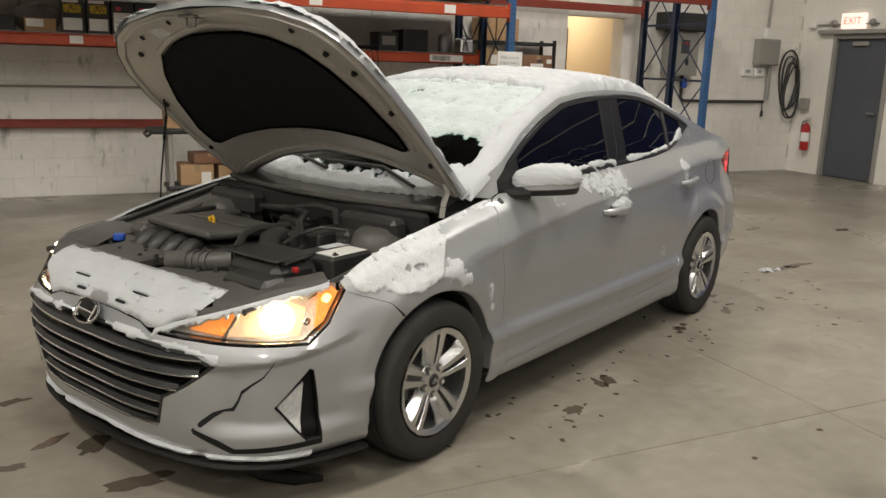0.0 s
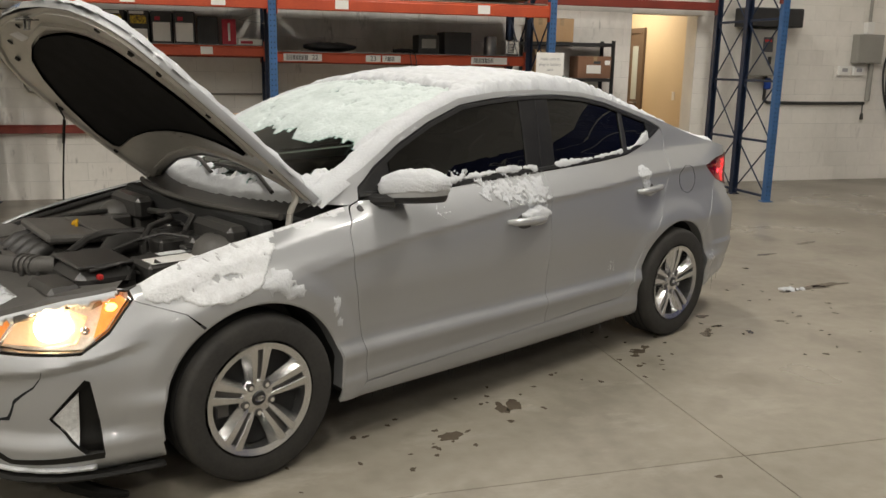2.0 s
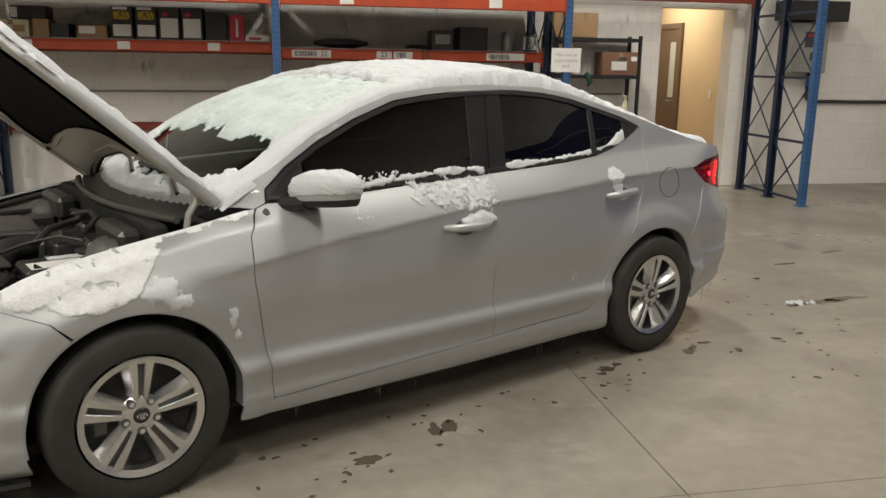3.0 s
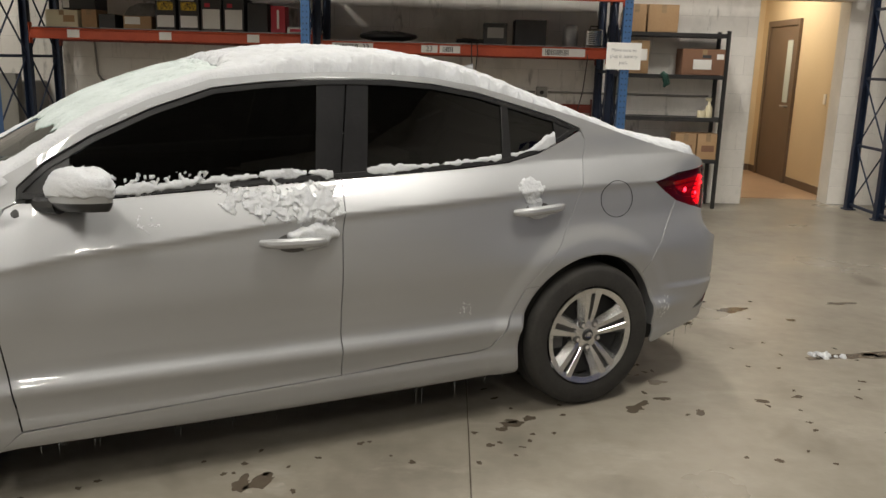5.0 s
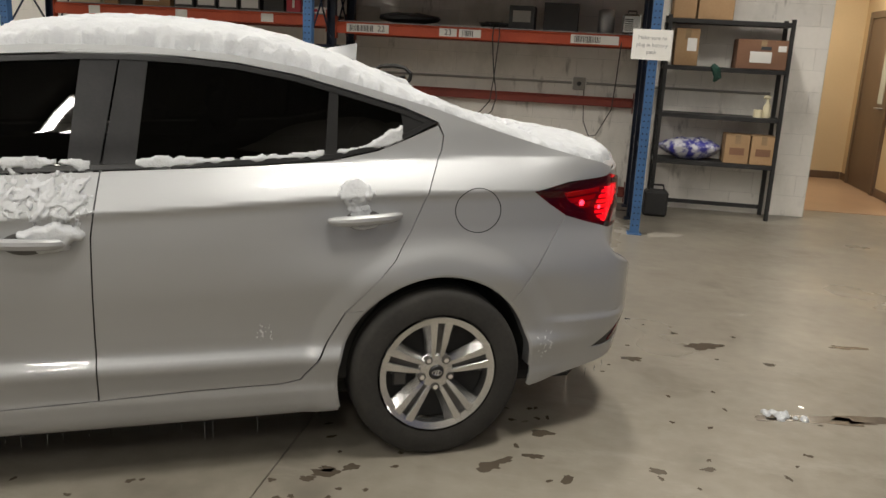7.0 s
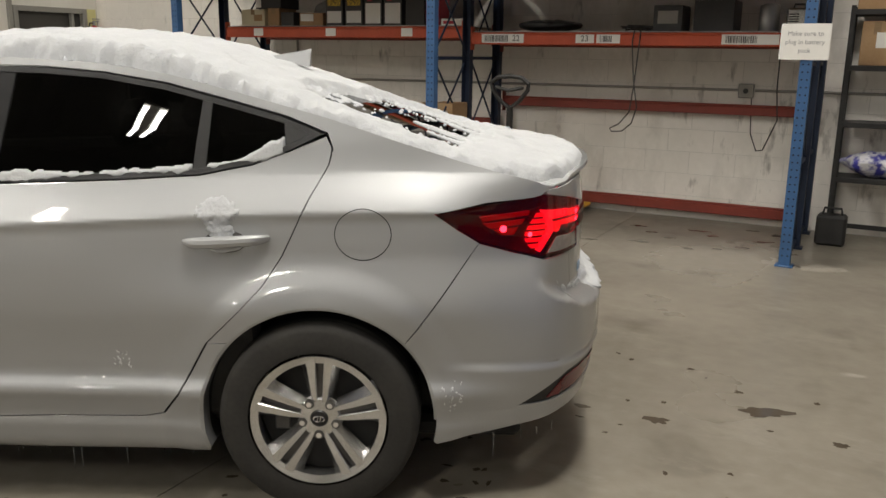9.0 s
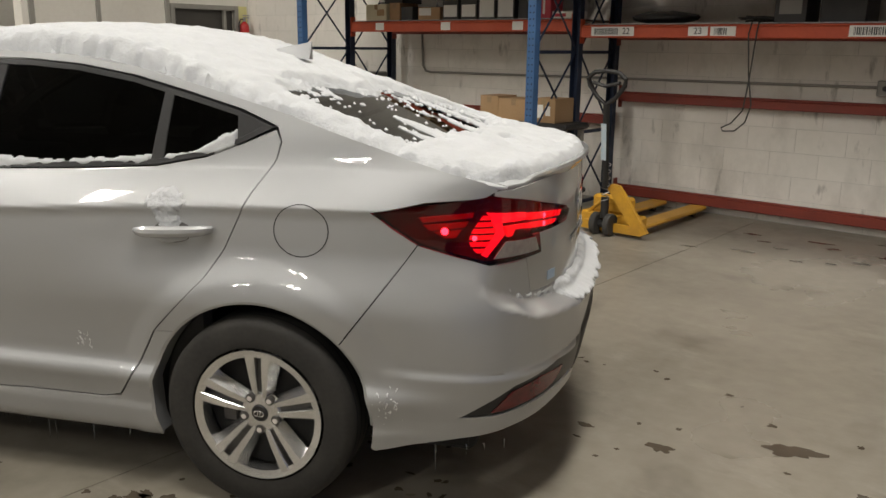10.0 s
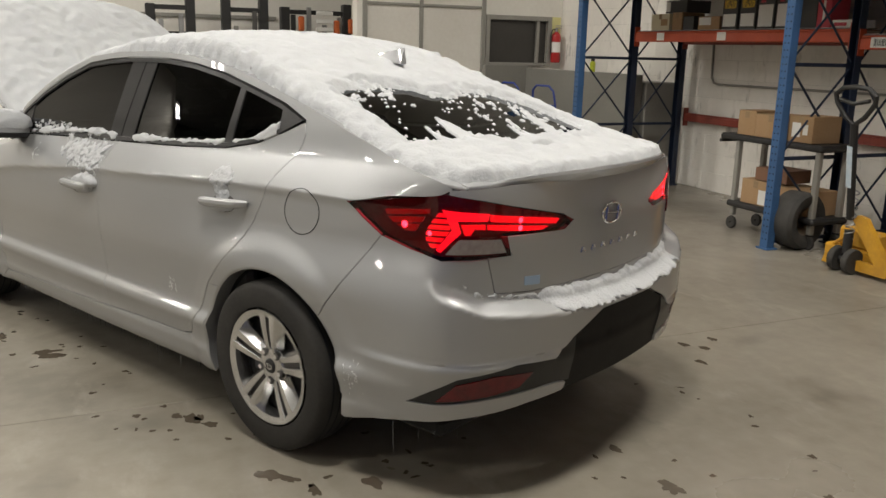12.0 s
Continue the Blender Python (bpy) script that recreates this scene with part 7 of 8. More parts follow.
snow("nose_snow", nose_at, -0.51, 0.51, 0.0, 1.0, 0.011, nose_snow, "thin white snow over the nose panel", lumps=0.003)
snow("grille_snow", LN, -0.62, 0.62, 0.54, 0.625, 0.008, strip_snow, "white snow along the grille's upper edge", lumps=0.003)
snow("lip_snow", LN, -0.95, 0.95, 0.17, 0.215, 0.010, lambda s, z: 0.022 * soft_edge(min(0.014 - abs(z - 0.192), 0.93 - abs(s)) + 0.008 * nz(s, z, 12, 2), 0.012) * step(-0.4, 0.0, nz(s, 0, 9, 3) + 0.15), "snow caked on the chin lip", lumps=0.006)


def brow(u):
    return lerp([(0.32, 0.617), (0.423, 0.657), (0.576, 0.70), (0.826, 0.752), (1.06, 0.772)], u)


def lamp_snow(s, w):
    e = min(0.017 - w, s - 0.33, 1.05 - s) + 0.010 * nz(s, w, 22, 3) + 0.010 * nz(s, w, 60, 3)
    return 0.0035 * soft_edge(min(e, w + 0.002), 0.008)


snow("lamp_snow", lambda u, w, o=0.0: body(u, brow(u) - w, o), 0.32, 1.08, -0.002, 0.06, 0.005, lamp_snow, "thin snow along the headlight's upper edge", lumps=0.002)


# snow on the mirror: a lumpy shell over its cap
ms = B()
rn, cn = 16, 48
vs = []
for i in range(rn + 1):
    for j in range(cn):
        a = 2 * math.pi * j / cn
        lo = 0.004 + 0.026 * nz(math.cos(a), math.sin(a), 2, 4) + 0.012 * nz(math.cos(a), math.sin(a), 11, 2)
        zz = lo + (0.0835 - lo) * i / rn
        k = max(0.05, 1 - (max(zz, 0) / 0.085) ** 2.6) ** 0.5
        cx, cy = math.cos(a), math.sin(a)
        fat = (0.009 + 0.006 * nz(cx, cy + zz * 20, 2.5, 7) + 0.004 * nz(cx * 2, cy * 2 + zz * 40, 5, 1)) * (0.15 + 0.85 * math.sin(math.pi * min(1, 0.08 + i / rn) * 0.5))
        ex = (0.085 * (abs(cx) ** 0.75) * k * (0.62 if cx > 0 else 1.0) + fat) * (1 if cx > 0 else -1)
        ey = (0.128 * (abs(cy) ** 0.8) * (0.75 + 0.25 * k) * (0.35 + 0.65 * min(1, (rn - i) / 3)) + fat) * (1 if cy > 0 else -1)
        vs.append((0.72 + ex + 0.045 * (ey / 0.118), -(0.885 + ey), 1.022 + zz * (1 - 0.5 * min(1, abs(ey / 0.140)) ** 2.4 if zz > 0 else 1) + 0.012 * ey / 0.118 + (fat if i > rn - 4 else 0)))
ms.add(vs, [(i * cn + j, i * cn + (j + 1) % cn, (i + 1) * cn + (j + 1) % cn, (i + 1) * cn + j) for i in range(rn) for j in range(cn)] + [tuple(range(cn)), tuple(range(rn * cn, (rn + 1) * cn))])
thing("mirror_snow", ms, M_SNOW, "white snow heaped on the door mirror", "snow", kind="stuff", m=CAR, smooth=80)

# icicles under the sill and bumper
rng = random.Random(7)
k = 0
for n in range(65):
    if n < 60:
        x = 0.45 + 1.85 * rng.random()
        p = body(sx(x), 0.192, -0.004)
    else:
        p = body(rng.uniform(4.62, 5.05), 0.245, -0.006)
    ln = rng.choice((0.012, 0.018, 0.025, 0.03, 0.045, 0.075)) * rng.uniform(0.7, 1.3)
    p = CAR @ Vector((p.x, p.y + 0.004, p.z + 0.006))
    ic = B().tube([p, p + Vector((0.001, 0, -ln * 0.4)), p + Vector((0.0, 0.001, -ln))], [0.0020, 0.0015, 0.0006], 6)
    thing("icicle", ic, M_ICE, "thin clear icicle hanging from the car's sill", "icicle", group="icicles")

# ---- things on the racks ----
def carton(x0, x1, y0, y1, z0, h, material, label, prints=(), name="cardboard_box", group="boxes on the racks", turn=0.0, tape=True):
    """A carton with slightly proud flaps and a tape strip; prints: (x share, z share, width share, height share, material)."""
    w, d = x1 - x0, y1 - y0
    ob = empty(name, label, "box", pose(x0 + w / 2, y0 + d / 2, z0, 0, 0, turn), group=group)
    body_ = part("carton", B().box(-w / 2, w / 2, -d / 2, d / 2, 0, h, 0.003), material, ob)
    part("flap", B().box(-w / 2, w / 2, -d / 2 - 0.001, -0.002, h, h + 0.003, 0.001), material, ob)
    part("flap", B().box(-w / 2, w / 2, 0.002, d / 2, h, h + 0.003, 0.001), material, ob)
    if tape:
        part("tape", B().box(-0.025, 0.025, -d / 2 - 0.0012, -d / 2, h * 0.7, h), M_WOOD, ob, smooth=0)
    for px, pz, pw, ph, m in prints:
        part("label", B().box(-w / 2 + w * px, -w / 2 + w * (px + pw), -d / 2 - 0.0022, -d / 2 - 0.0006, h * pz, h * (pz + ph)), m, ob, smooth=0)
    return ob


M_BLACKBOX = mat("black_carton", (0.03, 0.03, 0.031), 0.5, 0, (0.045, 0.044, 0.043), 6, 60, 0.9)
M_YELLOWINK = mat("yellow_print", (0.62, 0.42, 0.03), 0.5, 0, (0.10, 0.07, 0.02), 30, 60, 0.4)
M_CREAM = mat("cream_carton", (0.66, 0.60, 0.42), 0.6, 0, (0.58, 0.52, 0.36), 5, 60, 0.9)
DL, DR = 1.689, 1.637
for x0, kind in ((-0.80, 0), (-0.57, 0), (-0.35, 1), (-0.13, 1)):
    pr = ((0.08, 0.08, 0.84, 0.36, M_PAPER), (0.12, 0.60, 0.76, 0.26, M_YELLOWINK), (0.08, 0.90, 0.7, 0.09, M_PAPER)) if kind == 0 else ((0.08, 0.06, 0.84, 0.60, M_PAPER), (0.18, 0.72, 0.26, 0.12, M_REDBOX))
    carton(x0, x0 + 0.20, 5.42, 5.80, DL, 0.31, M_BLACKBOX, "black carton with yellow print and a white label" if kind == 0 else "black carton with a large white label", pr, tape=False)
carton(-1.13, -0.86, 5.42, 5.70, DL, 0.12, M_CARD, "small brown carton with a white sticker", ((0.05, 0.35, 0.55, 0.6, M_PAPER),), turn=6)
carton(0.10, 0.30, 5.44, 5.80, DL, 0.27, M_BLACKBOX, "plain black carton on the wire deck", tape=False)
carton(0.34, 0.48, 5.40, 5.60, DL, 0.25, M_REDBOX, "tall red carton with a white stripe", ((0.42, 0.15, 0.16, 0.7, M_PAPER),), tape=False)
carton(0.50, 0.74, 5.40, 5.6, DL, 0.055, M_PAPER, "flat white and red packet", ((0.1, 0.2, 0.5, 0.5, M_REDBOX),), name="flat_packet", tape=False)
rng = random.Random(3)
carton(-1.88, -1.55, 5.42, 5.75, DL, 0.16, M_CREAM, "cream carton with a torn corner", ((0.55, 0.3, 0.35, 0.4, M_CARD),), turn=-4)
carton(-1.53, -1.38, 5.42, 5.70, DL, 0.17, M_CARD, "narrow brown carton beside a cream one")
carton(-1.36, -1.20, 5.42, 5.72, DL, 0.13, M_BLACKBOX, "low black carton on the wire deck", tape=False)
carton(-1.75, -1.42, 5.5, 5.8, DL + 0.175, 0.12, M_BLACKBOX, "dark carton lying on top of others", ((0.02, 0.1, 0.2, 0.8, M_PAPER),), tape=False)


def sack(name, cx, cy, z0, rx, ry, h, material, label, category, seed):
    """A slumped soft bag with folds."""
    b = B()
    nu, nv = 40, 14
    vs = []
    for i in range(nv + 1):
        t = i / nv
        for j in range(nu):
            a = 2 * math.pi * j / nu
            f = 1 + 0.16 * noise.noise(Vector((math.cos(a) * 2, math.sin(a) * 2, t * 3 + seed))) + 0.07 * noise.noise(Vector((math.cos(a) * 7, math.sin(a) * 7, t * 8 + seed)))
            r = (math.sin(math.pi * (0.06 + 0.90 * t)) ** 0.55) * f
            vs.append((cx + rx * r * math.cos(a), cy + ry * r * math.sin(a), z0 + h * (t ** 0.8) * (1 + 0.12 * noise.noise(Vector((math.cos(a) * 3, math.sin(a) * 3, seed)))) ))
    b.add(vs, [(i * nu + j, i * nu + (j + 1) % nu, (i + 1) * nu + (j + 1) % nu, (i + 1) * nu + j) for i in range(nv) for j in range(nu)] + [tuple(range(nu))[::-1], tuple(range(nv * nu, (nv + 1) * nu))])
    return thing(name, b, material, label, category, smooth=70)


sack("folded_tarp", 1.47, 5.62, DR, 0.30, 0.16, 0.10, M_BLACK, "black folded tarp lying on the wire deck", "tarp", 2.0)
sack("plastic_film", -1.02, 5.86, DL, 0.24, 0.08, 0.26, mat("clear_film", (0.36, 0.36, 0.35), 0.25, 0, (0.55, 0.55, 0.54), 7, 30, 0.5, 0.006, 12), "crumpled clear plastic film behind boxes", "plastic film", 5.0)
carton(2.43, 2.66, 5.45, 5.75, DR, 0.20, M_BLACKBOX, "dark appliance carton with a pale panel", ((0.15, 0.3, 0.7, 0.5, M_GREYBOX),), tape=False)
carton(2.74, 3.05, 5.50, 5.85, DR, 0.24, M_BLACKBOX, "large black carton near a canister", tape=False)
drum = empty("steel_canister", "dull steel canister on the rack deck", "canister")
part("body", B().lathe([(0.0005, 0.0), (0.072, 0.0), (0.075, 0.006), (0.075, 0.19), (0.070, 0.20), (0.0005, 0.20)], Matrix.Translation((3.30, 5.58, DR)), 28), M_STEEL, drum)
part("lid", B().lathe([(0.0005, 0.212), (0.05, 0.21), (0.055, 0.20)], Matrix.Translation((3.30, 5.58, DR)), 24), M_STEEL, drum)
ch = empty("battery_charger", "small chrome charger with a vented face", "charger")
part("case", B().box(3.44, 3.60, 5.42, 5.62, DR, DR + 0.17, 0.015), M_CHROME, ch)
for k in range(6):
    part("vent", B().box(3.46, 3.53, 5.417, 5.421, DR + 0.03 + k * 0.018, DR + 0.038 + k * 0.018), M_HOLE, ch)
part("handle", B().tube([(3.48, 5.5, DR + 0.17), (3.485, 5.5, DR + 0.20), (3.555, 5.5, DR + 0.20), (3.56, 5.5, DR + 0.17)], 0.006, 8), M_BLACK, ch)
heap = B()
for k in range(14):
    pts = [(2.25 + rng.uniform(-0.1, 0.35), 5.45 + rng.uniform(0, 0.2), DR + 0.01 + rng.uniform(0, 0.04)) for _ in range(5)]
    heap.tube(pts, 0.006, 5)
thing("cable_heap", heap, M_CABLE, "tangled black cable on the rack deck", "cable")
thing("hanging_cable", B().tube([(2.31, 5.36, DR + 0.02), (2.31, 5.30, 1.55), (2.34, 5.30, 1.25), (2.38, 5.30, 1.03), (2.345, 5.30, 0.90), (2.27, 5.30, 0.832), (2.18, 5.30, 0.825), (2.165, 5.30, 0.85), (2.24, 5.30, 0.89), (2.32, 5.30, 0.99), (2.345, 5.30, 1.2), (2.37, 5.30, 1.56), (2.36, 5.36, DR + 0.02)], 0.0055, 8), M_CABLE, "black cable looped down from the rack deck", "cable")
thing("hanging_cable", B().tube([(3.45, 5.38, DR + 0.01), (3.44, 5.30, 1.5), (3.43, 5.4, 1.2), (3.42, 5.7, 0.95), (3.30, 5.95, 0.68), (3.235, 6.05, 0.66), (3.17, 6.1, 0.80), (3.15, 6.10, 1.12)], 0.005, 8), M_CABLE, "black charger lead running to the wall outlet", "cable")
for x0, nboards in ((2.35, 7), (-0.3, 7)):
    pl = empty("wooden_pallet", "rough wooden pallet on the upper rack level", "pallet", group="pallets")
    for k in range(nboards):
        part("deck_board", B().box(x0, x0 + 1.15, 4.66 + k * 0.095, 4.66 + k * 0.095 + 0.075, 2.30, 2.32, 0.002), M_WOOD, pl)
    for xx in (x0, x0 + 0.53, x0 + 1.06):
        part("stringer", B().box(xx, xx + 0.09, 4.66, 5.32, 2.215, 2.30, 0.003), M_WOOD, pl)
    for k in range(3):
        part("bottom_board", B().box(x0, x0 + 1.15, 4.66 + k * 0.28, 4.66 + k * 0.28 + 0.09, 2.197, 2.214, 0.002), M_WOOD, pl)
thing("wire_hanger", B().tube([(0.50, 5.22, 1.93), (0.68, 5.22, 2.0), (0.86 - 0.1, 5.22, 1.90), (0.50, 5.22, 1.93)], 0.003, 6).tube([(0.64, 5.22, 1.985), (0.65, 5.22, 2.05), (0.68, 5.24, 2.07)], 0.003, 6), M_STEEL, "bent steel wire hanger on the rack", "hanger")

# paper notice taped to the upright
sg_ = empty("paper_notice", "white paper notice with faint grey lines of print", "notice")
part("sheet", B().box(3.505, 3.815, YF - 0.012, YF - 0.010, 1.43, 1.665), M_PAPER, sg_, smooth=0)
for k, wd in enumerate(("Make sure to", "plug in battery", "pack")):
    text("words", wd, 0.042, pose(3.66, YF - 0.0135, 1.60 - 0.055 * k, 90, 0, 0), M_GREYINK, sg_)

# black shelf unit by the pier
sh = empty("shelf_unit", "black steel shelf unit, half full of boxes", "shelf")
SX0, SX1, SY0, SY1 = 3.86, 4.97, 5.78, 6.13
for x in (SX0, SX1 - 0.035):
    for y in (SY0, SY1 - 0.035):
        part("post", B().box(x, x + 0.035, y, y + 0.004, 0, 1.84).box(x if x > 4 else x, x + 0.004, y, y + 0.035, 0, 1.84), M_BLACK, sh, smooth=0)
for z in (1.81, 1.39, 0.955, 0.52):
    part("shelf_board", B().box(SX0 + 0.005, SX1 - 0.005, SY0 + 0.006, SY1 - 0.006, z - 0.04, z, 0.003), M_BLACK, sh)
part("cross_brace", B().box(SX0, SX1, SY1 - 0.03, SY1 - 0.025, 0.06, 0.10), M_BLACK, sh)
G = "boxes on the shelf"
carton(3.90, 4.10, 5.82, 6.08, 1.812, 0.27, M_CARD, "plain cardboard box on the top shelf", group=G)
carton(4.12, 4.43, 5.82, 6.1, 1.812, 0.27, M_CARD, "cardboard box with a taped lid", group=G)
carton(3.95, 4.16, 5.83, 6.05, 1.392, 0.33, M_CARD, "cardboard box with a white diamond label", ((0.5, 0.4, 0.4, 0.35, M_PAPER),), group=G)
carton(4.50, 4.95, 5.80, 6.06, 1.392, 0.26, M_CARD_DK, "reddish-brown carton with white labels", ((0.25, 0.22, 0.42, 0.38, M_PAPER), (0.78, 0.62, 0.16, 0.2, M_PAPER), (0.45, 0.66, 0.2, 0.12, M_INK)), group=G)
for x in (4.50, 4.735):
    carton(x, x + 0.22, 5.80, 6.02, 0.522, 0.265, M_CARD, "small cardboard box with printed mountain shape", ((0.2, 0.3, 0.6, 0.25, M_CARD_DK),), group=G)
sack("plastic_sack", 4.20, 5.95, 0.522, 0.28, 0.15, 0.20, M_CLEARBAG, "white plastic sack with dark blue print", "sack", 8.0)
thing("green_cloth", B().tube([(4.30, 5.80, 1.40), (4.33, 5.775, 1.37), (4.35, 5.77, 1.30), (4.32, 5.775, 1.26)], [0.03, 0.04, 0.035, 0.01], 8), M_GREEN, "dark green cloth hanging from a shelf", "cloth")
bt = empty("spray_bottle", "cream plastic bottle on the shelf", "bottle")
part("body", B().lathe([(0.0005, 0), (0.035, 0.0), (0.038, 0.01), (0.036, 0.10), (0.015, 0.14), (0.013, 0.17), (0.0005, 0.172)], Matrix.Translation((4.84, 5.87, 0.956)), 20), M_CREAM, bt)
part("nozzle", B().box(4.80, 4.86, 5.855, 5.885, 1.128, 1.16, 0.006), M_CREAM, bt)
part("cap", B().lathe([(0.0005, 0), (0.045, 0.0), (0.045, 0.07), (0.0005, 0.072)], Matrix.Translation((4.77, 5.88, 0.956)), 18), M_CREAM, bt)
bx = empty("battery_pack", "black jump battery pack standing by the upright", "battery pack")
part("case", B().box(3.80, 4.02, 5.56, 5.74, 0, 0.24, 0.02), M_BLACK, bx)
part("handle", B().tube([(3.84, 5.65, 0.24), (3.85, 5.65, 0.29), (3.97, 5.65, 0.29), (3.98, 5.65, 0.24)], 0.01, 8), M_BLACK, bx)

# ---- wall services ----
cd = B().tube([(-1.72, 6.135, 1.62), (-1.70, 6.135, 1.22), (-1.66, 6.135, 1.165), (-1.58, 6.135, 1.15), (0.6, 6.135, 1.16), (3.03, 6.135, 1.165)], 0.012, 8)
thing("conduit", cd, M_GREYBOX, "grey steel conduit along the block wall", "conduit")
thing("conduit", B().tube([(3.17, 6.135, 1.165), (4.8, 6.135, 1.165), (4.9, 6.135, 1.17)], 0.012, 8), M_GREYBOX, "grey steel conduit along the block wall", "conduit")
ot = empty("wall_outlet", "grey steel outlet box on the wall", "outlet")
part("box", B().box(3.04, 3.16, 6.09, 6.158, 1.10, 1.22, 0.006), M_GREYBOX, ot)
part("socket", B().lathe([(0.0005, 0.004), (0.02, 0.003), (0.022, 0)], Matrix.Translation((3.10, 6.09, 1.16)) @ Matrix.Rotation(radians(90), 4, "X"), 16), M_BLACK, ot)
# right-hand wall: panel, conduits, hose, extinguisher
YQ = YR - 0.004
pb = empty("breaker_box", "grey-brown steel electrical box on the white wall", "electrical box")
part("case", B().box(8.86, 9.28, YQ - 0.13, YQ, 1.64, 2.03, 0.006), M_GREYBOX, pb)
part("cover", B().box(8.875, 9.265, YQ - 0.138, YQ - 0.131, 1.655, 2.015, 0.004), M_GREYBOX, pb)
part("conduit", B().cyl((9.07, YQ - 0.05, 2.03), (9.07, YQ - 0.05, CEIL - 0.02), 0.022), M_GREYBOX, pb)
part("fitting", B().box(9.01, 9.13, YQ - 0.09, YQ - 0.01, 2.035, 2.20, 0.006), M_PAPER, pb)
part("conduit", B().cyl((9.18, YQ - 0.05, 1.64), (9.18, YQ - 0.05, 1.12), 0.035), M_GREYBOX, pb)
for x in (8.66, 8.90):
    ob = empty("thermostat", "small white control box on the wall", "control box", group="control boxes")
    part("case", B().box(x, x + 0.19, YQ - 0.045, YQ, 1.47, 1.60, 0.008), M_PAPER, ob)
    part("dial", B().box(x + 0.05, x + 0.14, YQ - 0.048, YQ - 0.0455, 1.52, 1.57), M_GREYINK, ob)
thing("conduit", B().tube([(7.5, YQ - 0.03, 1.55), (7.5, YQ - 0.03, 1.13), (7.56, YQ - 0.03, 1.09), (8.2, YQ - 0.03, 1.085), (9.15, YQ - 0.03, 1.09)], 0.022, 10), M_CABLE, "dark pipe along the white wall", "pipe")
thing("pull_cord", B().tube([(9.12, YQ - 0.04, 1.09), (9.13, YQ - 0.04, 0.95)], 0.008, 6).cyl((9.13, YQ - 0.04, 0.86), (9.13, YQ - 0.04, 0.95), 0.025, 0.018, 10), M_CABLE, "short dark cord with a plug", "cord")
hz = B()
for k in range(5):
    cx, rx, rz = 9.62 + 0.012 * k, 0.19 - 0.012 * k, 0.46 - 0.05 * (k % 3)
    hz.tube([(cx + rx * math.cos(t) + 0.03 * math.sin(2 * t + k), YQ - 0.03 - 0.018 * k, 1.42 - 0.04 * k + rz * math.sin(t)) for t in np.linspace(0, 2 * math.pi, 36, endpoint=False)], 0.014, 8, closed=True)
hh = empty("coiled_hose", "black hose coiled on a wall hook", "hose")
part("coil", hz, M_CABLE, hh)
part("hook", B().tube([(9.63, YQ, 1.90), (9.63, YQ - 0.11, 1.885), (9.63, YQ - 0.12, 1.93)], 0.008, 8), M_STEEL, hh)
part("nozzle", B().tube([(9.80, YQ - 0.05, 1.42), (9.78, YQ - 0.05, 1.55), (9.76, YQ - 0.06, 1.62)], 0.025, 8), M_BLACK, hh)
thing("junction_box", B().box(X1 - 0.09, X1 - 0.003, 6.0, 6.14, 0.98, 1.16, 0.006), M_GREYBOX, "grey junction box by the corner", "electrical box")


def extinguisher(m, label):
    e = empty("fire_extinguisher", label, "fire extinguisher", m, group="fire extinguishers")
    part("cylinder", B().lathe([(0.0005, 0), (0.055, 0), (0.065, 0.012), (0.066, 0.34), (0.058, 0.38), (0.03, 0.41), (0.022, 0.42), (0.0005, 0.42)], None, 28), M_REDPAINT, e)
    part("label", B().lathe([(0.0668, 0.14), (0.0668, 0.28)], None, 28), M_PAPER, e)
    part("valve", B().cyl((0, 0, 0.41), (0, 0, 0.47), 0.02, n=12).box(-0.015, 0.075, -0.012, 0.012, 0.465, 0.48, 0.003).box(-0.015, 0.085, -0.012, 0.012, 0.495, 0.508, 0.003), M_STEEL, e)
    part("hose", B().tube([(-0.01, 0, 0.45), (-0.06, 0, 0.45), (-0.085, 0, 0.38), (-0.08, 0, 0.22), (-0.075, 0, 0.12)], 0.010, 8), M_CABLE, e)
    part("bracket", B().box(-0.03, 0.03, 0.06, 0.075, 0.1, 0.36, 0.003), M_STEEL, e)
    return e


extinguisher(pose(X1 - 0.085, 5.95, 0.36, 0, 0, -90), "red fire extinguisher hung by the steel door")
ex = empty("exit_sign", "lit white exit sign with red letters and two lamps", "exit sign")
part("case", B().box(X1 - 0.07, X1 - 0.003, 5.17, 5.57, 2.20, 2.42, 0.008), M_EXIT, ex)
text("words", "EXIT", 0.15, pose(X1 - 0.073, 5.37, 2.31, 90, 0, -90), M_EXITRED, ex)
for y in (5.70, 5.04):
    part("lamp_head", B().lathe([(0.0005, 0.05), (0.03, 0.045), (0.05, 0.0), (0.045, -0.03), (0.0005, -0.035)], Matrix.Translation((X1 - 0.06, y, 2.29)) @ Matrix.Rotation(radians(-90), 4, "Y"), 20), M_STEEL, ex)
part("arm", B().cyl((X1 - 0.03, 4.95, 2.27), (X1 - 0.03, 6.05, 2.27), 0.012), M_STEEL, ex)
part("end_box", B().box(X1 - 0.08, X1 - 0.003, 6.02, 6.14, 2.22, 2.34, 0.01), M_PAPER, ex)
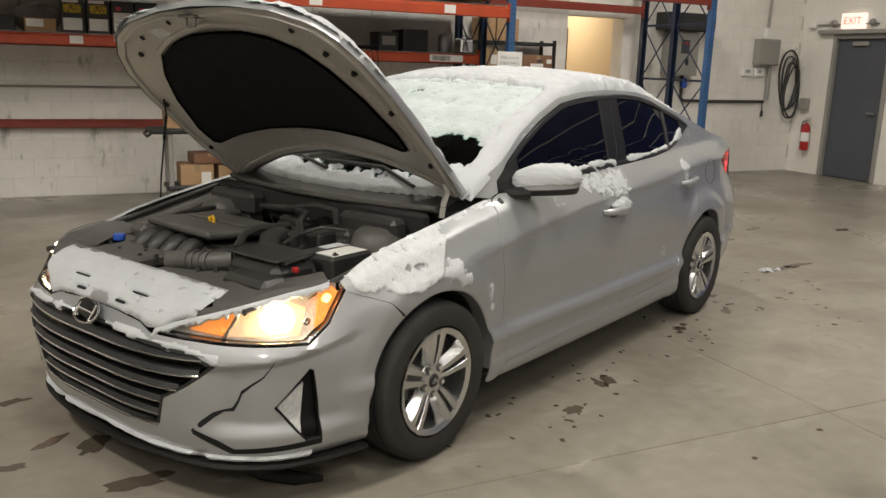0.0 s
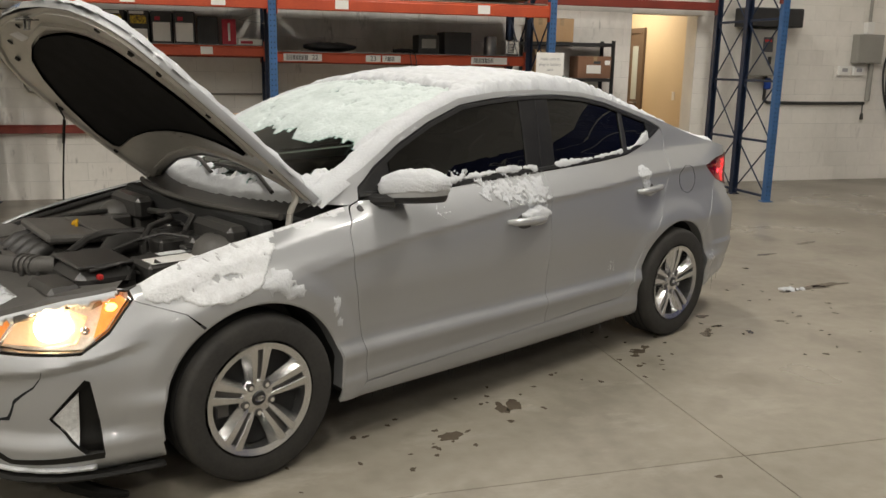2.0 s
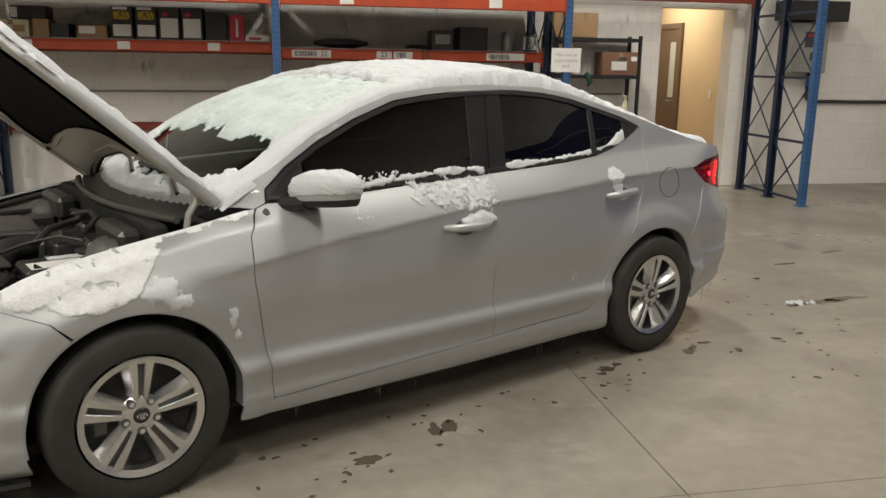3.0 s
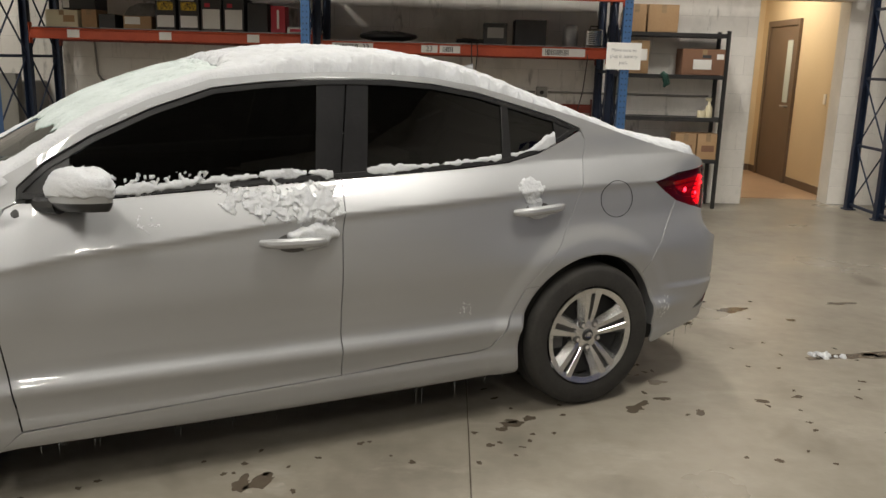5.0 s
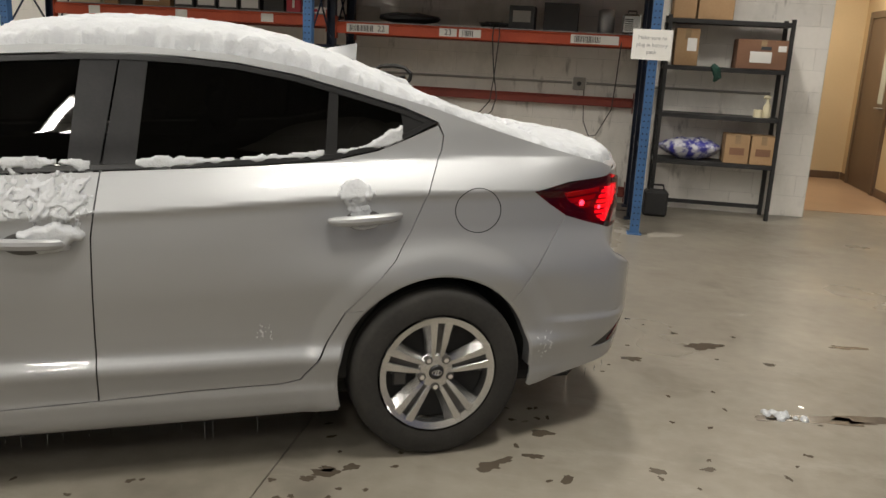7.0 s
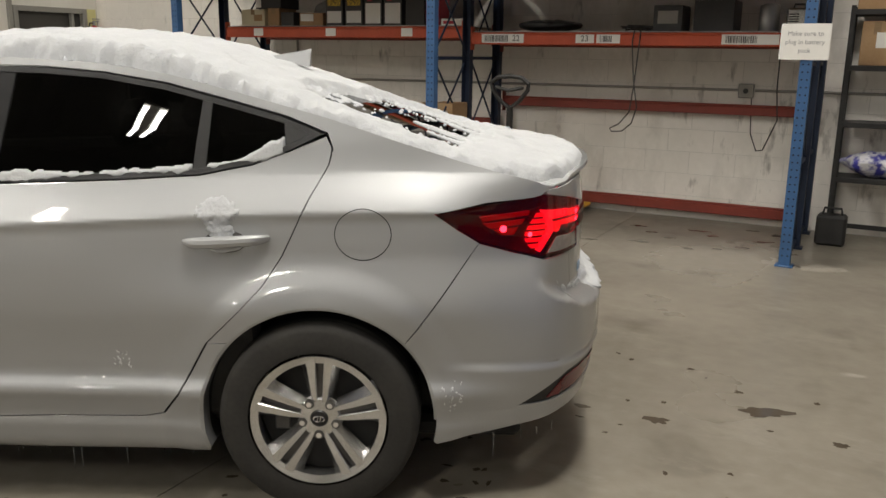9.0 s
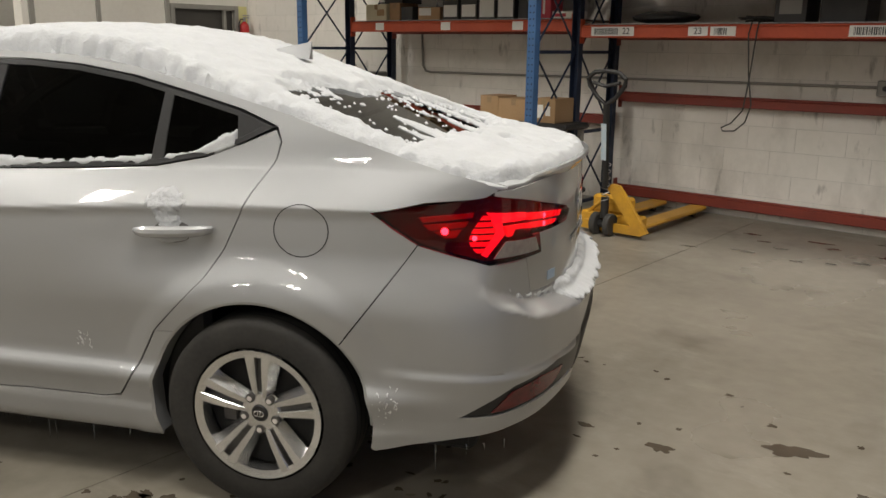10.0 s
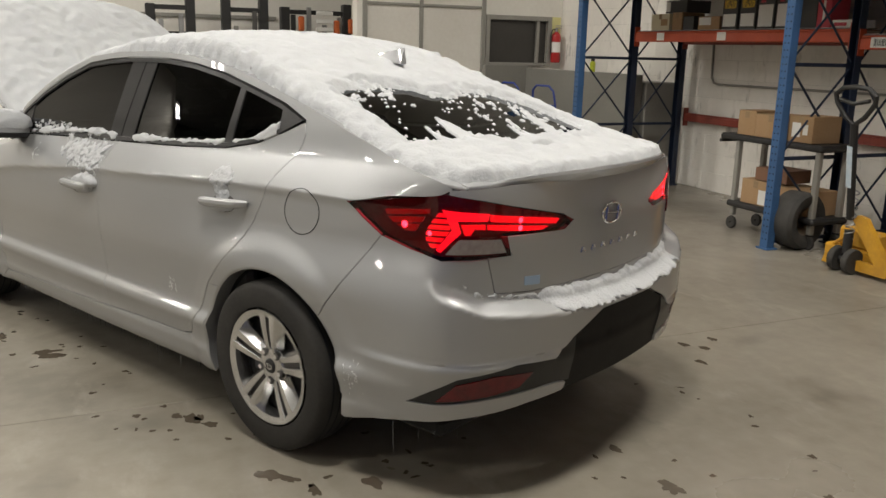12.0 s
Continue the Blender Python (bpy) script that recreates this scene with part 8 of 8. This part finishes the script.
# electrical cabinet behind the last upright
cb = empty("electrical_cabinet", "dark grey switch cabinet with a black trunking box above", "electrical box")
part("case", B().box(7.10, 7.60, YQ - 0.22, YQ, 1.45, 2.06, 0.01), M_GREYBOX, cb)
part("trunking", B().box(6.95, 7.80, YQ - 0.30, YQ, 2.08, 2.32, 0.012), M_BLACK, cb)
part("label", B().box(7.27, 7.42, YQ - 0.223, YQ - 0.2205, 1.76, 1.95), M_INK, cb, smooth=0)
part("label_bar", B().box(7.29, 7.40, YQ - 0.2245, YQ - 0.2235, 1.89, 1.92), M_REDPAINT, cb, smooth=0)
part("switch", B().box(7.36, 7.40, YQ - 0.25, YQ - 0.221, 1.60, 1.70, 0.005), M_BLACK, cb)
part("plug", B().box(7.46, 7.54, YQ - 0.12, YQ - 0.03, 1.27, 1.42, 0.02), M_BLUECAP, cb, "blue plug")

# ---- pallet jack, cart and tyre ----
jk = empty("pallet_jack", "yellow pallet jack with a dark steering handle", "pallet jack", pose(1.47, 4.72, 0, 0, 0, 0))
for x0 in (-0.20, 0.18):
    f = part("fork", B().box(x0, x0 + 0.16, 0.15, 1.30, 0.05, 0.085, 0.012).box(x0 + 0.03, x0 + 0.13, 1.28, 1.36, 0.045, 0.075, 0.01), M_YELLOW, jk)
    part("load_roller", B().cyl((x0 + 0.05, 1.16, 0.035), (x0 + 0.11, 1.16, 0.035), 0.035, n=16), M_BLACK, f)
part("frame", B().box(-0.20, 0.34, 0.05, 0.17, 0.06, 0.16, 0.015).box(-0.10, 0.24, 0.06, 0.16, 0.16, 0.30, 0.02), M_YELLOW, jk)
part("side_plate", B().prism([(-0.22, 0.03), (0.30, 0.03), (0.36, 0.06), (0.10, 0.40), (0.03, 0.41), (0.0, 0.37), (0.21, 0.10), (-0.20, 0.10)], lambda p, q, d: (p + 0.07, d, q), -0.01, 0.03), M_YELLOW, jk)
part("brace", B().tube([(0.0, 0.05, 0.26), (-0.20, 0.08, 0.10), (-0.22, 0.12, 0.07)], 0.014, 8), M_YELLOW, jk)
part("pump", B().cyl((0.06, -0.02, 0.14), (0.06, -0.02, 0.30), 0.032, n=16), M_BLACK, jk)
sp = B().tube([(0.06 + 0.03 * math.cos(t), -0.02 + 0.03 * math.sin(t), 0.24 + 0.010 * t / 1.2) for t in np.linspace(0, 40, 130)], 0.005, 5)
part("spring", sp, M_STEEL, jk)
for x in (-0.005, 0.115):
    part("steer_wheel", B().lathe([(0.03, -0.025), (0.082, -0.025), (0.088, -0.018), (0.088, 0.018), (0.082, 0.025), (0.03, 0.025)], Matrix.Translation((x, -0.02, 0.088)) @ Matrix.Rotation(radians(90), 4, "Y"), 28, closed=True), M_TYRE_OLD, jk)
part("axle", B().cyl((-0.03, -0.02, 0.088), (0.14, -0.02, 0.088), 0.03, n=14), M_BLACK, jk)
HP = [(0.06, -0.03, 0.38), (0.085, -0.10, 0.70), (0.11, -0.17, 1.04)]
part("shaft", B().tube(HP, 0.026, 10), M_BLACK, jk)
part("shaft_label", B().box(-0.022, 0.022, -0.031, -0.028, 0.05, 0.34, 0.001, Matrix.Translation((0.072, -0.068, 0.56)) @ Matrix.Rotation(radians(12), 4, "X") @ Matrix.Rotation(radians(4), 4, "Y")), mat("pale_blue_label", (0.42, 0.55, 0.66), 0.5, 0, (0.62, 0.68, 0.72), 20, 60, 0.8), jk, "pale blue paper strip")
loop = [(0.11, -0.17, 1.03), (0.19, -0.18, 1.08), (0.265, -0.19, 1.17), (0.275, -0.20, 1.22), (0.22, -0.205, 1.265), (0.12, -0.205, 1.275), (0.02, -0.205, 1.265), (-0.04, -0.20, 1.22), (-0.03, -0.19, 1.17), (0.035, -0.18, 1.08)]
part("handle_loop", B().tube(loop, 0.017, 10, closed=True), M_BLACK, jk)
part("grip_bar", B().tube([(0.0, -0.20, 1.19), (0.11, -0.205, 1.165), (0.23, -0.20, 1.19)], 0.014, 8), M_BLACK, jk)

ct = empty("utility_cart", "black plastic utility cart with grey legs", "cart")
CX0, CX1, CY0, CY1 = -0.10, 1.0, 4.92, 5.30
for z in (0.76, 0.20):
    part("tray", B().box(CX0 if z > 0.5 else CX0 + 0.15, CX1, CY0, CY1, z, z + 0.05, 0.015), M_BLACK, ct)
for x in (CX0 + 0.17, CX1 - 0.08):
    for y in (CY0 + 0.03, CY1 - 0.07):
        part("leg", B().box(x, x + 0.045, y, y + 0.045, 0.12, 0.76, 0.006), M_GREYBOX, ct)
        part("caster", B().lathe([(0.01, -0.014), (0.05, -0.014), (0.055, 0), (0.05, 0.014), (0.01, 0.014)], Matrix.Translation((x + 0.02, y + 0.02, 0.056)) @ Matrix.Rotation(radians(90), 4, "X"), 22, closed=True), M_TYRE_OLD, ct)
part("push_handle", B().tube([(CX0 + 0.02, CY0 + 0.03, 0.77), (CX0 - 0.02, CY0 + 0.03, 0.74), (CX0 - 0.02, CY1 - 0.03, 0.74), (CX0 + 0.02, CY1 - 0.03, 0.77)], 0.014, 8), M_BLACK, ct)
G = "boxes on the cart"
carton(0.06, 0.26, 4.96, 5.24, 0.812, 0.20, M_CARD, "plain cardboard box on the cart", group=G)
carton(0.27, 0.60, 4.95, 5.25, 0.812, 0.185, M_CARD, "wide cardboard box with a lifted tape", group=G)
carton(0.62, 0.86, 4.96, 5.25, 0.812, 0.20, M_CARD, "cardboard box with a printed label", ((0.15, 0.2, 0.35, 0.55, M_PAPER), (0.6, 0.3, 0.2, 0.4, M_PAPER)), group=G)
carton(0.18, 0.50, 4.96, 5.26, 0.252, 0.20, M_CARD, "cardboard box on the lower tray", ((0.62, 0.05, 0.3, 0.6, M_PAPER),), group=G)
carton(0.55, 0.90, 4.96, 5.26, 0.252, 0.19, M_CARD, "brown cardboard box on the lower tray", group=G)
carton(0.30, 0.62, 4.98, 5.26, 0.462, 0.10, M_CARD_DK, "flat open box lying on another", group=G, turn=5)
ty = empty("spare_tyre", "worn black tyre on a rusty rim, standing upright", "tyre", pose(0.84, 4.93, 0.225, 0, 0, 8))
part("tyre", B().lathe([(0.11, -0.085), (0.15, -0.11), (0.20, -0.108), (0.222, -0.08), (0.225, 0), (0.222, 0.08), (0.20, 0.108), (0.15, 0.11), (0.11, 0.085)], Matrix.Rotation(radians(90), 4, "Y"), 40), M_TYRE_OLD, ty)
part("rim", B().lathe([(0.0005, 0.02), (0.06, 0.02), (0.085, 0.05), (0.115, 0.085), (0.12, -0.08), (0.0005, -0.02)], Matrix.Rotation(radians(90), 4, "Y"), 32), mat("rusty_rim", (0.22, 0.18, 0.13), 0.6, 0.4, (0.14, 0.09, 0.06), 12, 50, 0.8), ty)

# ---- the far side: partition, booth, half wall, hand trucks ----
XP = -4.95
wp = B().box(XP - 0.2, XP, 3.15, 5.0, 0, CEIL).box(XP - 0.2, XP, 5.0, YW, 1.88, CEIL).box(XP - 0.2, XP, 5.96, YW, 1.28, 1.88).box(XP - 0.2, XP, 5.0, YW, 0, 1.28)
thing("wall_partition", wp, M_WHITE, "white painted partition wall with a service window", "wall", kind="structure", smooth=0)
thing("trim", B().box(XP + 0.001, XP + 0.03, 3.22, 3.28, 0, 3.4, 0.003).box(XP + 0.001, XP + 0.03, 4.0, 4.05, 0, 3.4, 0.003).box(XP + 0.001, XP + 0.03, 4.90, 4.96, 0, 3.4, 0.003).box(XP + 0.001, XP + 0.025, 3.28, 4.0, 1.985, 2.02, 0.003).box(XP + 0.001, XP + 0.025, 4.05, 4.9, 1.985, 2.02, 0.003), M_GREYBOX, "grey steel strips between white wall panels", "trim", kind="structure")
wn = empty("window_1", "dark service window in a grey frame", "window", kind="structure")
part("frame", B().box(XP - 0.02, XP + 0.03, 4.97, 5.03, 1.25, 1.92, 0.004).box(XP - 0.02, XP + 0.03, 5.93, 5.99, 1.25, 1.92, 0.004).box(XP - 0.02, XP + 0.03, 5.03, 5.93, 1.86, 1.92, 0.004).box(XP - 0.02, XP + 0.05, 5.03, 5.93, 1.25, 1.29, 0.004), M_GREYBOX, wn)
part("shutter", B().box(XP - 0.06, XP - 0.04, 5.03, 5.93, 1.29, 1.86), mat("dark_shutter", (0.06, 0.056, 0.05), 0.5, 0, (0.045, 0.042, 0.038), 3, 40, 0.9), wn)
part("mullion", B().box(XP - 0.03, XP + 0.02, 5.76, 5.80, 1.29, 1.86, 0.003), M_GREYBOX, wn)
thing("wall_half", B().box(XP + 0.001, XP + 0.12, 4.93, 5.60, 0, 1.25, 0.004).box(XP + 0.12, -2.3, 5.56, 5.68, 0, 1.22, 0.004), M_GREYWALL, "grey painted half-height partition", "wall", kind="structure")
thing("white_cabinet", B().box(-3.6, -2.25, 5.70, 6.12, 0, 1.14, 0.01), M_GREYBOX, "pale grey low cabinet behind the half wall", "cabinet")
extinguisher(pose(XP + 0.09, 6.03, 1.30, 0, 0, 90), "red fire extinguisher beside the service window")
thing("warning_sign", B().box(XP + 0.001, XP + 0.006, 5.99, 6.14, 1.62, 1.92, 0.001), mat("pale_yellow_sign", (0.70, 0.66, 0.30), 0.5, 0, (0.62, 0.58, 0.28), 6, 60, 0.8), "pale yellow paper sign over the extinguisher", "sign")
can = empty("spray_can", "yellow spray can standing on the half wall", "can")
part("body", B().lathe([(0.0005, 0), (0.032, 0), (0.033, 0.01), (0.033, 0.11), (0.02, 0.125), (0.0005, 0.126)], Matrix.Translation((-3.25, 5.62, 1.222)), 20), mat("lime_can", (0.45, 0.50, 0.05), 0.35), can)
part("cap", B().lathe([(0.0005, 0.16), (0.022, 0.158), (0.024, 0.126)], Matrix.Translation((-3.25, 5.62, 1.222)), 16), M_BLACK, can)
M_TRUCK = mat("blue_tube_paint", (0.03, 0.06, 0.30), 0.4, 0, (0.025, 0.045, 0.22), 6, 40, 0.9)
for x, y in ((-4.55, 5.28), (-3.75, 5.35)):
    ht = empty("hand_truck", "blue tubular hand truck leaning on the half wall", "hand truck", pose(x, y, 0, 8, 0, 10), group="hand trucks")
    part("frame", B().tube([(-0.22, 0, 0.05), (-0.22, 0, 0.85), (-0.20, 0.0, 0.98), (-0.12, 0, 1.04), (0.12, 0, 1.04), (0.20, 0, 0.98), (0.22, 0, 0.85), (0.22, 0, 0.05)], 0.014, 8), M_TRUCK, ht)
    for z in (0.30, 0.55, 0.80):
        part("rung", B().cyl((-0.22, 0, z), (0.22, 0, z), 0.010, n=8), M_TRUCK, ht)
    part("toe_plate", B().box(-0.22, 0.22, -0.20, 0.0, 0.03, 0.045, 0.003), M_TRUCK, ht)
    for sx_ in (-0.26, 0.26):
        part("wheel", B().lathe([(0.02, -0.03), (0.09, -0.03), (0.10, 0), (0.09, 0.03), (0.02, 0.03)], Matrix.Translation((sx_, 0.05, 0.10)) @ Matrix.Rotation(radians(90), 4, "Y"), 22, closed=True), M_TYRE_OLD, ht)
# stored lifting gear far across the hall
M_ORGLAMP = mat("orange_plastic", (0.55, 0.13, 0.04), 0.4)


def gear(y0, y1, seed, label):
    r = random.Random(seed)
    ob = empty("lifting_gear", label, "machine", group="machines across the hall")
    for y in (y0, y1):
        part("mast", B().box(-8.6, -8.42, y - 0.07, y + 0.07, 0, r.uniform(2.0, 2.25), 0.01), M_BLACK, ob)
    part("base", B().box(-8.75, -8.1, y0 - 0.1, y1 + 0.1, 0.0, 0.35, 0.03), M_BLACK, ob)
    for z in (1.55, 1.95):
        part("crossbar", B().box(-8.55, -8.46, y0, y1, z, z + 0.07, 0.008), M_BLACK, ob)
    n = max(2, int((y1 - y0) / 0.22))
    for k in range(n):
        y = y0 + (k + 0.5) * (y1 - y0) / n
        z0 = r.uniform(1.0, 1.3)
        part("column", B().box(-8.5, -8.42, y - 0.035, y + 0.035, z0, r.uniform(1.7, 2.1), 0.006), r.choice((M_BLACK, M_GREYBOX, M_ALLOYDK, M_STEEL)), ob)
    return ob


gear(0.9, 1.5, 1, "black steel frame stored against the far wall")
gear(2.05, 2.65, 2, "black upright lifting frame against the far wall")
g = gear(3.0, 4.05, 3, "dark machine with orange lamps and ribbed guards")
for y, z in ((3.25, 1.8), (3.85, 1.75), (4.1, 1.78)):
    part("lamp", B().box(-8.42, -8.36, y - 0.05, y + 0.05, z - 0.12, z + 0.12, 0.02), M_ORGLAMP, g, "orange lamp")
for k in range(4):
    part("guard_bar", B().box(-8.40, -8.34, 3.5, 3.78, 1.55 + k * 0.13, 1.62 + k * 0.13, 0.01), M_PAPER, g)
thing("trim_far", B().box(X0 + 0.002, X0 + 0.04, 0.5, 3.0, 1.86, 1.92, 0.004), M_GREYBOX, "grey rail along the far wall", "trim", kind="structure")

# ---- floor marks ----
def blots(name, spots, material, label, z, seed):
    """Irregular flat drips: (x, y, radius along, radius across, turn)."""
    b = B()
    r = random.Random(seed)
    for x, y, ra, rb, turn in spots:
        n, k0 = 22, r.uniform(0, 50)
        ca, sa_ = math.cos(radians(turn)), math.sin(radians(turn))
        vs = [(x, y, z)]
        for j in range(n):
            a = 2 * math.pi * j / n
            f = 1 + 0.75 * noise.noise(Vector((math.cos(a) * 1.4, math.sin(a) * 1.4, k0))) + 0.35 * noise.noise(Vector((math.cos(a) * 4, math.sin(a) * 4, k0)))
            u, v = ra * f * math.cos(a), rb * f * math.sin(a)
            vs.append((x + u * ca - v * sa_, y + u * sa_ + v * ca, z))
        b.add(vs, [(0, j + 1, (j + 1) % n + 1) for j in range(n)])
    return thing(name, b, material, label, "stain", kind="stuff", smooth=0)


rng = random.Random(12)
SP = [(1.12, -0.58, 0.055, 0.035, 20), (1.50, -0.33, 0.07, 0.03, 60), (1.43, -0.36, 0.03, 0.05, 0), (2.42, 0.20, 0.05, 0.03, 10), (2.49, 0.26, 0.035, 0.025, 40), (2.37, 0.15, 0.03, 0.02, 0), (2.98, 0.40, 0.05, 0.03, 30), (3.12, 0.52, 0.04, 0.02, 0), (3.25, 0.38, 0.04, 0.02, 70),
      (3.57, 0.53, 0.03, 0.02, 0), (3.76, 0.59, 0.03, 0.015, 20), (3.14, 0.72, 0.04, 0.03, 0), (3.53, 1.67, 0.05, 0.035, 0), (3.91, 1.97, 0.09, 0.05, 20), (3.22, 1.65, 0.03, 0.02, 0), (3.78, 2.14, 0.02, 0.02, 0), (-1.04, -0.11, 0.08, 0.03, 40), (-0.74, -0.56, 0.10, 0.05, 10), (-0.87, -0.18, 0.09, 0.05, 60),
      (-1.19, 0.38, 0.07, 0.03, 20), (-1.17, -0.29, 0.06, 0.03, 0), (2.03, -1.16, 0.02, 0.012, 0), (1.55, -1.26, 0.015, 0.012, 0), (5.37, 2.55, 0.12, 0.04, 20), (6.25, 2.24, 0.10, 0.04, 10), (2.41, 0.23, 0.03, 0.02, 0), (3.02, 0.46, 0.03, 0.02, 50), (2.6, 2.57, 0.03, 0.02, 0), (2.37, 2.65, 0.04, 0.02, 0), (2.45, 2.72, 0.03, 0.02, 30),
      (2.35, 2.85, 0.03, 0.02, 0), (2.57, 4.94, 0.09, 0.03, 0), (2.57, 5.35, 0.05, 0.02, 20), (2.96, 4.89, 0.05, 0.025, 0), (3.31, 5.13, 0.07, 0.03, 0), (3.44, 5.43, 0.08, 0.03, 20), (3.17, 4.98, 0.04, 0.02, 0), (4.2, 1.79, 0.03, 0.02, 0), (2.75, 5.2, 0.06, 0.03, 10), (2.9, 5.6, 0.09, 0.03, 0), (3.05, 5.45, 0.05, 0.025, 30), (3.55, 5.75, 0.11, 0.04, 0), (3.3, 5.85, 0.07, 0.03, 0), (2.4, 5.55, 0.06, 0.02, 0), (2.2, 4.8, 0.05, 0.02, 15)]
for k in range(70):
    SP.append((rng.uniform(2.3, 4.3), rng.uniform(-0.1, 2.4), rng.uniform(0.006, 0.022), rng.uniform(0.005, 0.014), rng.uniform(0, 180)))
for k in range(40):
    x = rng.uniform(0.2, 2.5)
    SP.append((x, -0.95 + 0.5 * x + rng.uniform(-0.35, 0.15), rng.uniform(0.006, 0.02), rng.uniform(0.005, 0.014), rng.uniform(0, 180)))
blots("floor_drips", SP, M_DROP, "dark meltwater drips on the concrete floor", 0.0012, 3)
blots("floor_puddle", [(4.28, 1.17, 0.22, 0.045, 8), (4.5, 1.23, 0.16, 0.04, 8), (4.10, 1.14, 0.08, 0.03, 20), (4.67, 2.19, 0.10, 0.03, 10)], M_STAIN, "long damp stain on the concrete floor", 0.0010, 5)
blots("salt_marks", [(1.55, -0.36, 0.03, 0.012, 30), (1.46, -0.41, 0.025, 0.012, 0), (4.21, 2.62, 0.09, 0.02, 0), (3.9, 4.75, 0.16, 0.10, 0), (3.62, 4.72, 0.12, 0.10, 0), (0.85, -1.05, 0.07, 0.02, 20), (-0.45, -0.66, 0.03, 0.02, 0)], M_SALT, "pale salt marks on the concrete floor", 0.0008, 8)

# ---- block courses of the two long walls ----
def courses(wall, x0, x1, y, z1, material):
    me = B().box(0, 0.397, -0.003, 0.004, 0, 0.1975, 0.0012).mesh("block", material, 0)
    half = {}
    row = 0
    z = 0.004
    while z + 0.1975 < z1:
        x = x0 - (0.2 if row % 2 else 0.0)
        while x < x1:
            a, b2 = max(x, x0), min(x + 0.397, x1)
            if b2 - a > 0.05:
                w_ = round(b2 - a, 3)
                if w_ > 0.39:
                    m_ = me
                else:
                    if w_ not in half:
                        half[w_] = B().box(0, w_, -0.003, 0.004, 0, 0.1975, 0.0012).mesh("block", material, 0)
                    m_ = half[w_]
                ob = new("block", m_)
                ob.parent = wall
                ob.location = (a, y, z)
            x += 0.4
        z += 0.2
        row += 1


courses(wall_north, -4.94, 5.365, YW, 2.35, M_BLOCK)
courses(wall_north_right, 6.405, 9.845, YR, 2.9, M_BLOCK_CLEAN)

sc_ = B()
cl = random.Random(31)
for k in range(26):
    x, y, r = 4.13 + cl.gauss(0, 0.035), 1.16 + cl.gauss(0, 0.018), cl.uniform(0.008, 0.024)
    sc_.lathe([(0.0005, r * 0.8), (r * 0.6, r * 0.65), (r * 0.95, r * 0.25), (r, -0.001)], Matrix.Translation((x, y, 0.001)) @ Matrix.Rotation(cl.uniform(0, 6), 4, "Z") @ Matrix.Diagonal((1.0, cl.uniform(0.6, 1.0), 1, 1)), 9)
thing("snow_clump", sc_, M_SNOW, "small clump of melting snow on the floor", "snow", kind="stuff", smooth=60)
